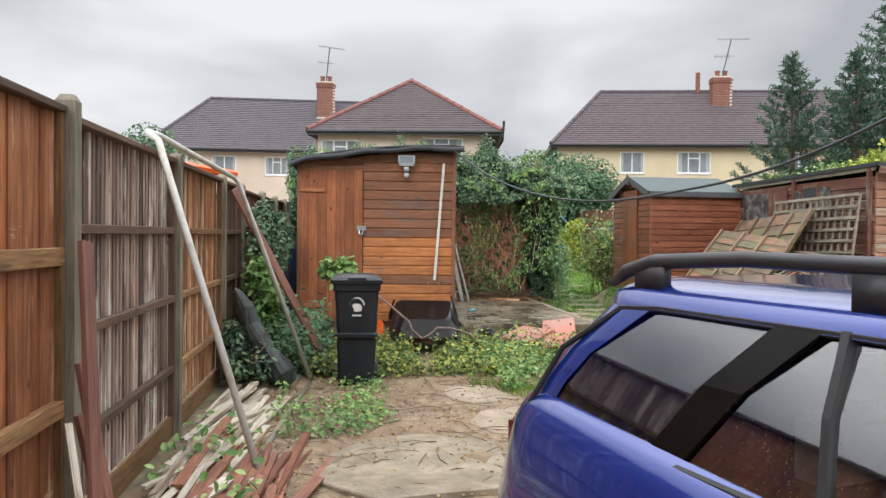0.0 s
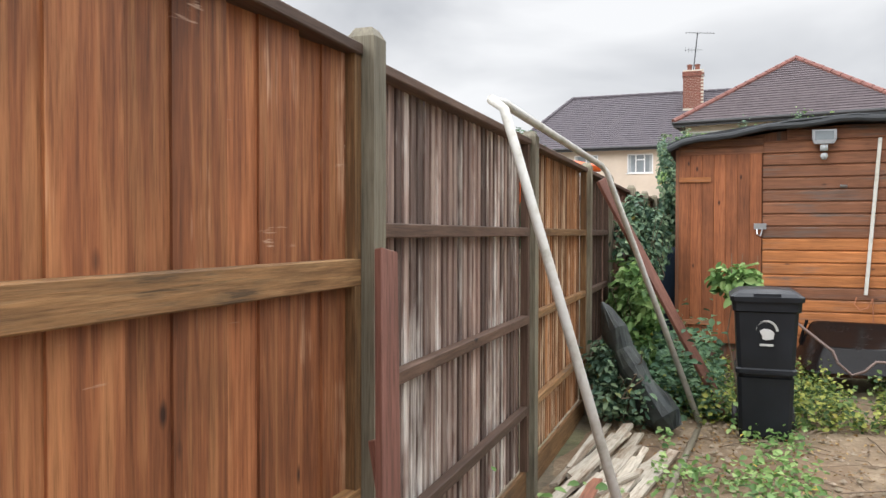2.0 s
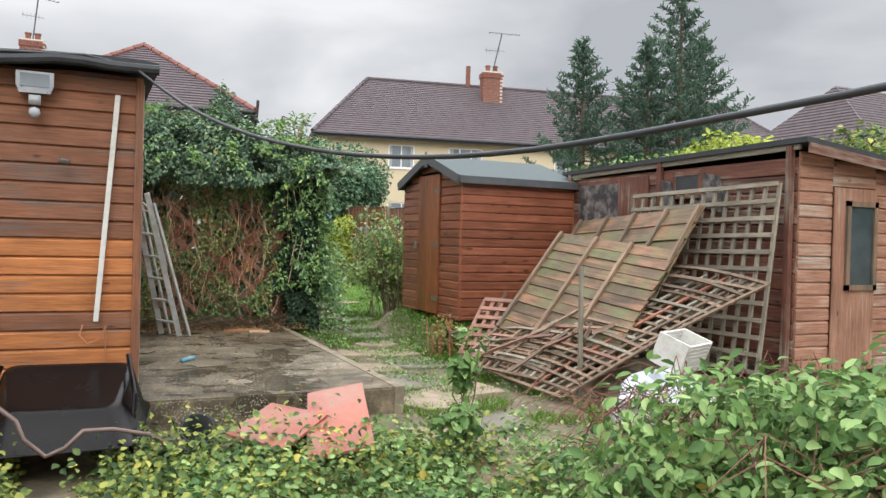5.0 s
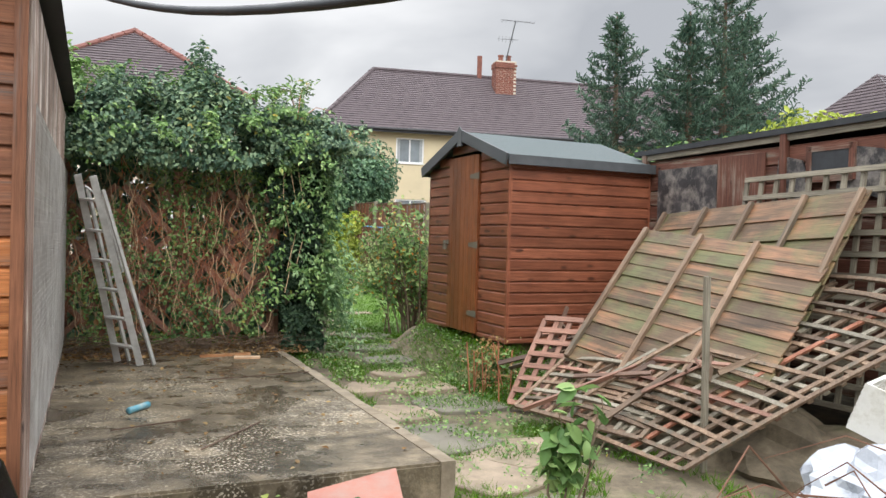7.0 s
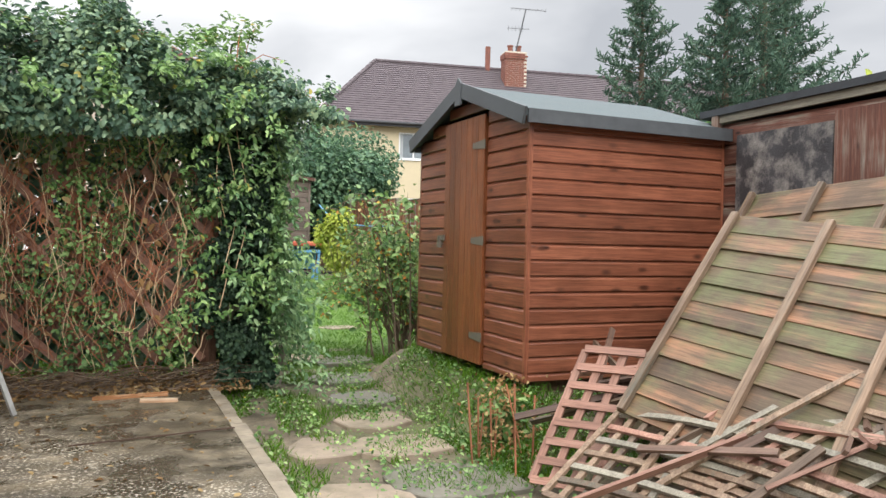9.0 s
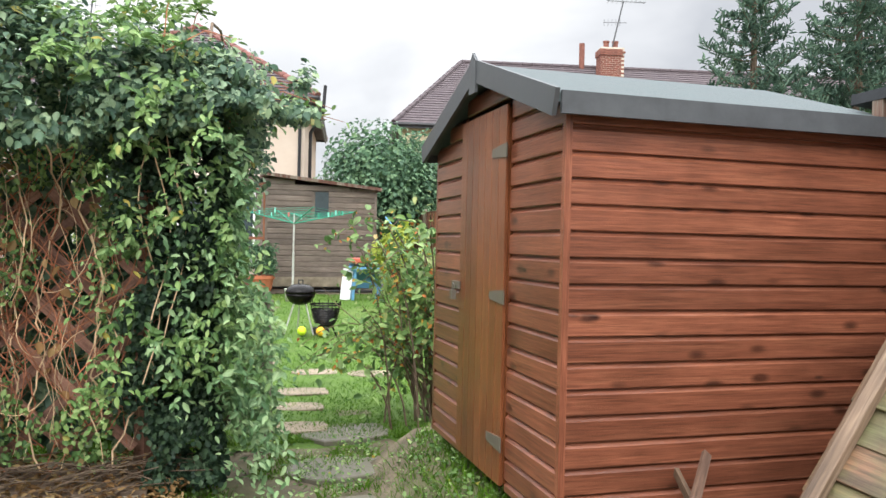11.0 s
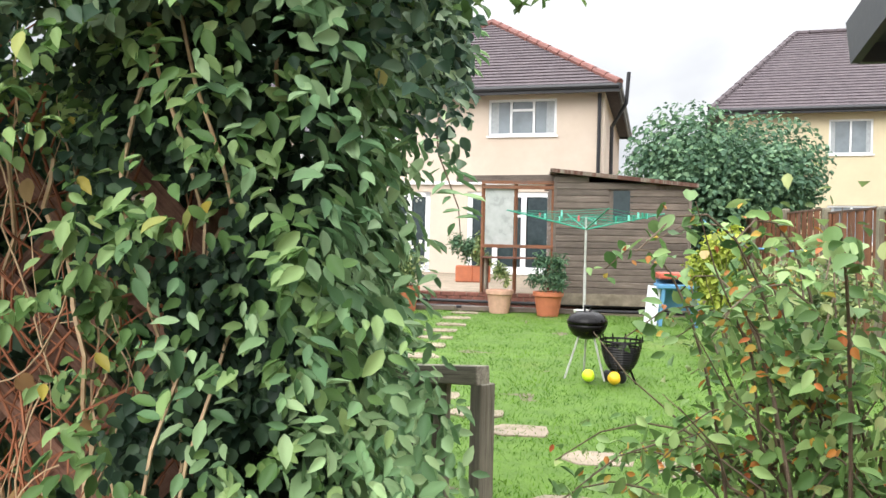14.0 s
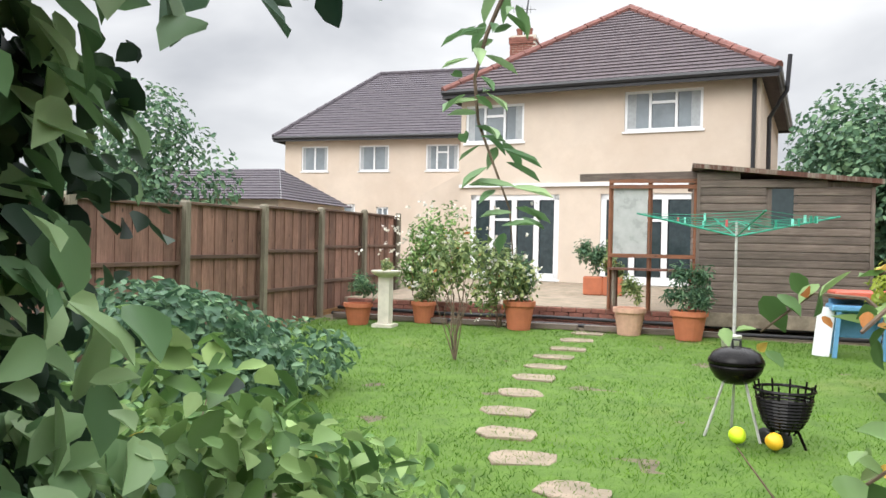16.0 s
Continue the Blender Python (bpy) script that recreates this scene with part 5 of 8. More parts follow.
v_, _ = space(n_, l_, shift=False)
t_ = tex(n_, l_, v_, 90.0, kind="ShaderNodeTexVoronoi")
dr_ = n_.new("ShaderNodeBump")
dr_.inputs["Strength"].default_value, dr_.inputs["Distance"].default_value = 0.25, 0.002
l_.new(ramp(n_, l_, t_.outputs["Distance"], ((0.10, (1, 1, 1)), (0.2, (0, 0, 0)))), dr_.inputs["Height"])
l_.new(dr_.outputs["Normal"], gl_.inputs["Normal"])
M["lamp_red"] = plain("dark red lamp lens", (0.07, 0.01, 0.012), 0.15, vary=0.1, bump=0.0)
car()


def wheelie_bin():
    x, y = 0.06, 7.9
    b = thing("wheelie_bin", (x, y, 0.0), "black plastic wheelie bin with a worn white printed badge", "wheelie bin", rz=3)

    def ring(z, hx, y0, y1, r=0.03):
        return [(x - hx + r, y + y0, z), (x + hx - r, y + y0, z), (x + hx, y + y0 + r, z), (x + hx, y + y1 - r, z), (x + hx - r, y + y1, z), (x - hx + r, y + y1, z), (x - hx, y + y1 - r, z), (x - hx, y + y0 + r, z)]
    bm = bmesh.new()
    rs = section_loft(bm, [ring(0.02, 0.19, -0.17, 0.2), ring(0.05, 0.195, -0.18, 0.2), ring(0.45, 0.212, -0.2, 0.22), ring(0.458, 0.20, -0.185, 0.22), ring(0.475, 0.20, -0.185, 0.22), ring(0.483, 0.228, -0.235, 0.22), ring(0.51, 0.228, -0.235, 0.22), ring(0.52, 0.212, -0.222, 0.22), ring(0.90, 0.235, -0.25, 0.25), ring(0.91, 0.252, -0.27, 0.26), ring(0.985, 0.26, -0.275, 0.26)])
    bm.faces.new(rs[0][::-1]), bm.faces.new(rs[-1])
    part("body", bm, "bin", b, "ribbed black plastic body")
    bm = bmesh.new()
    rs = section_loft(bm, [ring(0.975, 0.272, -0.30, 0.29), ring(1.008, 0.275, -0.305, 0.29), ring(1.03, 0.24, -0.27, 0.27), ring(1.05, 0.20, -0.22, 0.25), ring(1.056, 0.12, -0.2, 0.2)])
    bm.faces.new(rs[0][::-1]), bm.faces.new(rs[-1])
    add_box(bm, x - 0.1, x + 0.1, y - 0.3, y - 0.27, 1.0, 1.03)
    part("lid", bm, "bin", b, "black lid with a moulded grip")
    bm = bmesh.new()
    add_tube(bm, [(x - 0.2, y + 0.3, 0.985), (x + 0.2, y + 0.3, 0.985)], 0.016, 8)
    for sx in (-1, 1):
        add_box(bm, x + sx * 0.2 - 0.015, x + sx * 0.2 + 0.015, y + 0.24, y + 0.31, 0.93, 1.0)
    part("handle", bm, "bin", b)
    for sx in (-1, 1):
        bm = bmesh.new()
        add_lathe(bm, [(0.05, -0.025), (0.095, -0.025), (0.1, -0.015), (0.1, 0.015), (0.095, 0.025), (0.05, 0.025)], 20)
        part("wheel", bm, "black_plastic", b, "black rubber wheel", True, Matrix.Translation((x + sx * 0.22, y + 0.22, 0.1)) @ Matrix.Rotation(math.pi / 2, 4, "Y"))
    bm = bmesh.new()
    yy = y - 0.251
    for k in range(22):
        a = math.pi * (0.08 + 0.84 * k / 21)
        add_box(bm, x + 0.075 * math.cos(a) - 0.004, x + 0.085 * math.cos(a) + 0.004, yy, yy + 0.012, 0.765 + 0.08 * math.sin(a) - 0.007, 0.765 + 0.08 * math.sin(a) + 0.006)
    add_prism(bm, [(-0.052, 0.03), (-0.03, -0.005), (-0.035, -0.02), (0.0, -0.03), (0.05, -0.02), (0.058, 0.02), (0.03, 0.042), (-0.02, 0.048)], 0, 0.012, Matrix.Translation((x, yy + 0.011, 0.745)) @ Matrix.Rotation(math.pi / 2, 4, "X"))
    add_box(bm, x - 0.05, x + 0.05, yy, yy + 0.012, 0.675, 0.69)
    part("badge", bm, "white_mark", b, "worn white council badge with plain bars")
    b.matrix_basis = b.matrix_basis @ Matrix.Diagonal((0.92, 0.92, 1.085, 1))


wheelie_bin()


def pole_thing(name, pts, r, mat, label, cat, sides=8):
    t = thing(name, pts[0], label, cat)
    bm = bmesh.new()
    add_tube(bm, pts, r, sides)
    part("tube", bm, mat, t, smooth=True)
    return t


lf = thing("washing_line_frame", (-0.58, 5.0, 0.03), "bent chalky white metal tube frame leaning on the fence", "tube frame")
for nm, pts in (("front_leg", [(-0.58, 5.0, 0.03), (-1.24, 5.14, 2.14), (-1.31, 5.16, 2.19)]), ("top_rail", [(-1.31, 5.16, 2.19), (-1.28, 5.3, 2.19), (-1.17, 7.9, 2.10)]), ("back_leg", [(-1.17, 7.9, 2.10), (-1.14, 8.0, 2.05), (-0.4, 8.08, 0.02)]), ("ground_rail", [(-0.4, 8.08, 0.02), (-0.52, 6.6, 0.03), (-0.62, 5.1, 0.03)])):
    bm = bmesh.new()
    add_tube(bm, pts, 0.024, 8)
    part(nm, bm, "post" if nm == "ground_rail" else "white_pole", lf, smooth=True)
d = thing("old_plank", (-0.2, 8.45, 0), "long red-brown painted plank leaning on the fence", "plank")
plank("board", (-0.18, 8.42, 0.0), (-1.2, 8.06, 2.0), 0.11, 0.03, "plank_brown", d, side=(0.5, 1, 0.4), bevel=0.003)
for a, b, w in (((-1.02, 3.3, 0.0), (-1.22, 3.72, 1.5), 0.075), ((-1.0, 3.55, 0.0), (-1.22, 3.66, 0.95), 0.06), ((-1.1, 3.75, 0.0), (-1.24, 3.7, 0.7), 0.05)):
    t = thing("leaning_batten", a, "red-brown painted batten leaning on the fence post", "batten", "battens by the post")
    plank("board", a, b, w, 0.03, "plank_brown", t, side=(0.3, 1, 0), bevel=0.003)
t = thing("white_stick", (-0.95, 3.1, 0), "thin white painted stick leaning on the fence", "stick")
plank("board", (-0.93, 3.0, 0.0), (-1.2, 3.45, 0.72), 0.03, 0.03, "scrap_white", t)
rng = np.random.default_rng(11)
for i in range(116):
    red = i % 5 < 3
    L = rng.uniform(0.6, 1.7)
    if red:
        yy, xx, ang = rng.uniform(2.9, 4.5), rng.uniform(-1.0, -0.40), rng.normal(1.5, 0.09)
    else:
        yy, xx, ang = rng.uniform(3.9, 6.6), rng.uniform(-1.18, -0.80), rng.normal(1.47, 0.07)
    if i % 9 == 4:
        ang, L = rng.uniform(0.9, 1.3), 0.7
    lift = max(0, -0.8 - xx) * 0.25
    z = 0.02 + lift * rng.uniform(0, 1.0) + rng.uniform(0, 0.045)
    a = (xx, yy, z)
    b = [xx + math.cos(ang) * L, yy + math.sin(ang) * L, z + rng.normal() * 0.02]
    b[0] = max(-1.2, b[0])
    b[2] = max(0.018, b[2])
    t = thing("scrap_batten", a, "broken red-brown timber batten in the scrap heap" if red else "flaking off-white timber strip in the scrap heap", "scrap wood", "scrap heap by the fence")
    plank("board", a, b, round(rng.choice([0.04, 0.055, 0.07]), 3), round(rng.choice([0.018, 0.028]), 3), "scrap_red" if red else "scrap_white", t, side=(1, 0, rng.normal() * 0.25))


# ---- boundary: the old shed on the far side ----
def old_shed():
    x0, x1, y0, y1, zb = 6.85, 8.5, 9.4, 13.0, 0.45
    s = thing("old_shed", (x0, y0, zb), "faded orange-brown timber shed with a rotten dark side wall", "shed")
    bm = bmesh.new()
    add_box(bm, x0 + 0.02, x1, y0 + 0.02, y1, zb, 2.40)
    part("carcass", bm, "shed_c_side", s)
    roof = lambda u: 2.48 - 0.16 * u
    cladding(s, (x0, y0), (7.27, y0), zb, 0.118, 17, "shed_c", (0, -1))
    cladding(s, (7.85, y0), (x1, y0), zb, 0.118, 16, "shed_c", (0, -1), top=lambda u: roof(0.6 + 0.4 * u) + 0.05)
    upright_boards(s, (7.27, y0 - 0.02), (7.85, y0 - 0.02), zb, 2.15, 1, "shed_c", (0, -1), "door")
    cladding(s, (7.27, y0), (7.85, y0), 2.16, 0.118, 2, "shed_c", (0, -1))
    w = new("window")
    under(w, s, Matrix.Translation((7.62, y0, 1.2)))
    tagged(w, "small shed window with a pale wooden frame")
    bm = bmesh.new()
    for c in ((7.42, 7.84, 1.2, 1.25), (7.42, 7.84, 1.98, 2.03), (7.42, 7.47, 1.2, 2.03), (7.79, 7.84, 1.2, 2.03)):
        add_box(bm, c[0], c[1], y0 - 0.075, y0 - 0.035, c[2], c[3])
    part("window_frame", bm, "lattice", w)
    boxpart("pane", (7.46, 7.8, y0 - 0.055, y0 - 0.048, 1.24, 1.99), "pane_dark", w)
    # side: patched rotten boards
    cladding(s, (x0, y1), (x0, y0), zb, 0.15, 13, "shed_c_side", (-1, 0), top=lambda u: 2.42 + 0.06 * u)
    boxpart("patch_sheet", (x0 - 0.05, x0 - 0.035, 11.95, 12.75, 1.72, 2.30), "torn_felt", s, "peeling black felt patch")
    for q, (ya_, yb_, za_, zb_) in enumerate(((10.9, 11.3, 1.8, 2.32), (10.2, 10.7, 1.9, 2.35))):
        bm = bmesh.new()
        add_prism(bm, [(ya_, za_), (yb_, za_ + 0.12), (yb_ - 0.05, zb_), (ya_ + 0.12, zb_ - 0.06), (ya_ + 0.04, (za_ + zb_) / 2)], 0, 0.012, Matrix(((0, 0, -1, x0 - 0.04 - 0.003 * q), (1, 0, 0, 0), (0, 1, 0, 0), (0, 0, 0, 1))))
        part("patch_sheet", bm, "torn_felt", s, "torn black felt patch")
    boxpart("patch_sheet", (x0 - 0.05, x0 - 0.035, 11.4, 11.94, 1.7, 2.36), "shed_c_side", s, "rotten board patch")
    for yy in (12.95, 11.2, 9.45):
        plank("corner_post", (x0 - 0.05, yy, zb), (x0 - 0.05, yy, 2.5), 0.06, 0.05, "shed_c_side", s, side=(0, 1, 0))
    plank("edge_strip", (x0 - 0.04, y1, 2.44), (x0 - 0.04, y0 - 0.05, 2.5), 0.07, 0.03, "lattice_grey", s, side=(0, 0, 1))
    bm = bmesh.new()
    v = [bm.verts.new(c) for c in ((x0 - 0.08, y0 - 0.15, 2.52), (x1 + 0.1, y0 - 0.15, 2.34), (x1 + 0.1, y1 + 0.1, 2.30), (x0 - 0.08, y1 + 0.1, 2.46))]
    r = bmesh.ops.extrude_face_region(bm, geom=[bm.faces.new(v)])
    for e in r["geom"]:
        if isinstance(e, bmesh.types.BMVert):
            e.co.z += 0.05
    part("roof", bm, "felt_dark", s, "dark felt roof")
    plank("bargeboard", (x0 - 0.06, y0 - 0.16, 2.47), (x1 + 0.1, y0 - 0.16, 2.29), 0.09, 0.02, "shed_c_side", s, side=(0, 0, 1))


old_shed()


def lattice(name, corner, ux, uz, nx, nz, step, mat, label, diag=False, wid=0.042, th=0.018, warp=0.0, seed=1, drop=0.0, group=""):
    """Trellis of laths: corner, unit vectors ux and uz, counts, step."""
    t = thing(name, corner, label, "trellis", group)
    rng = np.random.default_rng(seed)
    c, ux, uz = Vector(corner), Vector(ux).normalized(), Vector(uz).normalized()
    nrm = ux.cross(uz).normalized()
    W, H = step * (nx - 1), step * (nz - 1)

    base_mat = mat

    def lath(p, q, side, off):
        if rng.random() < drop:
            return
        mat = base_mat
        if warp > 0.02:
            k_ = rng.random()
            mat = "lattice_red" if k_ < 0.13 else "lattice_grey" if k_ < 0.35 else "scrap_red" if k_ < 0.4 else base_mat
        j = rng.normal(size=2) * warp
        if warp > 0.02:
            mid = (p + q) / 2 + nrm * (off + abs(j[0])) + uz * j[1]
            bm = bmesh.new()
            k = 7
            prev = None
            d = (q - p).normalized()
            s = side.normalized()
            for i in range(k + 1):
                f = i / k
                pt = p.lerp(q, f) + (mid - (p + q) / 2) * math.sin(math.pi * f)
                ring = [bm.verts.new(pt + s * a * wid / 2 + nrm * b * th / 2) for a, b in ((-1, -1), (1, -1), (1, 1), (-1, 1))]
                if prev:
                    for e in range(4):
                        bm.faces.new((prev[e], prev[(e + 1) % 4], ring[(e + 1) % 4], ring[e]))
                else:
                    bm.faces.new(ring[::-1])
                prev = ring
            bm.faces.new(prev)
            part("lath", bm, mat, t)
        else:
            plank("lath", p + nrm * off, q + nrm * off, wid, th, mat, t, side=tuple(side))
    for i in range(nx):
        lath(c + ux * step * i, c + ux * step * i + uz * H, ux, 0)
    for j in range(nz):
        lath(c + uz * step * j, c + uz * step * j + ux * W, uz, th)
    return t


# big square trellis leaning on the rotten side wall
lattice("square_trellis", (6.46, 11.45, 0.42), (0.0, -1, 0.02), (0.12, 0, 1), 14, 12, 0.155, "lattice_grey", "large grey-green square trellis leaning on the old shed", wid=0.04, th=0.02, group="fallen trellis panels")


def board_panel(name, tl, tr, bl, rows, mat, label, battens=(0.05, 0.35, 0.65, 0.95), frame="rail"):
    """A leaning fence panel: boards across, battens down the slope."""
    tl, tr, bl = Vector(tl), Vector(tr), Vector(bl)
    t = thing(name, bl, label, "fence panel", "fallen fence panels")
    across, down = tr - tl, bl - tl
    nrm = across.cross(down).normalized()
    if nrm.z < 0:
        nrm = -nrm
    for i in range(rows):
        f = (i + 0.5) / rows
        w = down.length / rows * 1.08
        p = tl + down * f + nrm * (0.004 * (i % 2))
        plank("board", p, p + across, round(w, 3), 0.014, mat, t, side=tuple((down.normalized() + nrm * 0.085)), bevel=0.002)
    for u in battens:
        p = tl + across * u + nrm * 0.028
        plank("batten", p, p + down, 0.045, 0.035, frame, t, side=tuple(across.normalized()), bevel=0.003)
    return t


board_panel("leaning_boards", (6.62, 12.45, 1.84), (6.52, 10.2, 1.97), (5.7, 12.5, 0.35), 9, "panel_green", "framed mossy fence panel leaning on the shed", (0.03, 0.28, 0.52, 0.76, 0.98), "lattice")
board_panel("leaning_boards", (6.05, 12.0, 1.68), (6.24, 10.25, 1.52), (5.15, 11.85, 0.62), 11, "panel_green", "mossy green-brown fence panel fallen against the shed", (0.02, 0.36, 0.66), "lattice")
lattice("fallen_trellis", (4.75, 11.50, 0.27), (0.17, -1.14, -0.08), (1.61, -0.97, 1.16), 13, 20, 0.108, "lattice", "large collapsed weathered trellis sloping over the heap", wid=0.034, warp=0.03, seed=3, drop=0.03, group="fallen trellis panels")
lattice("fallen_trellis", (4.63, 11.73, 0.28), (0.25, -1.0, 0.0), (0.85, 0.22, 0.50), 12, 12, 0.106, "lattice", "bowed weathered trellis lying on the heap", wid=0.034, warp=0.035, seed=7, drop=0.05, group="fallen trellis panels")
lattice("small_trellis", (4.78, 12.10, 0.22), (0.62, -0.78, 0.0), (0.42, 0.10, 0.72), 4, 8, 0.112, "lattice_red", "small red-brown trellis piece leaning on the heap", group="fallen trellis panels")
for i in range(40):
    a = Vector((rng.uniform(5.2, 6.0), rng.uniform(10.3, 12.2), rng.uniform(0.3, 0.8)))
    a.z = 0.3 + (a.x - 4.5) * 0.42 + 0.06
    an = rng.uniform(0, math.pi)
    L = rng.uniform(0.35, 0.85)
    b = a + Vector((math.cos(an) * L, math.sin(an) * L, math.cos(an) * L * 0.42 + rng.normal() * 0.06))
    t = thing("broken_lath", tuple(a), "loose broken lath lying on the trellis heap", "scrap wood", "loose laths")
    plank("board", a, b, 0.036, 0.018, ("lattice", "rail_dark", "rail_dark", "lattice_red")[i % 4], t, side=(rng.normal() * 0.4, rng.normal() * 0.4, 0.2))
t = thing("upright_stake", (4.9, 10.35, 0.1), "grey stake standing against the trellis heap", "stake")
plank("board", (5.18, 10.3, 0.12), (5.16, 10.3, 1.36), 0.04, 0.025, "lattice_grey", t)


# ---- hedge over trellis ----
def hedge():
    h = thing("ivy_hedge", (2.6, 15.0, 0.35), "tall tangled ivy and climber hedge grown over a brown lattice fence", "hedge")
    rng = np.random.default_rng(5)
    # lattice fence
    for x in (1.35, 2.45, 3.45):
        plank("post", (x, 15.06, 0.2), (x, 15.06, 2.5), 0.09, 0.09, "lath_brown", h)
    for k in range(18):
        x = 0.0 + k * 0.34
        for s in (1, -1):
            x0, x1 = x, x + s * 1.5
            lo, hi = 0.5, 2.0
            xa, xb = max(0.9, min(3.5, x0)), max(0.9, min(3.5, x1))
            if abs(xb - xa) < 0.1:
                continue
            za = lo + (hi - lo) * abs(xa - x0) / 1.5
            zb = lo + (hi - lo) * abs(xb - x0) / 1.5
            plank("lath", (xa, 14.97 + 0.014 * s, za), (xb, 14.97 + 0.014 * s, zb), 0.06, 0.014, "lath_brown", h, side=(0, 0.02, 1))

    def leaves(name, n, fx, mat, size, seed, label, asp=0.7):
        r = np.random.default_rng(seed)
        p, d = fx(r, n)
        nr = d + r.normal(size=p.shape) * 0.55 + np.array([0, 0, 0.5])
        ob = new(name, leaf_mesh(name, p, nr, r.uniform(0.6, 1.3, len(p)) * size, mat, seed + 3, asp, droop=0.7))
        under(ob, h)
        tagged(ob, label)

    def crown(r, n):
        x = r.uniform(-1.2, 4.12, n)
        a = r.uniform(-0.12, math.pi + 0.35, n)
        sparse = np.sin(x * 4.3 + a * 2.0) * np.sin(x * 1.9 - a * 3.1)
        x = np.where(sparse < -0.45, x + 0.25, x)
        wob = 0.16 * np.sin(x * 3.1) + 0.12 * np.sin(x * 7.3 + 1) + 0.08 * np.sin(x * 15)
        rad = r.uniform(0.66, 1.05, n) + r.normal(size=n) * 0.08
        y = 15.0 + np.cos(a) * (0.62 + 0.1 * np.sin(x * 5)) * rad * -1
        end = np.clip((x - 2.85) / 1.25, 0, 1)
        z = 2.28 + 0.17 * end + np.sin(a) * (0.74 + wob) * (1 - 0.74 * end ** 1.5) * rad + 0.12 * np.maximum(0, np.sin(x * 11 + a * 3)) * (a > 0.6)
        # the edge over the gap comes down
        d = np.stack([np.zeros(n), -np.cos(a), np.sin(a)], axis=1)
        return np.stack([x, y, z], axis=1), d
    leaves("crown", 54000, crown, "hedge_leaf", 0.05, 1, "dark green climber crown spilling over the top")

    def curtain(r, n):
        z = r.uniform(0.35, 2.5, n)
        lo = 3.46 - 0.10 * (z - 0.4) + 0.09 * np.sin(z * 5.0) + 0.06 * np.sin(z * 13.0)
        hi = 3.84 + 0.04 * np.sin(z * 4.0)
        x = lo + r.uniform(0, 1, n) ** 0.8 * (hi - lo)
        face = r.uniform(0, 1, n)
        bulge = 0.08 * np.sin(z * 4 + x * 2) + 0.05 * np.sin(z * 11 + x * 9)
        y = np.where(face < 0.5, 14.74 - bulge * 0.8, 15.3 + bulge)
        edge = face > 0.8
        x = np.where(edge, 3.85 + bulge * 0.5, x)
        y = np.where(edge, r.uniform(14.7, 15.4, n), y)
        d = np.stack([np.where(edge, 1.0, 0.0), np.where(edge, 0.0, np.where(face < 0.5, -1.0, 1.0)), np.zeros(n)], axis=1)
        p = np.stack([x, y + r.normal(size=n) * 0.05, z], axis=1) + r.normal(size=(n, 3)) * 0.02
        k = np.array([noise.noise(Vector((a * 5.0, b * 5.0, c * 4.0))) for a, b, c in p]) > -0.12
        return p[k], d[k]
    leaves("ivy_curtain", 27000, curtain, "ivy_leaf", 0.038, 2, "dense dark ivy hanging at the hedge end", 0.85)

    def gap_side(r, n):
        m = 130
        rr = np.random.default_rng(83)
        sy, sz, ln = rr.uniform(14.5, 15.35, m), rr.uniform(0.8, 2.5, m), rr.uniform(0.12, 0.38, m)
        k = r.integers(0, m, n)
        f = np.round(r.uniform(0, 1, n) * 8) / 8
        odd = np.where(r.random(n) < 0.5, 1.0, -1.0)
        p = np.stack([3.90 + 0.13 * f * (0.6 + 0.5 * np.cos(k * 1.7)) + 0.02 * odd, sy[k] + ln[k] * f * np.sin(k * 2.9), sz[k] - ln[k] * f * f + 0.015 * odd], axis=1)
        return p + r.normal(size=(n, 3)) * 0.01, np.tile(np.array([1.0, 0.1, 0.5]), (n, 1))
    # paler leaf colour lightens this shaded edge as open sky would
    leaves("side_growth", 2000, gap_side, "spray_leaf", 0.066, 43, "leaves coloured pale as if sky-lit on the ivy beside the garden gap", 0.55)

    def behind(r, n):
        x, z = r.uniform(-1.2, 3.4, n), r.uniform(0.5, 2.4, n)
        return np.stack([x, 15.25 + r.normal(size=n) * 0.1, z], axis=1), np.tile(np.array([0, -1.0, 0]), (n, 1))
    leaves("inner_leaves", 8000, behind, "hedge_leaf", 0.10, 3, "shaded leaves behind the lattice")

    def front(r, n):
        x, z = r.uniform(0.7, 3.3, n), r.uniform(0.45, 2.3, n)
        k = np.array([noise.noise(Vector((a * 2.2, 3.0, b * 2.2))) for a, b in zip(x, z)]) > -0.06 - 0.3 * (z > 2.0)
        x, z, n = x[k], z[k], int(k.sum())
        return np.stack([x, 14.86 + r.normal(size=n) * 0.07, z], axis=1), np.tile(np.array([0, -1.0, 0.2]), (n, 1))
    leaves("front_leaves", 9000, front, "bright_leaf", 0.036, 4, "scattered green leaves on the climber stems")

    def end_climber(r, n):
        m = 75
        rr = np.random.default_rng(79)
        sx, sy, sz = rr.uniform(3.35, 3.9, m), rr.uniform(14.42, 14.62, m), rr.uniform(0.9, 2.6, m)
        an = rr.uniform(0, 6.28, m)
        k = r.integers(0, m, n)
        f = np.round(r.uniform(0, 1, n) * 9) / 9
        odd = np.where(r.random(n) < 0.5, 1.0, -1.0)
        p = np.stack([sx[k] + 0.30 * f * np.cos(an[k]) + 0.02 * odd, sy[k] - 0.08 * f, sz[k] + 0.16 * f * np.sin(an[k]) - 0.16 * f * f + 0.012 * odd], axis=1)
        return p + r.normal(size=(n, 3)) * 0.006, np.tile(np.array([0.1, -1.0, 0.35]), (n, 1))
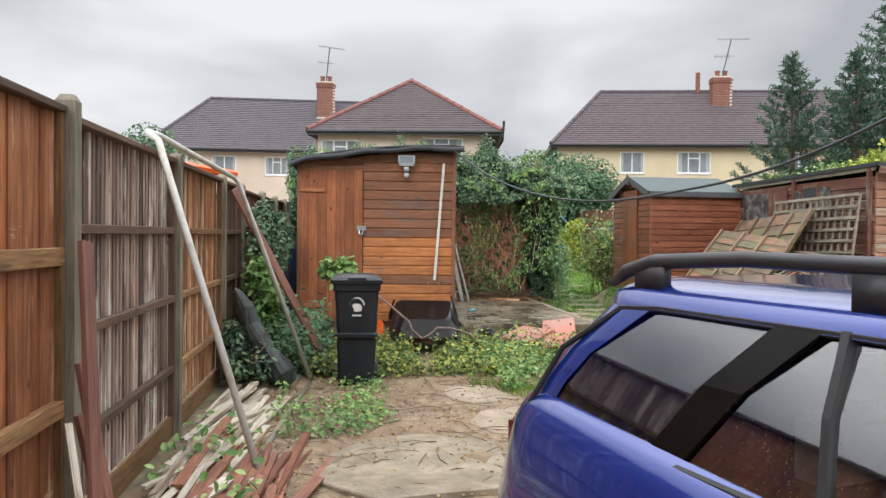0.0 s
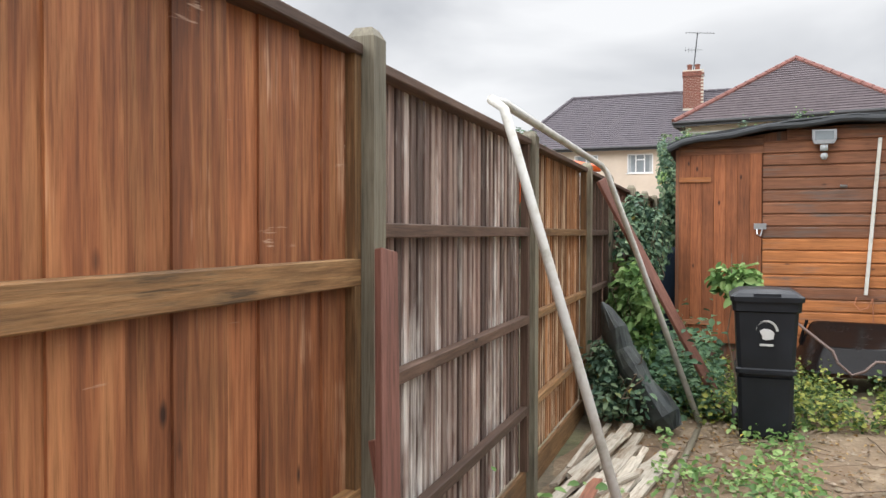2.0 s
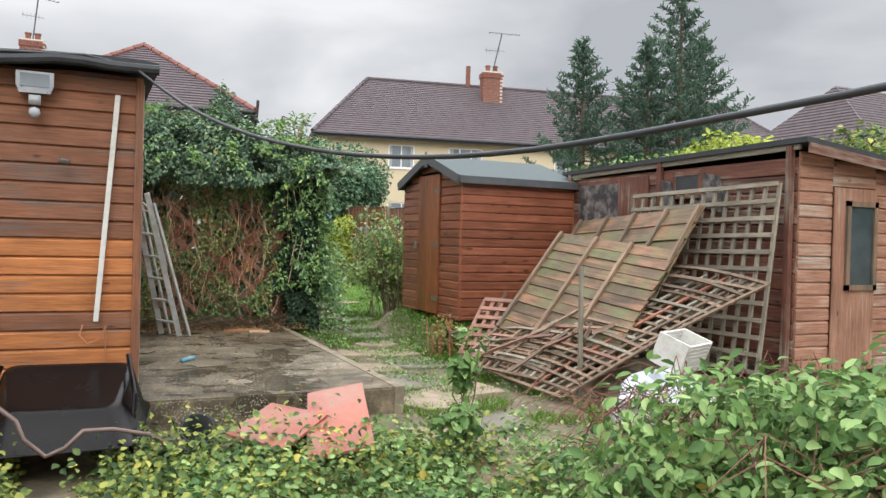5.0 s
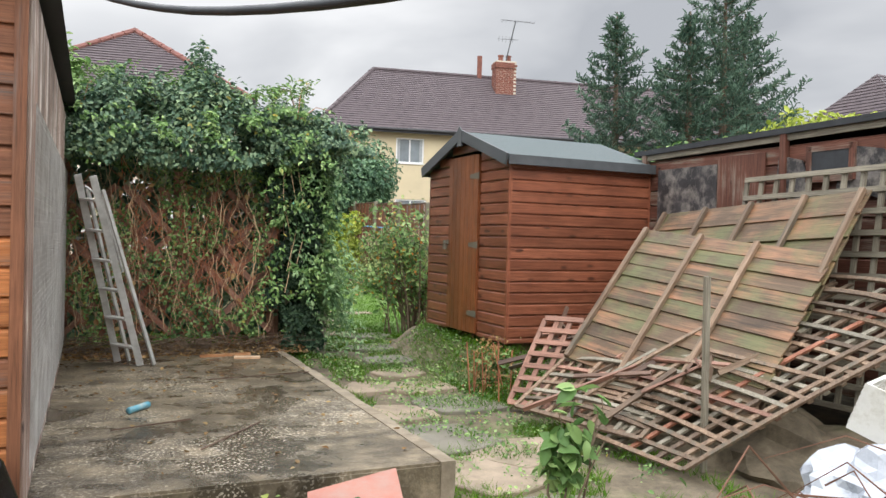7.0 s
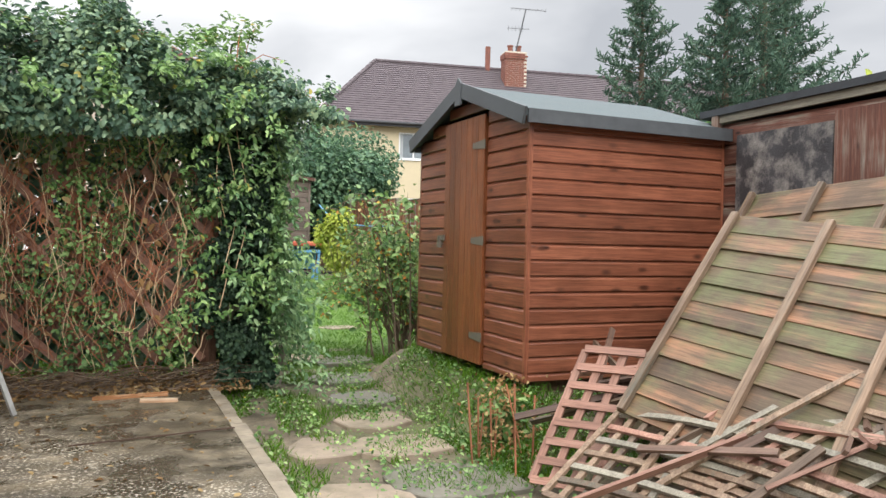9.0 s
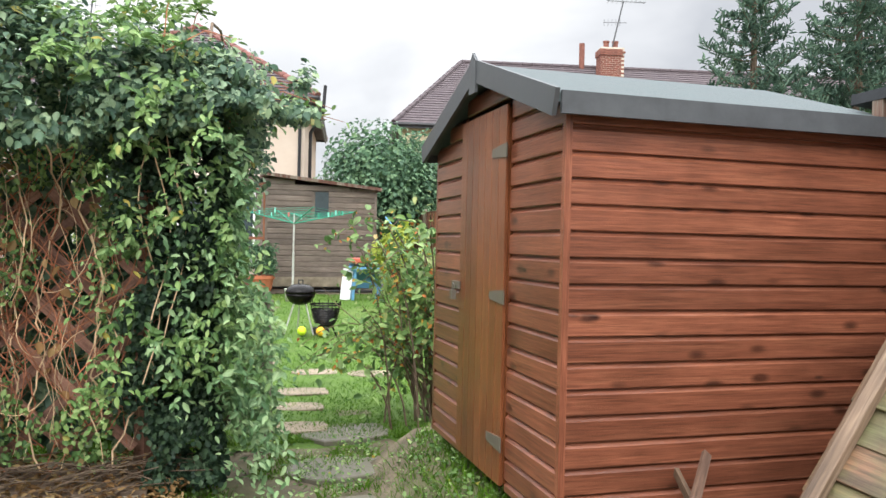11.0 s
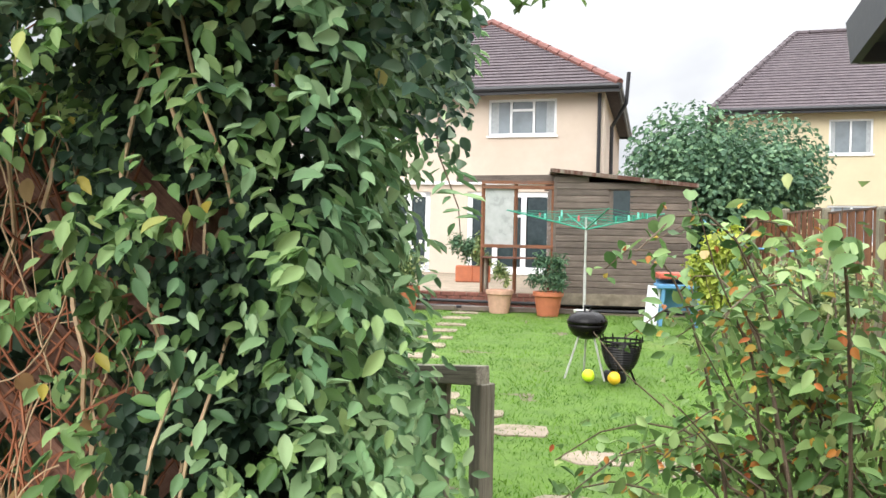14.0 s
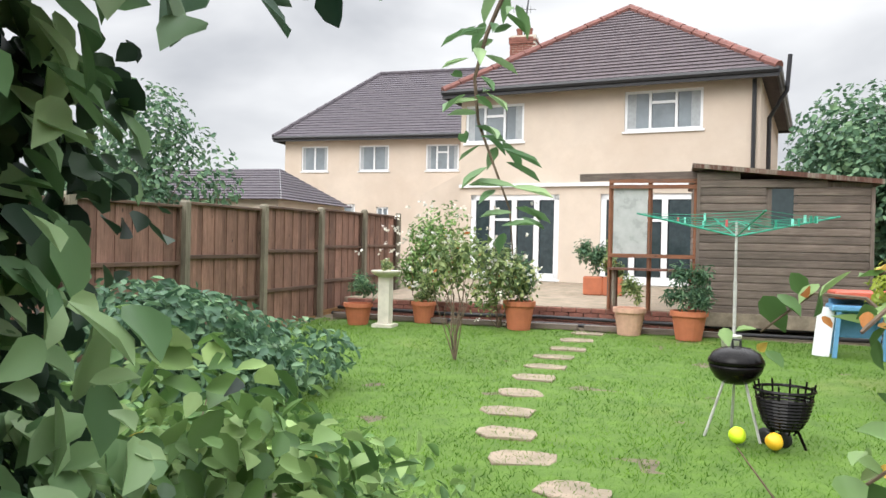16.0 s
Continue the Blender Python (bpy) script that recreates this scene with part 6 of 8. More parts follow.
    leaves("end_climber", 1000, end_climber, "bright_leaf", 0.052, 41, "pale green climber sprays over the dark ivy", 0.5)

    def dead(r, n):
        x, z = r.uniform(0.7, 3.3, n), r.uniform(0.45, 2.2, n)
        return np.stack([x, 14.82 + r.normal(size=n) * 0.05, z], axis=1), np.tile(np.array([0, -1.0, 0.2]), (n, 1))
    leaves("dead_leaves", 150, dead, "dead_leaf", 0.06, 24, "withered orange-brown leaves caught in the stems")

    def spray(r, n):
        k = r.integers(0, 60, n)
        rr = np.random.default_rng(77)
        sx, sy, sz = rr.uniform(3.45, 3.95, 60), rr.uniform(14.4, 15.2, 60), rr.uniform(0.75, 2.5, 60)
        sx[:36], sz[:36] = rr.uniform(3.90, 4.08, 36), rr.uniform(0.65, 1.55, 36)
        f = np.round(r.uniform(0, 1, n) * 13) / 13
        odd = np.where(r.random(n) < 0.5, 1.0, -1.0)
        x = sx[k] + f * 0.2 + odd * 0.03
        y = sy[k] - f * 0.15 + odd * 0.02
        z = sz[k] + 0.12 * f - f * f * 0.62
        return np.stack([x, y, z], axis=1) + r.normal(size=(n, 3)) * 0.008, np.tile(np.array([0.3, -1.0, 0.4]), (n, 1))
    def crown_shoots(r, n):
        rr = np.random.default_rng(78)
        m = 150
        sx, sa = rr.uniform(-1.2, 4.0, m), rr.uniform(0.0, math.pi * 0.75, m)
        ln = rr.uniform(0.15, 0.42, m)
        k = r.integers(0, m, n)
        f = r.uniform(0, 1, n)
        rad = 0.62 + f * ln[k]
        x = sx[k] + f * 0.3 * np.cos(k * 2.1)
        p = np.stack([x, 15.0 - np.cos(sa[k]) * rad, 2.33 + np.sin(sa[k]) * (rad + 0.12) - 0.2 * f * f], axis=1)
        return p + r.normal(size=(n, 3)) * 0.025, np.stack([0 * x, -np.cos(sa[k]), np.sin(sa[k]) + 0.3], axis=1)
    leaves("crown_growth", 4500, crown_shoots, "bright_leaf", 0.06, 16, "fresh climber shoots standing out of the crown", 0.5)
    leaves("hanging_sprays", 2000, spray, "spray_leaf", 0.055, 6, "fresh green shoots drooping over the gap", 0.45)
    bm = bmesh.new()
    for i in range(84):
        x = rng.uniform(0.0, 3.35)
        z0, z1 = rng.uniform(0.4, 0.7), rng.uniform(1.7, 2.65)
        pts = []
        dx = rng.normal() * 0.3
        ph = rng.uniform(0, 6)
        for k in range(22):
            f = k / 21
            pts.append((x + dx * f + 0.05 * math.sin(ph + f * (3 + ph)) + 0.03 * math.sin(ph * 3 + f * (9 + 2 * ph)) + 0.012 * rng.normal(), 14.84 + 0.06 * math.sin(ph * 2 + f * 5) + 0.02 * math.sin(ph + f * 17), z0 + (z1 - z0) * f))
        add_tube(bm, pts, [0.0014 + 0.0052 * rng.random() ** 3] * 22, 4, False)
    for i in range(3):
        x = rng.uniform(3.3, 3.7)
        z0 = rng.uniform(0.5, 1.2)
        ph = rng.uniform(0, 6)
        add_tube(bm, [(x + 0.06 * math.sin(ph + k * 0.8), 14.62 + 0.05 * math.sin(ph * 2 + k), z0 + k * 0.17) for k in range(9)], 0.005, 4, False)
    for i in range(38):
        x = rng.uniform(0.2, 3.2)
        r0 = rng.uniform(0.12, 0.35)
        zc = rng.uniform(0.8, 1.9)
        pts = [(x + r0 * math.cos(a) * 0.8, 14.82 + 0.03 * math.sin(a * 1.7 + i), zc + r0 * math.sin(a) * 1.3) for a in [j * 0.2 + i for j in range(14)]]
        add_tube(bm, pts, 0.0026, 4, False)
    part("stem_tangle", bm, "vine", h, "tangle of pale dry climber stems")["kind"] = "stuff"
    bm = bmesh.new()
    for i in range(330):
        x, z = rng.uniform(0.0, 3.4), rng.uniform(0.35, 1.6)
        lean, pts = rng.normal() * 0.11, []
        for k in range(int(rng.integers(5, 10))):
            pts.append((x, 14.88 + rng.normal() * 0.035, z))
            lean = 0.8 * lean + rng.normal() * 0.05
            x, z = min(3.45, x + lean), min(2.5, z + rng.uniform(0.05, 0.2))
        add_tube(bm, pts, 0.0018 + 0.0032 * rng.random(), 4, False)
    part("young_growth", bm, "twig_red", h, "red-brown climber shoots")["kind"] = "stuff"
    bm = bmesh.new()
    sprays = []
    for i in range(26):
        x = rng.uniform(0.6, 4.0)
        a = Vector((x, 14.9 + rng.normal() * 0.2, 2.75))
        b = a + Vector((rng.normal() * 0.3, rng.normal() * 0.2, rng.uniform(0.1, 0.5)))
        if i < 8:
            a = Vector((3.9, 14.8 + 0.08 * i, 2.4 + 0.05 * i))
            b = a + Vector((0.5 + 0.1 * (i % 3), rng.normal() * 0.25, rng.uniform(-0.2, 0.2)))
        mid = (a + b) / 2 + Vector((0, 0, 0.08))
        add_tube(bm, [a, mid, b], [0.006, 0.004, 0.002], 4)
        for k in range(16):
            sprays.append(a.lerp(b, k / 15) + Vector(rng.normal(size=3) * 0.02))
    part("arching_twig", bm, "twig_red", h)["kind"] = "stuff"

    def overhang(r, n):
        x = 3.6 + r.uniform(0, 1, n) ** 1.3 * 0.55
        y = r.uniform(14.5, 15.7, n)
        z = 2.55 + r.uniform(-0.22, 0.40, n) + 0.08 * np.sin(y * 9) - 0.35 * (x - 3.6)
        return np.stack([x, y, z], axis=1), np.tile(np.array([0.4, -0.6, 0.3]), (n, 1))
    leaves("overhang", 3200, overhang, "hedge_leaf", 0.048, 12, "climber overhanging the garden gap")
    p = np.array([tuple(v) for v in sprays])
    ob = new("shoot_leaves", leaf_mesh("shoot_leaves", p, rng.normal(size=p.shape) * 0.5 + np.array([0, 0, 1]), rng.uniform(0.04, 0.08, len(p)), "bright_leaf", 9, 0.5, droop=0.5))
    under(ob, h)


hedge()


# ---- trees and far greenery ----
def spruce(x, y, z0, h, r, seed):
    t = thing("spruce_tree", (x, y, z0), "dark blue-green spruce tree with spiky upturned shoots", "tree", "spruce trees")
    rng = np.random.default_rng(seed)
    bm = bmesh.new()
    add_tube(bm, [(x, y, z0), (x + 0.05, y, z0 + h * 0.5), (x, y, z0 + h)], [0.16, 0.09, 0.015], 7)
    part("trunk", bm, "bark", t)
    bm = bmesh.new()
    pts, nr = [], []
    n = 100
    for i in range(n):
        f = (i / n) ** 0.9
        zz = z0 + h * (0.08 + 0.9 * f)
        L = r * (1 - f) ** 0.8 * rng.uniform(0.6, 1.15) + 0.12
        a = i * 2.4 + rng.normal() * 0.3
        d = Vector((math.cos(a), math.sin(a), 0))
        p0 = Vector((x, y, zz))
        ps = [p0 + d * L * k / 4 + Vector((0, 0, L * (-0.16 * (k / 4) + 0.42 * (k / 4) ** 2.6))) for k in range(5)]
        add_tube(bm, ps, [0.02, 0.014, 0.01, 0.007, 0.004], 4, False)
        side = Vector((-d.y, d.x, 0))
        m = int(22 + 95 * L)
        for j in range(m):
            u = rng.uniform(0.15, 1.05)
            q = p0 + d * L * u + Vector((0, 0, L * (-0.16 * u + 0.42 * u ** 2.6)))
            q += side * rng.normal() * 0.16 * L * (1.1 - u) + Vector((0, 0, rng.normal() * 0.03))
            pts.append(tuple(q))
            nr.append(tuple(side * rng.normal() + Vector((0, 0, 0.4))))
    part("limbs", bm, "bark", t)["kind"] = "stuff"
    p = np.array(pts)
    ob = new("needles", leaf_mesh("needles", p, np.array(nr), rng.uniform(0.08, 0.2, len(p)), "needle", seed, 0.22, droop=-0.8))
    under(ob, t)
    tagged(ob, "blue-green needled sprays")


spruce(16.2, 21.6, 0.5, 8.6, 2.9, 1)
spruce(14.9, 21.4, 0.5, 6.8, 2.2, 2)
spruce(13.6, 22.6, 0.5, 6.9, 2.0, 3)
spruce(17.6, 22.3, 0.5, 7.4, 2.5, 4)


def bush(name, centre, radii, count, size, mat, label, cat="bush", seed=1, aspect=0.6, group="", lumps=8, floor=None, stems=10):
    x, y, z = centre
    g = ground_z(x, y)
    t = thing(name, (x, y, g), label, cat, group)
    rng = np.random.default_rng(seed + 50)
    bm = bmesh.new()
    tips = [(x + radii[0] * rng.normal() * 0.45, y + radii[1] * rng.normal() * 0.45, z + radii[2] * rng.uniform(-0.2, 0.7)) for _ in range(stems)]
    branchy(bm, (x, y, g - 0.02), tips, min(0.02 if max(radii) > 1.2 else 0.009, 0.006 + 0.009 * max(radii)), 0.002, rng, 0.05)
    part("stems", bm, "bark", t)["kind"] = "stuff"
    clump("foliage", centre, radii, count, size, mat, t, seed, aspect, lumps=lumps, floor=floor if floor is not None else g)
    return t


bush("round_tree", (8.9, 31.5, 3.1), (2.9, 2.6, 2.5), 30000, 0.12, "bush_leaf", "dense blue-green garden tree behind the brown fence", "tree", 21, 0.75, lumps=10)
for i, (x, y, z, rx, ry, rz) in enumerate(((9.6, 12.0, 2.1, 1.5, 2.2, 1.0), (9.9, 15.0, 2.0, 1.5, 2.0, 1.2), (10.5, 9.0, 1.9, 1.6, 2.0, 1.3), (9.3, 10.4, 1.8, 0.9, 1.3, 1.1), (11.4, 17.8, 2.2, 1.6, 1.8, 1.3))):
    bush("boundary_bush", (x, y, z), (rx, ry, rz), 7000, 0.10, "bright_leaf" if i in (1, 4) else "bramble_leaf", "overgrown light green boundary hedge bush", "hedge", 30 + i, lumps=9, group="boundary bushes")
for i, (x, y, z, rx, ry, rz) in enumerate(((-8, 30, 3.0, 3.0, 3.0, 3.0), (-9.5, 24, 2.2, 2.4, 2.4, 2.3))):
    bush("neighbour_tree", (x, y, z), (rx, ry, rz), 9000, 0.16, "bush_leaf", "dark green tree in the next garden", "tree", 40 + i, 0.6, group="trees in the next garden")


# ---- yard plants ----
def low_growth(name, pts_fn, count, size, mat, label, seed, hmax=0.35, kind="stuff", droop=0.1):
    r = np.random.default_rng(seed)
    xy = pts_fn(r, count)
    z = ground_zs(xy) + np.abs(r.normal(size=len(xy))) * hmax * 0.45 + 0.02
    p = np.stack([xy[:, 0], xy[:, 1], z], axis=1)
    nr = r.normal(size=p.shape) * 0.45 + np.array([0, -0.2, 1.0])
    ob = new(name, leaf_mesh(name, p, nr, r.uniform(0.5, 1.35, len(p)) * size, mat, seed + 1, 0.75, droop=droop))
    return tagged(ob, label, kind=kind)


def patchy(cx, cy, rx, ry, seed, thr=-0.05, scale=1.6):
    def f(r, n):
        x, y = cx + r.uniform(-rx, rx, n), cy + r.uniform(-ry, ry, n)
        keep = [noise.noise(Vector((a * scale, b * scale, seed))) > thr - 0.25 * (1 - ((a - cx) / rx) ** 2 - ((b - cy) / ry) ** 2) for a, b in zip(x, y)]
        k = np.array(keep)
        return np.stack([x[k], y[k]], axis=1)
    return f


low_growth("bramble_patch", patchy(1.4, 8.85, 2.2, 0.85, 1, -0.05), 17000, 0.043, "bramble_leaf", "low yellowing bramble patch in front of the sheds", 61, 0.26)
low_growth("fence_brambles", patchy(-0.75, 9.0, 0.5, 0.9, 2, -0.5), 3600, 0.065, "bush_leaf", "ivy and brambles climbing at the fence", 62, 0.55)
low_growth("path_weeds", patchy(2.9, 8.2, 1.4, 1.3, 3, 0.0), 8000, 0.046, "bright_leaf", "bright green weeds creeping over the yard edge", 63, 0.25)
low_growth("yard_creepers", patchy(-0.15, 6.9, 0.5, 1.1, 4, 0.02), 1800, 0.045, "bright_leaf", "bright creeping weeds on the yard", 64, 0.14)
low_growth("path_cover", patchy(4.3, 13.0, 0.8, 2.8, 6, 0.05, 3.0), 6000, 0.026, "bright_leaf", "small green ground cover between the path stones", 65, 0.08)
bush("ivy_mound", (-0.98, 7.95, 0.38), (0.3, 0.5, 0.4), 1500, 0.06, "hedge_leaf", "dark ivy growing round the rolled membrane", "plant", 85, lumps=8)
bush("ivy_mound", (-1.0, 9.05, 0.7), (0.3, 0.6, 0.7), 2000, 0.085, "bright_leaf", "ivy mound climbing the fence by the shed", "plant", 71, lumps=8)
bush("ivy_mound", (-1.0, 9.7, 1.55), (0.32, 0.6, 0.6), 2200, 0.06, "hedge_leaf", "dark ivy hanging over the fence corner", "plant", 72, lumps=8)
bush("sapling", (-0.1, 8.5, 1.22), (0.24, 0.22, 0.32), 420, 0.1, "bright_leaf", "leafy green sapling behind the bin", "plant", 73, lumps=4, stems=5)
bush("bramble_mound", (4.3, 7.3, 0.45), (1.2, 1.0, 0.6), 7000, 0.072, "bright_leaf", "large bright green bramble mound over a heap of dry stems", "plant", 74, lumps=20, stems=60)
bush("bramble_mound", (5.3, 6.8, 0.5), (1.0, 1.0, 0.65), 3200, 0.088, "bright_leaf", "bright green bramble mound with red-brown stems", "plant", 75, lumps=16, stems=50)
bush("rose_bush", (5.6, 16.2, 1.25), (0.95, 0.8, 1.1), 800, 0.06, "rose_leaf", "sprawling rose bush with dusty leaves at the garden gap", "rose bush", 76, lumps=22, stems=40)
clump("foliage", (5.6, 16.15, 1.3), (0.9, 0.8, 1.05), 650, 0.07, "bright_leaf", bpy.data.objects["rose_bush"], 176, 0.5, shell=0.2, lumps=24)
def rose_arches():
    rb = bpy.data.objects["rose_bush"]
    rng = np.random.default_rng(92)
    bm = bmesh.new()
    pts = []
    for i in range(30):
        a = Vector((5.55 + rng.normal() * 0.15, 16.1 + rng.normal() * 0.15, ground_z(5.6, 16.1)))
        an = rng.uniform(2.2, 4.6) if i < 20 else rng.uniform(0, 6.28)
        L, H = rng.uniform(0.5, 1.25), rng.uniform(0.7, 1.9)
        ps = []
        for k in range(9):
            f = k / 8
            ps.append(a + Vector((math.cos(an) * L * f ** 1.5, math.sin(an) * L * 0.7 * f ** 1.5, H * (1 - (1 - f) ** 2) - 0.35 * f ** 4 * L)))
        add_tube(bm, ps, [0.009 - 0.0008 * k for k in range(9)], 5, False)
        for k in range(34):
            f = rng.uniform(0.25, 1.0)
            j = min(7, int(f * 8))
            pts.append(tuple(ps[j].lerp(ps[j + 1], f * 8 - j) + Vector(rng.normal(size=3) * 0.035)))
    part("arching_growth", bm, "bark", rb)["kind"] = "stuff"
    p = np.array(pts)
    ob = new("arching_leaves", leaf_mesh("arching_leaves", p, rng.normal(size=p.shape) * 0.6 + np.array([0, -0.3, 1]), rng.uniform(0.05, 0.10, len(p)), "bright_leaf", 19, 0.6, droop=0.4))
    under(ob, rb)
    q = p[rng.random(len(p)) < 0.24] + rng.normal(size=3) * 0.02
    ob = new("turning_leaves", leaf_mesh("turning_leaves", q, rng.normal(size=q.shape) * 0.6 + np.array([0, -0.6, 0.6]), rng.uniform(0.03, 0.05, len(q)), "autumn_leaf", 29, 0.65, droop=0.4))
    under(ob, rb)
    tagged(ob, "orange and red turning rose leaves")


rose_arches()
bush("golden_shrub", (6.95, 23.3, 1.55), (0.62, 0.55, 0.75), 2600, 0.085, "yellow_leaf", "golden-leaved shrub beside the washing line", "shrub", 77, lumps=7, stems=8)
bush("border_bush", (7.6, 22.0, 0.95), (0.95, 1.2, 0.7), 3600, 0.08, "rose_leaf", "reddish green border bush by the fence", "shrub", 78, lumps=9)
bush("border_bush", (1.9, 17.6, 0.65), (1.5, 1.3, 0.6), 9500, 0.09, "bright_leaf", "dense leafy border bush beside the gate", "shrub", 79, lumps=12)
bush("border_bush", (3.22, 16.3, 0.98), (0.72, 0.6, 0.58), 4200, 0.085, "bright_leaf", "leafy bramble bush crowding the open gate", "shrub", 81, lumps=12, stems=18)
bush("border_bush", (0.4, 20.6, 0.85), (1.2, 1.6, 0.7), 7500, 0.10, "bush_leaf", "leafy green border bush along the fence", "shrub", 80, lumps=11)


# ---- grass ----
r = np.random.default_rng(44)
n = 4200
bx, by = r.uniform(4.72, 5.30, n), r.uniform(12.3, 15.0, n)
side = np.arange(n) % 3 == 0
bx, by = np.where(side, r.uniform(4.8, 5.9, n), bx), np.where(side, r.uniform(12.3, 12.86, n), by)
bz = 0.16 + np.clip((bx - 4.8) / 0.36, 0, 1) * np.clip((by - 12.36) / 0.5, 0, 1) * 0.33
bp = np.stack([bx, by, bz], axis=1)
tagged(new("bank_grass", blade_mesh("bank_grass", bp, r.uniform(0.03, 0.13, n), "grass", 0.004, 0.7)), "rough grass on the bank beside the brown shed", kind="stuff")
bp2 = bp[:1900] + np.abs(r.normal(size=(1900, 1))) * np.array([0, 0, 0.04])
tagged(new("bank_weeds", leaf_mesh("bank_weeds", bp2, r.normal(size=bp2.shape) * 0.4 + np.array([0, 0, 1]), r.uniform(0.015, 0.045, 1900), "bright_leaf", 45, 0.7)), "small weeds on the bank beside the brown shed", kind="stuff")
n = 3200
lp = np.stack([r.uniform(-0.1, 3.7, n), r.uniform(14.45, 15.15, n), np.zeros(n)], axis=1)
lp[:, 2] = 0.34 + 0.12 * np.clip((lp[:, 1] - 14.55) / 0.3, 0, 1) * r.random(n)
tagged(new("hedge_litter", leaf_mesh("hedge_litter", lp, r.normal(size=lp.shape) * 0.4 + np.array([0, 0, 1]), r.uniform(0.02, 0.06, n), "dead_leaf", 46)), "brown leaf litter heaped at the foot of the hedge", kind="stuff")
bm = bmesh.new()
for i in range(260):
    a = Vector((r.uniform(0.0, 3.4), r.uniform(14.5, 14.95), r.uniform(0.34, 0.46)))
    an, L = r.uniform(-0.6, 0.6), r.uniform(0.15, 0.6)
    add_tube(bm, [a, a + Vector((math.cos(an) * L / 2, math.sin(an) * L / 4, 0.05)), a + Vector((math.cos(an) * L, math.sin(an) * L / 2, r.uniform(-0.01, 0.08)))], 0.0035, 3, False)
add_box(bm, -0.1, 3.5, 14.62, 15.2, 0.1, 0.34)
part("twig_heap", bm, "bark", label="dead twigs and soil along the foot of the hedge")["kind"] = "stuff"
rng = np.random.default_rng(18)
n = 26000
gp = np.stack([rng.uniform(3.45, 5.15, n), rng.uniform(8.6, 15.7, n), np.zeros(n)], axis=1)
gp = gp[np.array([noise.noise(Vector((a * 2.4, b * 2.4, 1.0))) > 0.04 for a, b in gp[:, :2]])]
gp[:, 2] = ground_zs(gp)
tagged(new("path_grass", blade_mesh("path_grass", gp, rng.uniform(0.02, 0.09, len(gp)), "grass", 0.004, 0.7)), "tufts of rough grass between the path stones", kind="stuff")
n = 9000
gp = np.stack([rng.uniform(1.2, 3.6, n), rng.uniform(7.0, 9.6, n), np.zeros(n)], axis=1)
gp = gp[np.array([noise.noise(Vector((a * 1.6, b * 1.6, 5.0))) > 0.05 for a, b in gp[:, :2]])]
gp[:, 2] = ground_zs(gp)
tagged(new("yard_grass", blade_mesh("yard_grass", gp, rng.uniform(0.04, 0.16, len(gp)), "grass", 0.004, 0.6)), "rough grass at the edge of the yard", kind="stuff")
rng = np.random.default_rng(8)
n = 120000
yy = 15.7 + (rng.random(n) ** 1.7) * 10.8
xx = rng.uniform(-1.1, 8.8, n)
gp = np.stack([xx, yy, np.zeros(n)], axis=1)
gp[:, 2] = ground_zs(gp) + 0.012
tagged(new("grass", blade_mesh("grass", gp, rng.uniform(0.015, 0.042, n), "grass", 0.004, 0.8)), "short bright green lawn grass", kind="stuff")


# ---- paving ----
def flag(x, y, w, d, mat, seed, group, rot=0.0, lift=0.012, name="stepping_stone", th=0.05):
    t = thing(name, (x, y, ground_z(x, y)), "uneven buff stepping stone set in grass" if mat == "stone" else "grey paving slab in the weedy path", "paving stone", group)
    r = random.Random(seed)
    n = 9
    pts = []
    for k in range(n):
        a = 2 * math.pi * k / n + r.uniform(-0.12, 0.12)
        q = 1 / max(abs(math.cos(a)), abs(math.sin(a))) ** 0.85
        pts.append((math.cos(a) * w / 2 * q * r.uniform(0.9, 1.06), math.sin(a) * d / 2 * q * r.uniform(0.9, 1.06)))
    bm = bmesh.new()
    m = Matrix.Translation((x, y, ground_z(x, y) + lift)) @ Matrix.Rotation(rot, 4, "Z") @ Matrix.Rotation(r.uniform(-0.02, 0.02), 4, "X")
    add_prism(bm, pts, -th, 0.012, m)
    bmesh.ops.bevel(bm, geom=[e for e in bm.edges if all(v.co.z > ground_z(x, y) + lift - 0.01 for v in e.verts)], offset=0.008, segments=1, affect="EDGES")
    part("slab", bm, mat, t)


for i, (x, y) in enumerate(((4.46, 16.1), (4.5, 16.75), (4.62, 17.35), (4.86, 18.3), (3.95, 19.5), (3.5, 20.05), (3.25, 20.7), (3.12, 21.4), (3.1, 22.15), (3.08, 22.9), (3.09, 23.55), (3.1, 24.2), (3.18, 24.85), (3.2, 25.6), (3.28, 26.3), (5.43, 18.14), (4.3, 18.95))):
    flag(x, y, 0.5, 0.36, "stone", i, "stepping stones across the lawn")
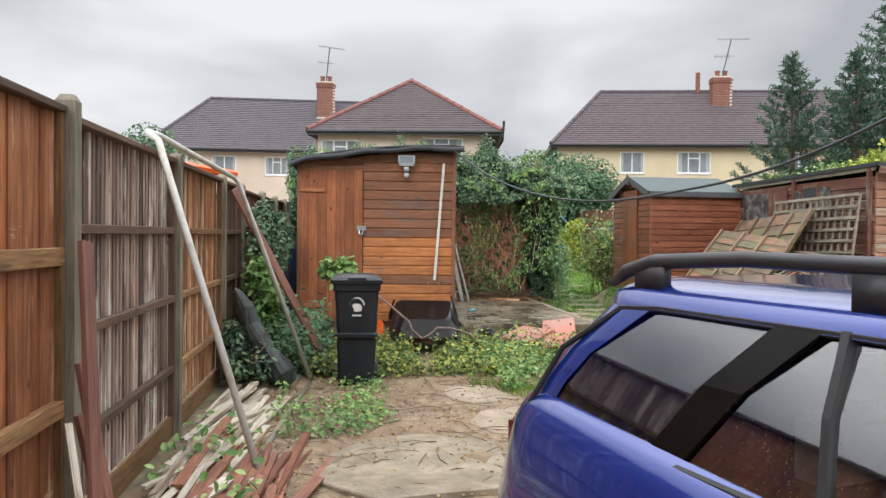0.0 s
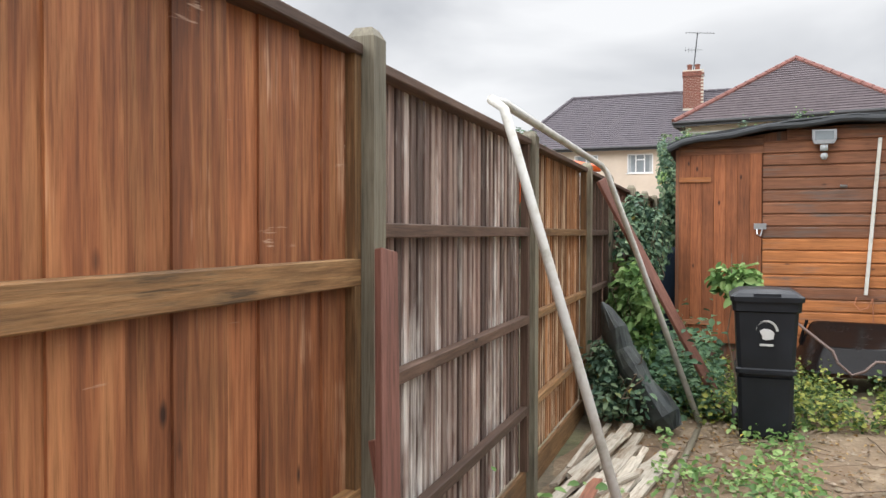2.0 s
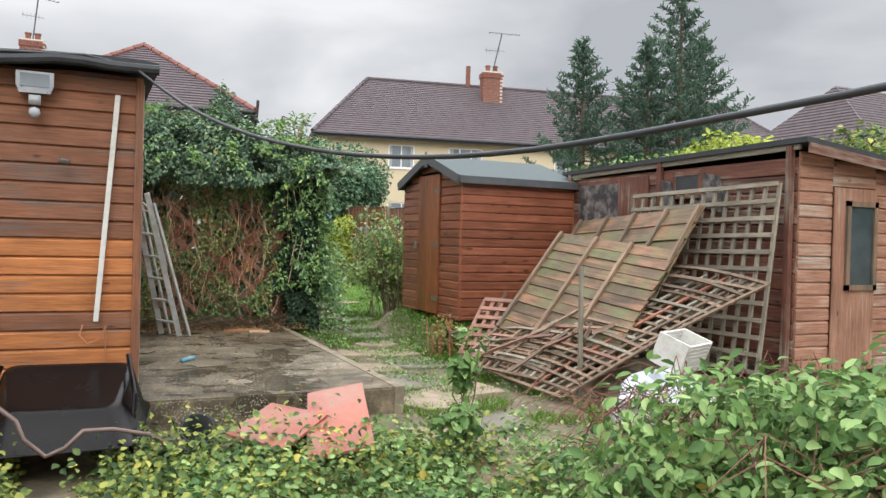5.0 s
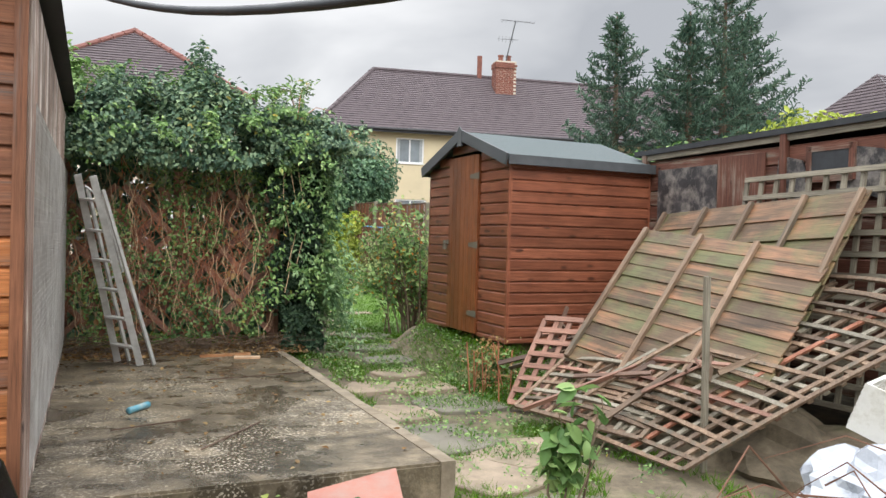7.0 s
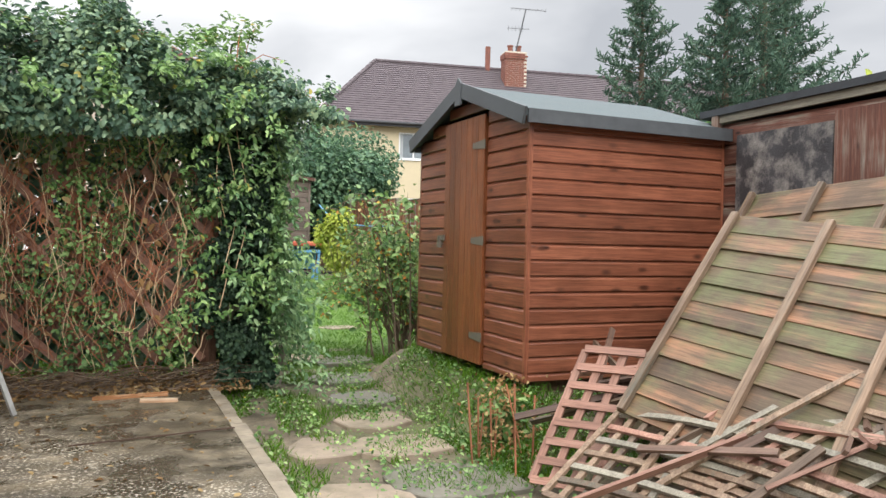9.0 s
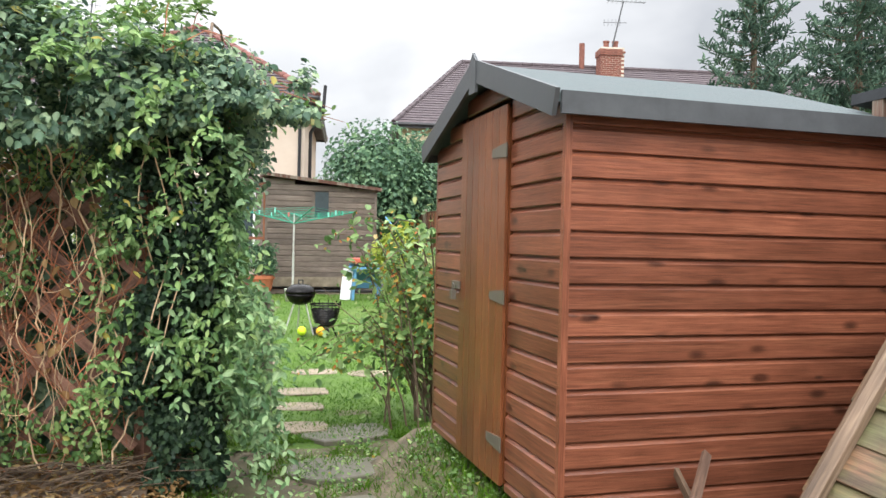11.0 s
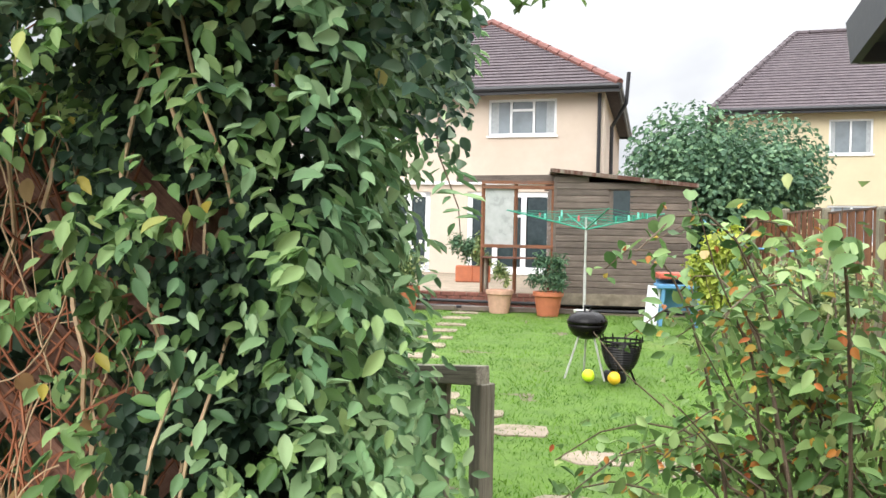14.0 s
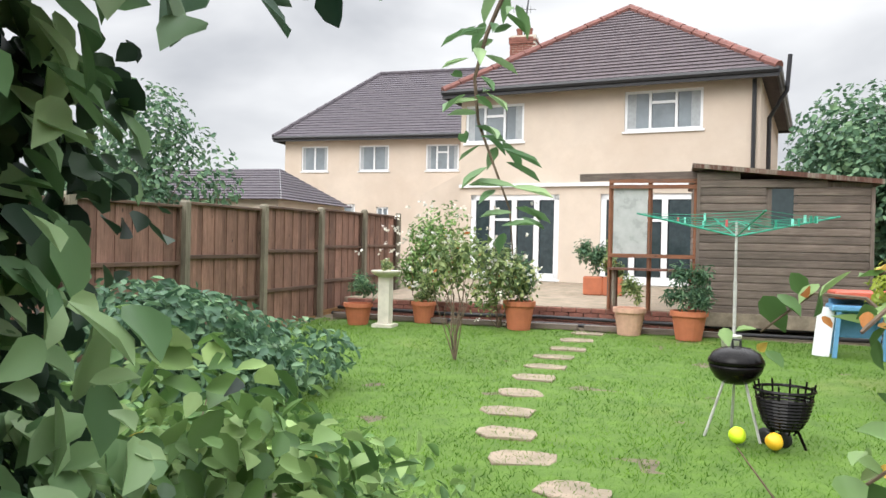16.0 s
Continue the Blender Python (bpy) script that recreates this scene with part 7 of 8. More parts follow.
for i, (x, y, w, d, mat) in enumerate(((4.62, 15.1, 0.5, 0.35, "stone_grey"), (4.55, 14.35, 0.45, 0.35, "stone_grey"), (4.42, 13.72, 0.42, 0.4, "stone"), (4.4, 13.12, 0.5, 0.4, "stone"), (4.45, 12.4, 0.62, 0.5, "stone_grey"), (3.88, 12.25, 0.45, 0.45, "stone"), (3.95, 13.2, 0.4, 0.4, "stone"), (3.9, 11.5, 0.55, 0.6, "stone_grey"), (4.3, 11.0, 0.6, 0.5, "stone"), (3.85, 10.7, 0.55, 0.55, "stone"), (3.9, 9.9, 0.6, 0.55, "stone_grey"), (3.4, 9.5, 0.5, 0.5, "stone"), (3.9, 9.1, 0.6, 0.5, "stone"), (4.8, 15.9, 0.55, 0.4, "stone_grey"))):
    flag(x, y, w * 1.25, d * 1.3, mat, 40 + i, "paving of the side path", rot=0.2 * math.sin(i))


# ---- on and round the orange shed ----
def floodlight():
    x, y, z = 0.71, 10.13, 2.50
    t = thing("floodlight", (x, y, z), "old grey halogen floodlight with a sensor on the shed front", "outdoor light")
    bm = bmesh.new()
    add_prism(bm, [(-0.09, 0.0), (0.09, 0.0), (0.11, 0.05), (0.11, 0.14), (-0.11, 0.14), (-0.11, 0.05)], 0, 0.05, Matrix.Translation((x, y, z - 0.05)) @ Matrix.Rotation(math.pi / 2, 4, "X"))
    part("housing", bm, "steel", t)
    boxpart("lens", (x - 0.085, x + 0.085, y - 0.057, y - 0.051, z - 0.01, z + 0.075), "pane", t)
    bm = bmesh.new()
    add_box(bm, x - 0.035, x + 0.035, y - 0.04, y, z - 0.12, z - 0.06)
    add_lathe(bm, [(0.01, 0.02), (0.03, 0.01), (0.035, -0.02), (0.02, -0.045), (0.005, -0.05)], 12, (x, y - 0.03, z - 0.16))
    part("sensor", bm, "curtain", t, "small grey motion sensor", True)


floodlight()
t = thing("white_tube", (1.12, 10.12, 0.96), "white plastic tube fixed slanting on the shed wall", "pipe")
plank("tube", (1.10, 10.14, 0.95), (1.21, 10.14, 2.50), 0.034, 0.02, "white_pole", t, side=(1, 0, 0), bevel=0.004)
t = thing("hook_and_wire", (0.9, 10.13, 2.0), "small rusty hook with a hanging wire on the cladding", "hook")
bm = bmesh.new()
add_tube(bm, [(0.86, 10.12, 2.03), (0.92, 10.1, 2.02)], 0.016, 6)
part("hook", bm, "steel", t)
bm = bmesh.new()
add_tube(bm, [(1.02, 10.14, 0.93), (1.0, 10.13, 0.86), (1.05, 10.13, 0.8), (1.12, 10.13, 0.83), (1.16, 10.13, 0.92), (1.17, 10.13, 0.6)], 0.006, 5)
part("wire", bm, "twig_red", t)
t = thing("vent_block", (0.3, 10.15, 0.7), "small pale plastic socket box low on the shed", "socket")
boxpart("socket_box", (0.24, 0.34, 10.1, 10.15, 0.68, 0.76), "upvc", t, bevel=0.008)


def barrow():
    t = thing("wheelbarrow", (0.9, 9.6, 0.1), "upturned black plastic wheelbarrow tray, wet, against the shed", "wheelbarrow")
    base = [Vector(p) for p in ((0.58, 9.98, 0.70), (1.34, 9.98, 0.69), (1.22, 9.45, 0.50), (0.66, 9.45, 0.51))]
    rim = [Vector(p) for p in ((0.45, 10.08, 0.40), (1.44, 10.08, 0.40), (1.32, 9.3, 0.30), (0.52, 9.3, 0.30))]

    def quad_ring(f, grow=0.0):
        c = [a.lerp(b, f) for a, b in zip(base, rim)]
        mid = sum(c, Vector()) / 4
        c = [mid + (p - mid) * (1 + grow) for p in c]
        ring = []
        for k in range(4):
            p, q, r_ = c[k - 1], c[k], c[(k + 1) % 4]
            for s_ in range(5):
                u = s_ / 4
                a, b = q.lerp(p, 0.16), q.lerp(r_, 0.16)
                ring.append(a * (1 - u) ** 2 + q * 2 * u * (1 - u) + b * u ** 2)
        return ring
    bm = bmesh.new()
    rs = section_loft(bm, [quad_ring(0, -0.1), quad_ring(0.0), quad_ring(0.07, 0.02), quad_ring(0.93, 0.0), quad_ring(0.96, 0.06), quad_ring(1.0, 0.06)])
    bm.faces.new(rs[0])
    part("tray", bm, "black_metal", t, "glossy wet black tray", smooth=True)
    bm = bmesh.new()
    add_tube(bm, [(1.3, 9.45, 0.1), (1.33, 9.6, 0.55), (1.3, 9.9, 0.75)], 0.016, 8)
    part("frame", bm, "black_metal", t, "dark tubular frame")
    bm = bmesh.new()
    add_tube(bm, [(0.55, 9.9, 0.1), (0.5, 9.95, 0.5), (0.56, 9.98, 0.7)], 0.016, 8)
    part("frame", bm, "black_metal", t, "dark tubular frame")
    bm = bmesh.new()
    add_lathe(bm, [(0.06, -0.03), (0.13, -0.03), (0.15, 0.0), (0.13, 0.03), (0.06, 0.03)], 20)
    part("wheel", bm, "black_plastic", t, smooth=True, m=Matrix.Translation((0.6, 9.95, 0.2)) @ Matrix.Rotation(math.pi / 2, 4, "Y"))


barrow()
pole_thing("garden_hose", [(0.25, 9.98, 0.82), (0.44, 9.5, 0.71), (0.6, 9.3, 0.58), (0.70, 9.26, 0.50), (0.74, 9.24, 0.40), (0.85, 9.22, 0.30), (0.95, 9.22, 0.34), (1.04, 9.22, 0.43), (1.2, 9.25, 0.42), (1.4, 9.3, 0.36), (1.6, 9.4, 0.2)], 0.013, "hose", "brown-grey garden hose draped over the wheelbarrow", "hose")
for k, (x, y, r, h) in enumerate(((1.72, 9.75, 0.11, 0.16), (1.55, 9.55, 0.12, 0.14), (1.85, 9.35, 0.09, 0.12), (2.1, 9.25, 0.05, 0.2))):
    g = ground_z(x, y)
    t = thing("plant_pot", (x, y, g), "empty black plastic plant pot lying in brambles", "plant pot", "black pots in the brambles")
    bm = bmesh.new()
    add_lathe(bm, [(r * 0.7, 0), (r, h), (r * 1.08, h), (r * 1.08, h + 0.02), (r * 0.92, h + 0.02), (r * 0.6, 0.03)], 16)
    part("pot", bm, "black_plastic", t, smooth=True, m=Matrix.Translation((x, y, g + 0.08)) @ Matrix.Rotation(0.9 + k, 4, "X") @ Matrix.Rotation(k * 1.3, 4, "Z"))
t = thing("orange_tool", (0.35, 9.3, 0.1), "small orange plastic garden tool in the brambles", "tool")
bm = bmesh.new()
add_prism(bm, [(-0.035, 0), (0.035, 0), (0.045, 0.12), (0.02, 0.17), (-0.02, 0.17), (-0.03, 0.12)], 0, 0.04, Matrix.Translation((0.35, 9.3, 0.35)) @ Matrix.Rotation(math.pi / 2, 4, "X"))
M["orange_plastic"] = plain("orange plastic", (0.8, 0.13, 0.02), 0.4)
part("handle", bm, "orange_plastic", t)
M["red_board"] = plain("faded red painted board", (0.33, 0.105, 0.07), 0.5, vary=0.25, scale=3, dirt=(0.30, 0.20, 0.16), dirt_scale=2.2)
for a, b, c, d_ in (((1.88, 9.50, 0.26), (2.25, 9.88, 0.36), (2.54, 9.45, 0.35), (2.17, 9.1, 0.24)), ((2.50, 9.84, 0.42), (2.94, 9.92, 0.46), (2.72, 9.0, 0.24), (2.28, 8.98, 0.20))):
    t = thing("red_board", a, "faded red painted board lying on the brambles", "board", "red boards")
    bm = bmesh.new()
    v = [bm.verts.new(p) for p in (a, b, c, d_)]
    r = bmesh.ops.extrude_face_region(bm, geom=[bm.faces.new(v)])
    for e in r["geom"]:
        if isinstance(e, bmesh.types.BMVert):
            e.co.z += 0.018
    part("board", bm, "red_board", t)

# cable from the shed roof across the garden
pts = []
prof_s, prof_z = (0, 0.3, 0.67, 1.45, 2.22, 2.84, 3.4, 3.81, 4.44, 4.97, 5.62, 6.16, 7.0, 8.0), (2.64, 2.50, 2.35, 2.12, 1.97, 1.90, 1.875, 1.885, 1.93, 1.97, 2.09, 2.25, 2.55, 3.0)
for i in range(41):
    s_ = 8.0 * i / 40
    z = sum(float(np.interp(min(8.0, max(0.0, s_ + d_)), prof_s, prof_z)) for d_ in (-0.3, -0.15, 0.0, 0.15, 0.3)) / 5
    pts.append(Vector((1.4 + 0.2756 * s_, 10.1 - 0.9613 * s_, z)))
A = pts[0]
t = thing("overhead_cable", tuple(A), "thick black cable sagging from the shed roof across the yard", "cable")
bm = bmesh.new()
add_tube(bm, [(-0.2, 10.03, 2.58), (0.4, 10.02, 2.68), (1.0, 10.02, 2.72), (1.3, 10.04, 2.68)] + pts[1:], 0.0105, 8)
part("sheath", bm, "cable", t, smooth=True)
# its far support stands out of the walk's view
post = thing("cable_post", (3.63, 2.33, 0.0), "grey timber post that carries the cable end", "post")
plank("shaft", (3.63, 2.33, 0.0), (3.63, 2.33, 3.05), 0.09, 0.09, "post", post)


def ladder():
    t = thing("folded_stepladder", (1.9, 14.1, 0.33), "old folded aluminium stepladder leaning beside the shed", "stepladder")
    top, dx = Vector((1.52, 13.5, 2.0)), 0.0
    f0, f1 = Vector((1.86, 14.25, 0.34)), Vector((2.04, 13.98, 0.34))
    t0, t1 = Vector((1.50, 13.85, 2.02)), Vector((1.62, 13.6, 2.0))
    plank("stile", f0, t0, 0.06, 0.025, "alu", t, side=(1, 0, 0), bevel=0.003)
    plank("stile", f1, t1, 0.06, 0.025, "alu", t, side=(1, 0, 0), bevel=0.003)
    for i in range(6):
        f = 0.1 + i * 0.155
        plank("tread", f0.lerp(t0, f), f1.lerp(t1, f), 0.08, 0.02, "alu", t, side=(1, 0.3, 0.0), bevel=0.003)
    b0, b1 = f0 + Vector((0.10, 0.02, 0)), f1 + Vector((0.12, 0.02, 0))
    plank("back_leg", b0, t0 + Vector((0.08, 0, -0.12)), 0.03, 0.02, "alu", t)
    plank("back_leg", b1, t1 + Vector((0.08, 0, -0.12)), 0.03, 0.02, "alu", t)
    bm = bmesh.new()
    add_tube(bm, [t0 + Vector((0.06, 0, -0.1)), t0 + Vector((0.2, 0, -0.2)), f0.lerp(t0, 0.5) + Vector((0.2, 0, 0)), f0.lerp(t0, 0.45) + Vector((0.05, 0, 0))], 0.012, 6)
    part("brace", bm, "alu", t)


ladder()
M["pale_blue"] = plain("faded blue card", (0.12, 0.36, 0.46), 0.4, dirt=(0.5, 0.5, 0.42), dirt_scale=9)
t = thing("cardboard_tube", (1.92, 12.14, 0.33), "pale blue cardboard tube lying on the concrete", "tube")
bm = bmesh.new()
add_tube(bm, [(1.87, 12.07, 0.353), (2.00, 12.24, 0.353)], 0.022, 14)
part("tube", bm, "pale_blue", t, smooth=True)
for i, (x, y, L, an) in enumerate(((2.6, 14.35, 0.5, 0.1), (2.9, 14.2, 0.25, -0.2), (2.2, 11.0, 0.7, 0.9), (1.75, 11.6, 0.5, 0.3), (2.5, 13.1, 0.9, 0.15), (1.7, 14.3, 0.35, 0.0))):
    t = thing("broken_stick", (x, y, 0.33), "broken pale stick lying on the concrete", "stick", "litter on the concrete")
    plank("stick", (x, y, 0.345), (x + L * math.cos(an), y + L * math.sin(an), 0.345), 0.03 if i < 2 else 0.008, 0.01 if i < 2 else 0.008, "fence_c" if i < 2 else "rail_dark", t)
r = np.random.default_rng(15)
lp = np.stack([r.uniform(1.45, 3.4, 420), r.uniform(10.5, 14.6, 420), np.full(420, 0.34)], axis=1)
lp = lp[(r.random(420) < (lp[:, 1] - 9.8) / 4.5)]
tagged(new("fallen_leaves", leaf_mesh("fallen_leaves", lp, r.normal(size=lp.shape) * 0.25 + np.array([0, 0, 1]), r.uniform(0.02, 0.05, len(lp)), "dead_leaf", 4)), "small dead leaves scattered on the concrete", kind="stuff")
n = 5200
lp = np.stack([r.uniform(-1.1, 3.2, n), r.uniform(3.0, 9.0, n), np.zeros(n)], axis=1)
lp[:, 2] = ground_zs(lp) + 0.035
tagged(new("yard_litter", leaf_mesh("yard_litter", lp, r.normal(size=lp.shape) * 0.3 + np.array([0, 0, 1]), r.uniform(0.010, 0.040, n), "dead_leaf", 5)), "dead leaves and bark scattered on the yard", kind="stuff")
bm = bmesh.new()
for i in range(420):
    x, y = r.uniform(-1.0, 3.4), r.uniform(3.2, 9.0)
    a, L = r.uniform(0, 6.28), r.uniform(0.08, 0.5)
    z = ground_z(x, y) + 0.03
    p = [(x, y, z), (x + math.cos(a) * L / 2 + r.normal() * 0.02, y + math.sin(a) * L / 2 + r.normal() * 0.02, z + 0.015), (x + math.cos(a) * L, y + math.sin(a) * L, z)]
    add_tube(bm, p, r.uniform(0.0015, 0.005), 3, False)
ob = part("twig_litter", bm, "bark", label="dry twigs scattered over the yard")
ob["kind"] = "stuff"
r2 = random.Random(5)
bm = bmesh.new()
for i in range(5200):
    x, y = r2.uniform(-1.1, 3.2), r2.uniform(2.2, 8.9)
    s = 0.005 + 0.026 * r2.random() ** 3
    z = ground_z(x, y) + 0.018
    vs = [bm.verts.new((x + s * math.cos(k * 1.57 + i) * r2.uniform(0.7, 1.2), y + s * math.sin(k * 1.57 + i), z)) for k in range(4)]
    tp = bm.verts.new((x, y, z + s * 0.6))
    for k in range(4):
        bm.faces.new((vs[k], vs[(k + 1) % 4], tp))
ob = part("gravel", bm, "stone", label="loose pale stones on the yard")
ob["kind"] = "stuff"

# rolled black sheet and netting by the fence
t = thing("rolled_membrane", (-1.05, 7.6, 0), "rolled dark plastic membrane leaning in the ivy by the fence", "sheet roll")
bm = bmesh.new()
add_tube(bm, [(-1.18, 8.02, 0.98), (-1.15, 8.0, 0.92), (-1.06, 7.94, 0.76), (-0.98, 7.88, 0.62), (-0.90, 7.83, 0.49), (-0.82, 7.78, 0.37), (-0.74, 7.74, 0.25), (-0.66, 7.70, 0.14), (-0.60, 7.68, 0.06)], [0.02, 0.06, 0.085, 0.075, 0.10, 0.09, 0.13, 0.14, 0.07], 16)
for v in bm.verts:
    k = noise.noise(v.co * 7.0) * 0.055 + noise.noise(v.co * 19.0) * 0.02
    v.co += Vector((k, -k * 0.8, max(-0.02, k * 0.5)))
part("roll", bm, "membrane", t)

# compost heap, crate and polythene by the path
t = thing("white_crate", (5.3, 9.3, 0.3), "ribbed off-white plastic crate on the rubbish heap", "crate")
bm = bmesh.new()
m = Matrix.Translation((5.32, 9.2, 0.62)) @ Matrix.Rotation(0.4, 4, "Z") @ Matrix.Rotation(0.35, 4, "X")
add_box(bm, -0.2, 0.2, -0.13, 0.13, 0, 0.03, m)
for k in range(7):
    add_box(bm, -0.2, 0.2, -0.135, -0.115, 0.03 + k * 0.032, 0.05 + k * 0.032, m)
    add_box(bm, -0.2, 0.2, 0.115, 0.135, 0.03 + k * 0.032, 0.05 + k * 0.032, m)
for sx in (-1, 1):
    add_box(bm, sx * 0.2 - 0.012, sx * 0.2 + 0.012, -0.13, 0.13, 0, 0.25, m)
part("basket", bm, "white_pole", t)
M["polythene"] = plain("crumpled polythene", (0.40, 0.43, 0.48), 0.25, vary=0.25, scale=5, bump=0.6)
t = thing("polythene_sheet", (5.0, 9.1, 0.3), "crumpled grey-white polythene sheet on the rubbish heap", "plastic sheet")
bm = bmesh.new()
bmesh.ops.create_icosphere(bm, subdivisions=4, radius=1)
for v in bm.verts:
    k = noise.noise(v.co * 2.3) * 0.35 + abs(noise.noise(v.co * 6)) * 0.22
    v.co = Vector((5.1 + v.co.x * 0.36 * (1 + k), 9.05 + v.co.y * 0.3 * (1 + k), 0.32 + v.co.z * 0.26 * (1 + k)))
part("sheet", bm, "polythene", t)
for i in range(1):
    bm = bmesh.new()
    bmesh.ops.create_icosphere(bm, subdivisions=4, radius=1)
    for v in bm.verts:
        k = noise.noise(v.co * 2.0) * 0.3 + noise.noise(v.co * 9) * 0.08
        v.co = Vector((5.0 + v.co.x * 1.1 * (1 + k), 8.0 + v.co.y * 0.95 * (1 + k), 0.05 + v.co.z * 0.36 * (1 + k)))
    ob = part("compost_heap", bm, "rough", label="heap of dark soil and rotting garden waste")
    ob["kind"] = "stuff"
bm = bmesh.new()
bmesh.ops.create_icosphere(bm, subdivisions=4, radius=1)
for v in bm.verts:
    k = noise.noise(v.co * 2.2) * 0.3 + noise.noise(v.co * 8) * 0.09
    v.co = Vector((6.0 + v.co.x * 0.8 * (1 + k), 10.55 + v.co.y * 0.95 * (1 + k), 0.0 + v.co.z * 0.4 * (1 + k)))
part("soil_heap", bm, "rough", label="dark soil and rubble under the fallen trellis")["kind"] = "stuff"
bm = bmesh.new()
for i in range(700):
    c = Vector((r.uniform(3.9, 6.3), r.uniform(6.4, 8.8), r.uniform(0.2, 0.62)))
    a, L = r.uniform(0, 6.28), r.uniform(0.2, 0.7)
    add_tube(bm, [c, c + Vector((math.cos(a) * L / 2, math.sin(a) * L / 2, 0.12 + r.normal() * 0.06)), c + Vector((math.cos(a) * L, math.sin(a) * L, -0.05))], [0.006, 0.004, 0.002], 4, False)
ob = part("dry_brambles", bm, "bramble_stem", label="dry red-brown bramble stems heaped by the path")
ob["kind"] = "stuff"
for i, (x, y, h) in enumerate(((3.55, 9.35, 0.75), (4.95, 12.75, 0.3), (3.3, 9.0, 0.4))):
    bush("young_plant", (x, y, ground_z(x, y) + h * 0.75), (0.16, 0.16, h * 0.45), 130, 0.09, "bright_leaf", "young leafy green plant beside the path", "plant", 120 + i, lumps=4, stems=5, group="young plants")
t = thing("dock_seedhead", (4.85, 12.7, 0.16), "rusty red dock seedhead beside the brown shed", "plant")
bm = bmesh.new()
for i in range(9):
    a = Vector((4.85 + r.normal() * 0.08, 12.6 + r.normal() * 0.1, 0.16))
    add_tube(bm, [a, a + Vector((r.normal() * 0.06, r.normal() * 0.05, r.uniform(0.25, 0.6)))], 0.006, 4)
part("stalks", bm, "twig_red", t)["kind"] = "stuff"
dp = np.stack([4.85 + r.normal(size=350) * 0.1, 12.6 + r.normal(size=350) * 0.12, r.uniform(0.2, 0.7, 350)], axis=1)
ob = new("seeds", leaf_mesh("seeds", dp, r.normal(size=dp.shape), np.full(350, 0.03), "dead_leaf", 3))
under(ob, t)
ob["kind"] = "stuff"

# ---- patio and the far end of the garden ----
bm = bmesh.new()
add_box(bm, -1.1, 5.2, 27.25, 36.3, 0.4, 0.92)
ob = part("patio", bm, "stone", label="buff concrete patio raised on bricks")
ob["kind"] = "structure"
wallt = thing("patio_edge", (2.0, 27.2, 0.5), kind="structure", label="low brick edge of the patio")
for row in range(4):
    for k in range(27):
        x = -1.1 + k * 0.235 + (0.117 if row % 2 else 0)
        me_key = "brick"
        if me_key not in PLANKS:
            me = box_mesh("brick", -0.11, 0.11, -0.05, 0.05, 0, 0.066, 0.003)
            me.materials.append(M["brick"])
            PLANKS[me_key] = me
        ob = new("brick", PLANKS[me_key])
        under(ob, wallt, Matrix.Translation((x + 0.11, 27.18, 0.62 + row * 0.075)))
for yy, z in ((26.75, 0.66), (27.0, 0.74)):
    pole_thing("black_pipe", [(-1.1, yy, z + 0.02), (1.0, yy - 0.05, z), (2.6, yy + 0.02, z + 0.02), (4.8, yy, z), (8.0, yy + 0.03, z)], 0.03, "black_plastic", "black plastic pipe lying along the patio edge", "pipe")
for k in range(3):
    t = thing("sleeper", (1.0 + 2 * k, 26.6, 0.6), "weathered grey timber edging by the patio", "edging", "timber edging")
    plank("beam", (-1.0 + 2.1 * k, 26.62, 0.66), (1.0 + 2.1 * k, 26.6, 0.66), 0.08, 0.12, "grey_wood", t, bevel=0.005)


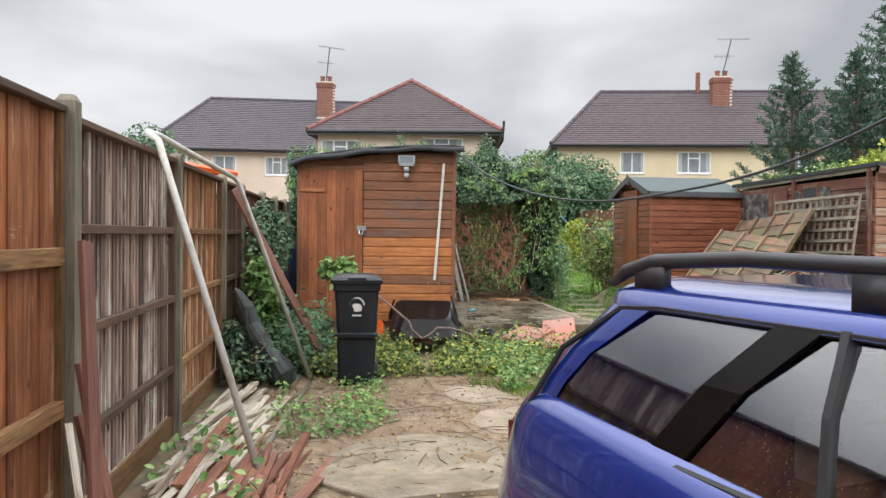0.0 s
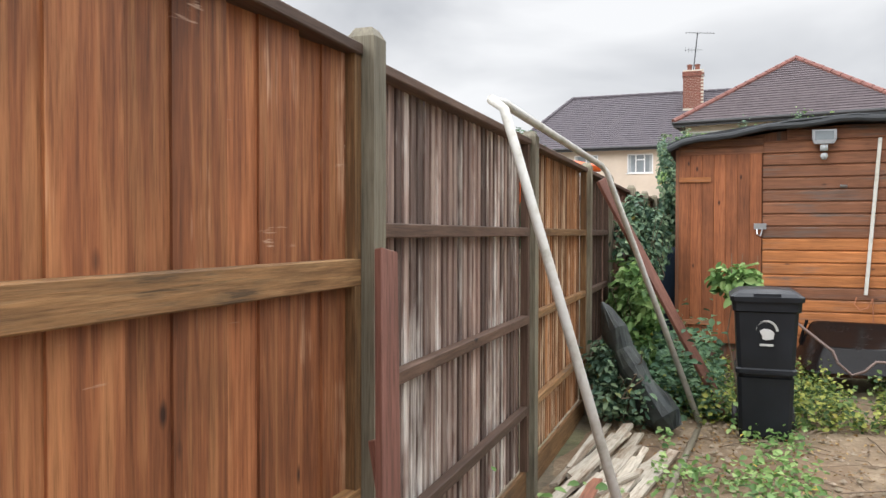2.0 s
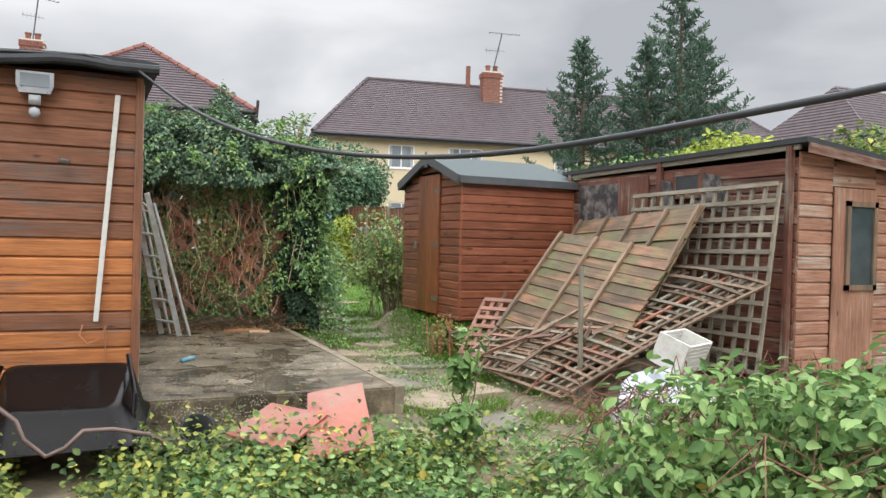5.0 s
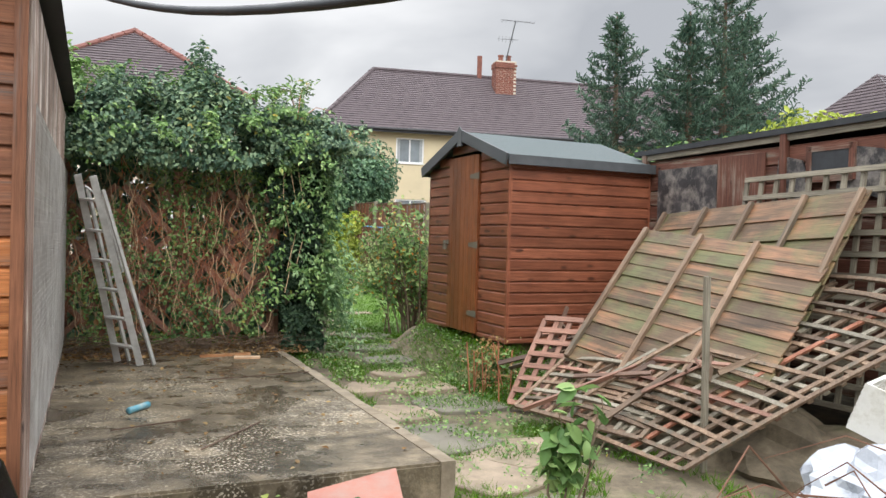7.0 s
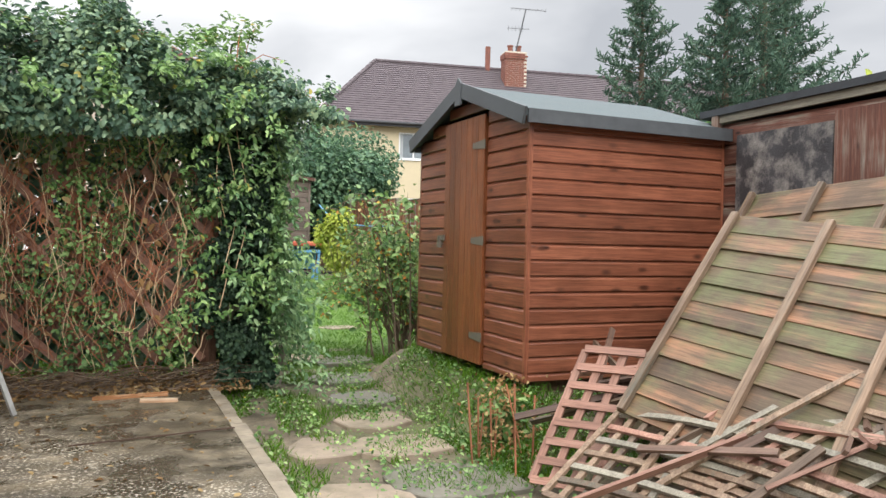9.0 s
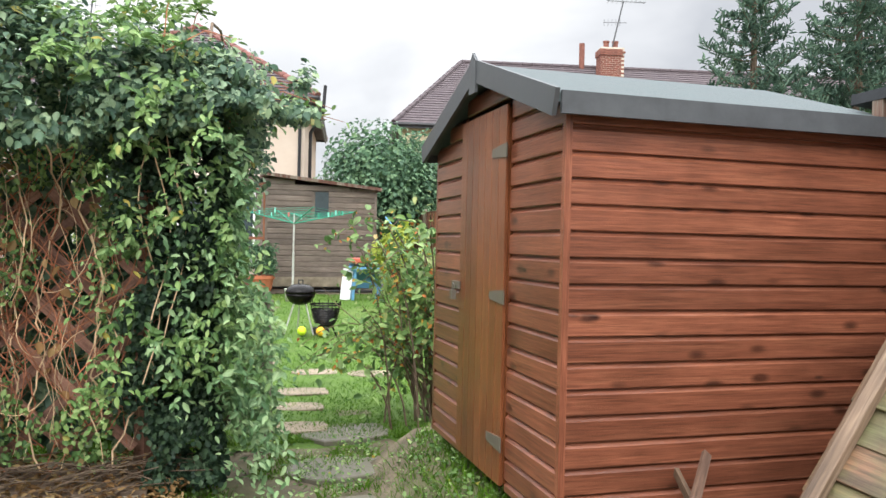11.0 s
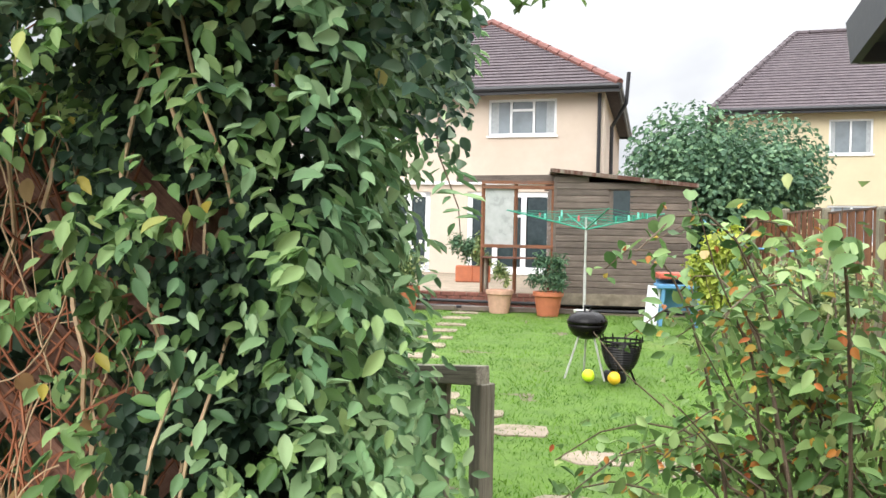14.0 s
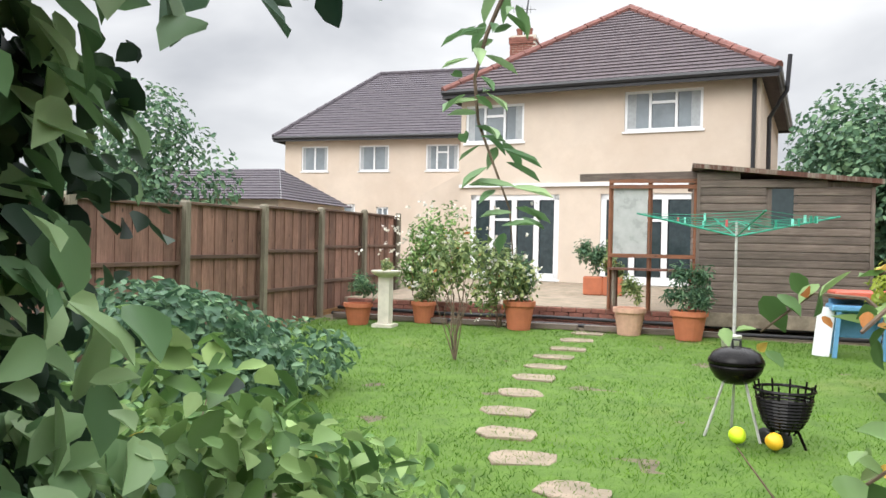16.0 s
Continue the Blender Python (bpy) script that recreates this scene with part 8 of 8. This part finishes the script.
def lean_to():
    x0, x1, y0, y1, zb = 4.83, 7.2, 27.0, 31.8, 0.95
    s = thing("summerhouse", (x0, y0, zb), "silvered wooden lean-to shed beside the house", "shed")
    bm = bmesh.new()
    add_box(bm, x0 + 0.02, x1, y0 + 0.02, y1, zb, 2.92)
    part("carcass", bm, "grey_wood", s)
    top = lambda u: 3.12 - 0.24 * u
    n = 18
    cladding(s, (x0, y0), (x1, y0), zb, (3.08 - zb) / n, n, "grey_wood", (0, -1), top=top, skip=((0.40, 0.56, 2.25, 2.85),))
    cladding(s, (x0, y1), (x0, y0), zb, (3.08 - zb) / n, n, "grey_wood", (-1, 0))
    cladding(s, (x1, y0), (x1, y1), zb, (2.85 - zb) / n, n, "grey_wood", (1, 0))
    boxpart("pane", (5.86, 6.22, y0 - 0.01, y0 + 0.0, 2.27, 2.82), "pane_dark", s, "dark shed pane tinted sky grey")
    for x in (x0, x1):
        plank("corner_strip", (x, y0 - 0.03, zb), (x, y0 - 0.03, 3.05 if x == x0 else 2.85), 0.05, 0.03, "grey_wood", s, side=(1, 0, 0))
    bm = bmesh.new()
    v = [bm.verts.new(c) for c in ((x0 - 0.1, y0 - 0.15, 3.13), (x1 + 0.12, y0 - 0.15, 2.88), (x1 + 0.12, y1, 2.88), (x0 - 0.1, y1, 3.13))]
    rr = bmesh.ops.extrude_face_region(bm, geom=[bm.faces.new(v)])
    for e in rr["geom"]:
        if isinstance(e, bmesh.types.BMVert):
            e.co.z += 0.07
    part("roof", bm, "shed_c_side", s, "dark brown sloping roof board")
    boxpart("plinth", (x0, x1 + 0.3, y0 - 0.06, y0 + 0.02, 0.75, 0.955), "slab_pale", s, "pale concrete plinth")
    # glazed screen frame to the left of it
    g = thing("garden_screen", (3.5, 27.1, 0.92), "brown wooden screen frame with dusty glass on the patio", "screen")
    y = 27.1
    for x in (3.52, 4.12, 4.8):
        plank("post", (x, y, 0.92), (x, y, 2.98), 0.05, 0.05, "shed_a_dark", g)
    for z in (2.95, 2.86, 1.78):
        plank("rail", (3.5, y - 0.03, z), (4.83, y - 0.03, z), 0.06, 0.03, "shed_a_dark", g)
    plank("rail", (-0.4 + 3.4, y + 0.2, 3.02), (4.83, y + 0.2, 3.06), 0.12, 0.05, "grey_wood", g)
    boxpart("pane", (3.56, 4.08, y + 0.0, y + 0.008, 1.8, 2.84), "frost", g, "dusty glass pane")
    # slatted bench
    b = thing("garden_table", (4.2, 26.9, 0.92), "dark wooden slatted garden table on the patio", "table")
    for x in (3.6, 4.75):
        for yy in (26.95, 27.3):
            plank("leg", (x, yy, 0.92), (x, yy, 1.55), 0.05, 0.05, "shed_c_side", b)
    for k in range(4):
        plank("slat", (3.5, 26.9 + 0.12 * k, 1.57), (4.85, 26.9 + 0.12 * k, 1.57), 0.1, 0.03, "shed_c_side", b, side=(0, 1, 0))


M["frost"] = plain("dusty glass", (0.42, 0.43, 0.42), 0.3, vary=0.15, spec=0.6)
lean_to()


def pot_plant(x, y, r0, h, mat, label, leaf, lh, lr, seed, count=900, size=0.08):
    z = ground_z(x, y) if y < 27 else 0.92
    t = thing("potted_plant", (x, y, z), label, "potted plant", "pots by the patio")
    bm = bmesh.new()
    add_lathe(bm, [(r0 * 0.72, 0), (r0 * 0.95, h * 0.82), (r0 * 1.06, h * 0.83), (r0 * 1.06, h), (r0 * 0.92, h), (r0 * 0.9, h * 0.9)], 20, (x, y, z))
    part("pot", bm, mat, t, smooth=False)
    clump("foliage", (x, y, z + h + lh * 0.5), (lr, lr, lh * 0.62), count, size, leaf, t, seed, 0.3, shell=0.1, lumps=6)


pot_plant(2.22, 26.4, 0.24, 0.45, "terracotta", "terracotta pot with a round clipped bush", "bush_leaf", 0.75, 0.36, 201, 1600, 0.07)
pot_plant(3.88, 26.4, 0.23, 0.42, "terracotta_pale", "pale terracotta pot with a thin plant", "rose_leaf", 0.5, 0.2, 202, 300)
pot_plant(4.72, 26.3, 0.25, 0.42, "terracotta", "terracotta pot with a bushy green plant", "bush_leaf", 0.65, 0.42, 203, 1200, 0.09)
pot_plant(0.6, 26.6, 0.2, 0.35, "terracotta", "small terracotta pot with trailing leaves", "rose_leaf", 0.4, 0.25, 204, 400)
pot_plant(-0.3, 26.0, 0.22, 0.35, "terracotta", "brown terracotta pot against the fence", "bush_leaf", 0.5, 0.3, 205, 400)
for k, (x, y) in enumerate(((2.9, 30.8), (3.3, 30.8))):
    t = thing("trough", (x, y, 0.92), "terracotta trough with upright plants by the door", "planter", "troughs on the patio")
    bm = bmesh.new()
    add_box(bm, x - 0.2, x + 0.2, y - 0.15, y + 0.15, 0.92, 1.3)
    bmesh.ops.bevel(bm, geom=bm.edges[:], offset=0.02, segments=1, affect="EDGES")
    part("box", bm, "terracotta", t)
    clump("foliage", (x, y, 1.7), (0.35, 0.25, 0.5), 900, 0.09, "rose_leaf" if k else "bush_leaf", t, 210 + k, 0.4, shell=0.1, lumps=5)


def rotary_dryer():
    x, y, zb, zt = 5.27, 25.4, 0.58, 2.28
    t = thing("rotary_dryer", (x, y, zb), "green rotary washing line with pegs", "rotary dryer")
    bm = bmesh.new()
    add_tube(bm, [(x, y, zb), (x, y, 1.5)], 0.022, 8)
    add_tube(bm, [(x, y, 1.5), (x, y, zt)], 0.017, 8)
    part("pole", bm, "alu", t, "grey metal pole")
    hub = Vector((x, y, 2.08))
    tips = []
    for k in range(4):
        a = radians(10 + 90 * k)
        tip = Vector((x + 1.28 * math.cos(a), y + 1.28 * math.sin(a), 2.36))
        tips.append(tip)
        bm = bmesh.new()
        add_tube(bm, [hub, tip], 0.012, 6)
        add_tube(bm, [Vector((x, y, zt)), hub.lerp(tip, 0.4)], 0.007, 5)
        part("arm", bm, "line_green", t, "green coated arm")
    bm = bmesh.new()
    for j in range(7):
        f = 0.3 + 0.115 * j
        for k in range(4):
            a, b = hub.lerp(tips[k], f), hub.lerp(tips[(k + 1) % 4], f)
            m = (a + b) / 2 - Vector((0, 0, 0.03))
            add_tube(bm, [a, m, b], 0.004, 4)
    part("line", bm, "line_green", t, "green plastic line")
    pr = random.Random(3)
    for j in range(14):
        k, f = pr.randrange(4), pr.choice((0.7, 0.8, 0.95))
        a, b = hub.lerp(tips[k], f), hub.lerp(tips[(k + 1) % 4], f)
        p = a.lerp(b, pr.uniform(0.2, 0.8))
        boxpart("peg", (p.x - 0.012, p.x + 0.012, p.y - 0.03, p.y + 0.03, p.z - 0.09, p.z), pr.choice(("peg_mint", "peg_mint", "peg_red", "line_green")), t, "plastic clothes peg")
    b = thing("white_bucket", (x - 0.02, y - 0.2, 0.56), "small white bucket at the foot of the washing line", "bucket")
    bm = bmesh.new()
    add_lathe(bm, [(0.1, 0), (0.13, 0.24), (0.135, 0.25), (0.12, 0.25), (0.09, 0.02)], 16, (x - 0.05, y - 0.22, ground_z(x, y - 0.22) + 0.01))
    part("pail", bm, "white_pole", b, smooth=True)


M["line_green"] = plain("green plastic line", (0.03, 0.30, 0.20), 0.4)
M["peg_mint"] = plain("mint peg plastic", (0.25, 0.75, 0.62), 0.4)
M["peg_red"] = plain("red peg plastic", (0.6, 0.12, 0.12), 0.4)
rotary_dryer()


def kettle_bbq():
    x, y = 5.0, 21.25
    g = ground_z(x, y)
    t = thing("kettle_barbecue", (x, y, g), "black kettle barbecue on three thin metal legs", "barbecue")
    prof = [(0.02, 0.0), (0.10, 0.015), (0.16, 0.055), (0.2, 0.12), (0.212, 0.17)]
    bm = bmesh.new()
    add_lathe(bm, prof, 28, (x, y, g + 0.42))
    part("bowl", bm, "black_metal", t, "black enamel bowl", smooth=True)
    bm = bmesh.new()
    add_lathe(bm, [(0.22, 0.0), (0.215, 0.03), (0.18, 0.085), (0.12, 0.12), (0.03, 0.135)], 28, (x, y, g + 0.592))
    part("lid", bm, "black_metal", t, "black enamel lid", smooth=True)
    bm = bmesh.new()
    add_tube(bm, [(x - 0.03, y, g + 0.72), (x - 0.03, y, g + 0.78), (x + 0.03, y, g + 0.78), (x + 0.03, y, g + 0.72)], 0.012, 6)
    part("lid_handle", bm, "black_plastic", t)
    for k, a in enumerate((3.5, 5.5, 1.6)):
        bm = bmesh.new()
        add_tube(bm, [(x + 0.1 * math.cos(a), y + 0.1 * math.sin(a), g + 0.44), (x + 0.25 * math.cos(a), y + 0.25 * math.sin(a), g + 0.0)], 0.011, 6)
        part("leg", bm, "alu", t, "bright metal leg")
    for sx in (1, 1.5):
        bm = bmesh.new()
        add_lathe(bm, [(0.02, -0.012), (0.06, -0.015), (0.065, 0), (0.06, 0.015), (0.02, 0.012)], 16)
        part("wheel", bm, "black_plastic", t, smooth=True, m=Matrix.Translation((x + 0.26 * sx - 0.05, y - 0.15 * sx, g + 0.065)) @ Matrix.Rotation(0.8, 4, "Z") @ Matrix.Rotation(math.pi / 2, 4, "Y"))
    bx, by = 5.33, 21.0
    b = thing("fire_basket", (bx, by, g), "black metal strap fire basket on the lawn", "fire basket")
    for k, (rr, z) in enumerate(((0.1, 0.16), (0.125, 0.18), (0.14, 0.205), (0.155, 0.23), (0.165, 0.255), (0.173, 0.28), (0.18, 0.305), (0.186, 0.33), (0.192, 0.355), (0.198, 0.38), (0.215, 0.45))):
        bm = bmesh.new()
        add_tube(bm, [(bx + rr * math.cos(a), by + rr * math.sin(a), g + z) for a in [q * math.pi / 12 for q in range(25)]], 0.013, 5, False)
        part("hoop", bm, "black_metal", b)
    for k in range(10):
        a = k * math.pi / 5
        bm = bmesh.new()
        add_tube(bm, [(bx + rr2 * math.cos(a), by + rr2 * math.sin(a), g + z2) for rr2, z2 in ((0.08, 0.12), (0.145, 0.2), (0.185, 0.32), (0.215, 0.5))], 0.008, 5)
        part("strap", bm, "black_metal", b)
    for k in range(3):
        a = k * 2.1
        bm = bmesh.new()
        add_tube(bm, [(bx + 0.1 * math.cos(a), by + 0.1 * math.sin(a), g + 0.14), (bx + 0.16 * math.cos(a), by + 0.16 * math.sin(a), g)], 0.012, 6)
        part("foot", bm, "black_metal", b)
    for (px, py, c, lab) in ((5.0, 20.95, "ball_yellow", "bright yellow-green ball on the lawn"), (5.25, 20.85, "ball_orange", "yellow-orange toy on the lawn")):
        tt = thing("toy_ball", (px, py, g), lab, "ball")
        bm = bmesh.new()
        bmesh.ops.create_icosphere(bm, subdivisions=3, radius=0.065)
        for v in bm.verts:
            v.co *= 1 + 0.1 * noise.noise(v.co * 20)
        part("ball", bm, c, tt, smooth=True, m=Matrix.Translation((px, py, g + 0.085)))


M["ball_yellow"] = plain("yellow-green rubber", (0.6, 0.8, 0.03), 0.5)
M["ball_orange"] = plain("orange rubber", (0.9, 0.5, 0.03), 0.5)
kettle_bbq()

# bird bath
x, y = 0.2, 25.9
g = ground_z(x, y)
t = thing("bird_bath", (x, y, g), "pale cast stone bird bath on a square pedestal", "bird bath")
bm = bmesh.new()
add_box(bm, x - 0.16, x + 0.16, y - 0.16, y + 0.16, g, g + 0.06)
add_prism(bm, [(-0.09, -0.09), (0.09, -0.09), (0.09, 0.09), (-0.09, 0.09)], g + 0.06, g + 0.78, Matrix.Translation((x, y, 0)))
part("pedestal", bm, "cast_stone", t)
bm = bmesh.new()
add_lathe(bm, [(0.1, 0), (0.2, 0.05), (0.24, 0.09), (0.24, 0.11), (0.2, 0.08)], 24, (x, y, g + 0.78))
part("bowl", bm, "cast_stone", t)
clump("moss_tuft", (x, y, g + 0.98), (0.12, 0.12, 0.08), 120, 0.05, "rose_leaf", t, 9)

# small trees and roses in the lawn
bush("small_tree", (2.0, 23.6, 1.75), (0.48, 0.48, 0.5), 620, 0.075, "rose_leaf", "thin small garden tree with a bare double trunk", "tree", 301, lumps=7, stems=14)
bush("white_rose", (0.5, 27.0, 1.7), (0.75, 0.6, 0.8), 2600, 0.075, "bright_leaf", "green rose bush with pale flowers beside the patio", "rose bush", 302, lumps=9)
bush("white_rose", (1.9, 26.4, 1.4), (0.6, 0.5, 0.65), 1500, 0.075, "rose_leaf", "leggy rose bush with pale flowers near the doors", "rose bush", 303, lumps=8)
r = np.random.default_rng(31)
fp = np.concatenate([np.array([0.7, 26.7, 1.85]) + r.normal(size=(80, 3)) * np.array([0.5, 0.35, 0.45]), np.array([2.0, 26.3, 1.5]) + r.normal(size=(40, 3)) * np.array([0.3, 0.25, 0.3])])
M["petal"] = leafy("pale petals", (0.6, 0.55, 0.5), (0.75, 0.72, 0.68), (0.85, 0.83, 0.8))
tagged(new("blossom", leaf_mesh("blossom", np.repeat(fp, 5, axis=0) + r.normal(size=(600, 3)) * 0.015, r.normal(size=(600, 3)), np.full(600, 0.05), "petal", 2, 0.9)), "small pale rose flowers", kind="stuff")

# gate in the hedge gap
gt = thing("garden_gate", (3.75, 16.0, 0.3), "open weathered grey ledged timber gate under the climber", "gate")
for i in range(7):
    f = i / 7
    a = Vector((3.45, 16.55, 0)).lerp(Vector((4.12, 15.75, 0)), f)
    plank("board", (a.x, a.y, 0.36), (a.x, a.y, 1.18 + 0.14 * f), 0.125, 0.02, "post", gt, side=(0.67, -0.8, 0))
plank("top_rail", (3.42, 16.58, 1.19), (4.2, 15.66, 1.35), 0.07, 0.06, "lattice_grey", gt, side=(0.67, -0.8, 0), bevel=0.004)
plank("end_post", (4.2, 15.68, 0.3), (4.2, 15.68, 1.32), 0.07, 0.06, "lattice_grey", gt, bevel=0.004)

# hanging climber branch over the gap
hb = thing("hanging_branch", (3.75, 15.2, 2.7), "long leafy climber branch hanging across the gap", "branch")
bm = bmesh.new()
base = Vector((3.88, 17.4, 3.3))
curve = [base + Vector((0.08 * math.sin(k * 0.9) - 0.0 * k, 0, -0.16 * k)) for k in range(10)]
add_tube(bm, [(3.75, 15.2, 2.7), (3.78, 15.9, 3.3), (3.84, 16.8, 3.48), base + Vector((0, -0.1, 0.05))], 0.012, 5)
add_tube(bm, curve, [0.012 - 0.001 * k for k in range(10)], 5)
part("stem", bm, "bark", hb)
pp, nn = [], []
r = np.random.default_rng(6)
for k in range(9):
    for j in range(8):
        a = r.uniform(0, 6.28)
        pp.append(tuple(curve[k] + Vector((math.cos(a) * 0.05, math.sin(a) * 0.05, r.uniform(-0.1, 0.1)))))
        nn.append((math.cos(a) * 0.5, math.sin(a) * 0.5, 0.9))
ob = new("leaves", leaf_mesh("leaves", np.array(pp), np.array(nn), r.uniform(0.09, 0.17, len(pp)), "spray_leaf", 7, 0.32, droop=0.9))
under(ob, hb)

# clutter right of the lawn
t = thing("play_table", (6.7, 25.5, 0.56), "blue and red plastic water play table by the patio", "play table")
M["toy_blue"] = plain("faded blue plastic", (0.12, 0.3, 0.5), 0.4)
M["toy_red"] = plain("faded red plastic", (0.55, 0.12, 0.08), 0.4)
for sx in (6.45, 7.0):
    for sy in (25.35, 25.7):
        plank("leg", (sx, sy, 0.56), (sx + 0.05, sy, 1.22), 0.05, 0.05, "toy_blue", t)
boxpart("tray", (6.4, 7.08, 25.3, 25.75, 1.16, 1.24), "toy_blue", t, "blue tray", bevel=0.02)
boxpart("lid", (6.42, 7.1, 25.28, 25.77, 1.32, 1.42), "toy_red", t, "red roof-like lid", bevel=0.02)
boxpart("side_panel", (6.44, 7.06, 25.72, 25.75, 0.8, 1.3), "toy_blue", t)
t = thing("white_board", (6.3, 25.5, 0.56), "white board leaning beside the play table", "board")
plank("board", (6.3, 25.4, 0.58), (6.38, 25.5, 1.2), 0.2, 0.03, "upvc", t, side=(1, 0, 0))
pole_thing("blue_hose", [(7.35, 26.6, 2.3), (7.6, 26.5, 2.0), (7.9, 26.2, 1.85), (8.5, 25.6, 1.8), (8.9, 25.2, 1.85)], 0.016, "toy_blue", "blue hose looped along the garden fence", "hose")
# neighbour's garage roofs beyond the fence
gh = thing("garage", (-8, 33, 0.6), "cream outbuilding with a grey tiled roof behind the fence", "garage")
bm = bmesh.new()
add_box(bm, -11.5, -6.2, 34.0, 38.5, 0.5, 3.1)
part("wall", bm, "render", gh)
bm = bmesh.new()
roof_face(bm, (-11.7, 33.8, 3.05), (-6.0, 33.8, 3.05), (-7.4, 36.2, 4.15), (-11.7, 36.2, 4.15), 12)
roof_face(bm, (-6.0, 33.8, 3.05), (-6.0, 38.7, 3.05), (-7.4, 36.2, 4.15), (-7.4, 36.2, 4.15), 12)
bmesh.ops.remove_doubles(bm, verts=bm.verts[:], dist=0.002)
part("roof", bm, "tiles_dark", gh)
# far terrace on the right
fh = thing("far_terrace", (34, 30, 0.8), "distant grey tiled roof with a brick chimney", "house")
bm = bmesh.new()
add_box(bm, 28, 44, 24, 31, 0.5, 5.5)
part("wall", bm, "render_yellow", fh)
bm = bmesh.new()
roof_face(bm, (27.6, 23.6, 5.4), (44.4, 23.6, 5.4), (42, 27.5, 8.6), (30, 27.5, 8.6), 22)
roof_face(bm, (27.6, 31.4, 5.4), (27.6, 23.6, 5.4), (30, 27.5, 8.6), (30, 27.5, 8.6), 22)
bmesh.ops.remove_doubles(bm, verts=bm.verts[:], dist=0.002)
part("roof", bm, "tiles", fh)
chimney(fh, 35, 27.5, 7.6, 9.6, 1.1, 0.8)

bush("roof_climber", (1.2, 14.8, 3.05), (0.5, 0.3, 0.62), 300, 0.07, "bright_leaf", "sparse climber shoots standing above the shed roof", "climber", 401, lumps=16, stems=3)
bush("roof_climber", (0.35, 14.8, 2.85), (0.55, 0.3, 0.22), 420, 0.07, "bright_leaf", "sparse climber shoots standing above the shed roof", "climber", 402, lumps=8, stems=3)
M["barrel"] = plain("dark blue plastic", (0.015, 0.03, 0.05), 0.4)
t = thing("plastic_barrel", (-0.95, 11.6, 0.1), "dark blue plastic barrel between the fence and the shed", "barrel")
bm = bmesh.new()
add_lathe(bm, [(0.2, 0.0), (0.23, 0.1), (0.23, 1.2), (0.2, 1.28), (0.05, 1.3)], 20, (-0.95, 11.6, 0.1))
part("drum", bm, "barrel", t, smooth=True)

for i, (x, y, w, d_) in enumerate(((0.45, 5.1, 1.3, 1.5), (1.5, 6.2, 1.0, 0.9), (2.3, 8.1, 0.7, 0.6), (2.9, 7.3, 0.8, 0.7), (1.2, 7.3, 0.8, 0.6))):
    flag(x, y, w, d_, "stone" if i else "slab_pale", 90 + i, "broken concrete in the yard", rot=0.4 * i, lift=0.022, th=0.06)
for i, (x, y, z, rx, ry, rz, mt) in enumerate(((11.2, 14.6, 2.9, 1.2, 1.3, 0.75, "yellow_leaf"), (13.5, 12.5, 2.9, 1.6, 1.6, 1.0, "bramble_leaf"), (14.5, 10.0, 3.0, 1.6, 1.8, 1.2, "bramble_leaf"))):
    bush("boundary_bush", (x, y, z), (rx, ry, rz), 5200, 0.11, mt, "light green shrub rising behind the old shed" if mt == "yellow_leaf" else "tall green bush beyond the old shed", "shrub", 500 + i, lumps=9, group="boundary bushes")

t = thing("digger_arm", (-3.1, 11.4, 0), "orange painted machine arm beyond the fence", "digger")
bm = bmesh.new()
add_tube(bm, [(-3.1, 11.4, 0.0), (-2.75, 11.6, 2.45), (-2.6, 12.0, 2.55), (-2.0, 13.6, 2.56)], [0.09, 0.08, 0.075, 0.06], 6)
part("arm", bm, "orange_plastic", t)
t = thing("hatch_frame", (6.8, 10.7, 2.1), "small rotten timber hatch frame on the old shed side", "hatch")
for a, b in (((6.79, 10.55, 2.1), (6.79, 10.95, 2.1)), ((6.79, 10.55, 2.34), (6.79, 10.95, 2.34)), ((6.79, 10.56, 2.08), (6.79, 10.56, 2.36)), ((6.79, 10.94, 2.08), (6.79, 10.94, 2.36))):
    plank("frame_piece", a, b, 0.05, 0.03, "shed_c_side", t, side=(0, 1, 1))
# black panel fills the frame, painted for the dark inside the hatch
boxpart("opening", (6.78, 6.8, 10.58, 10.92, 2.12, 2.33), "felt_dark", t)

low_growth("heap_weeds", patchy(-0.85, 4.6, 0.35, 1.1, 14, 0.0), 420, 0.06, "bright_leaf", "small green weeds creeping through the scrap heap", 90, 0.3)
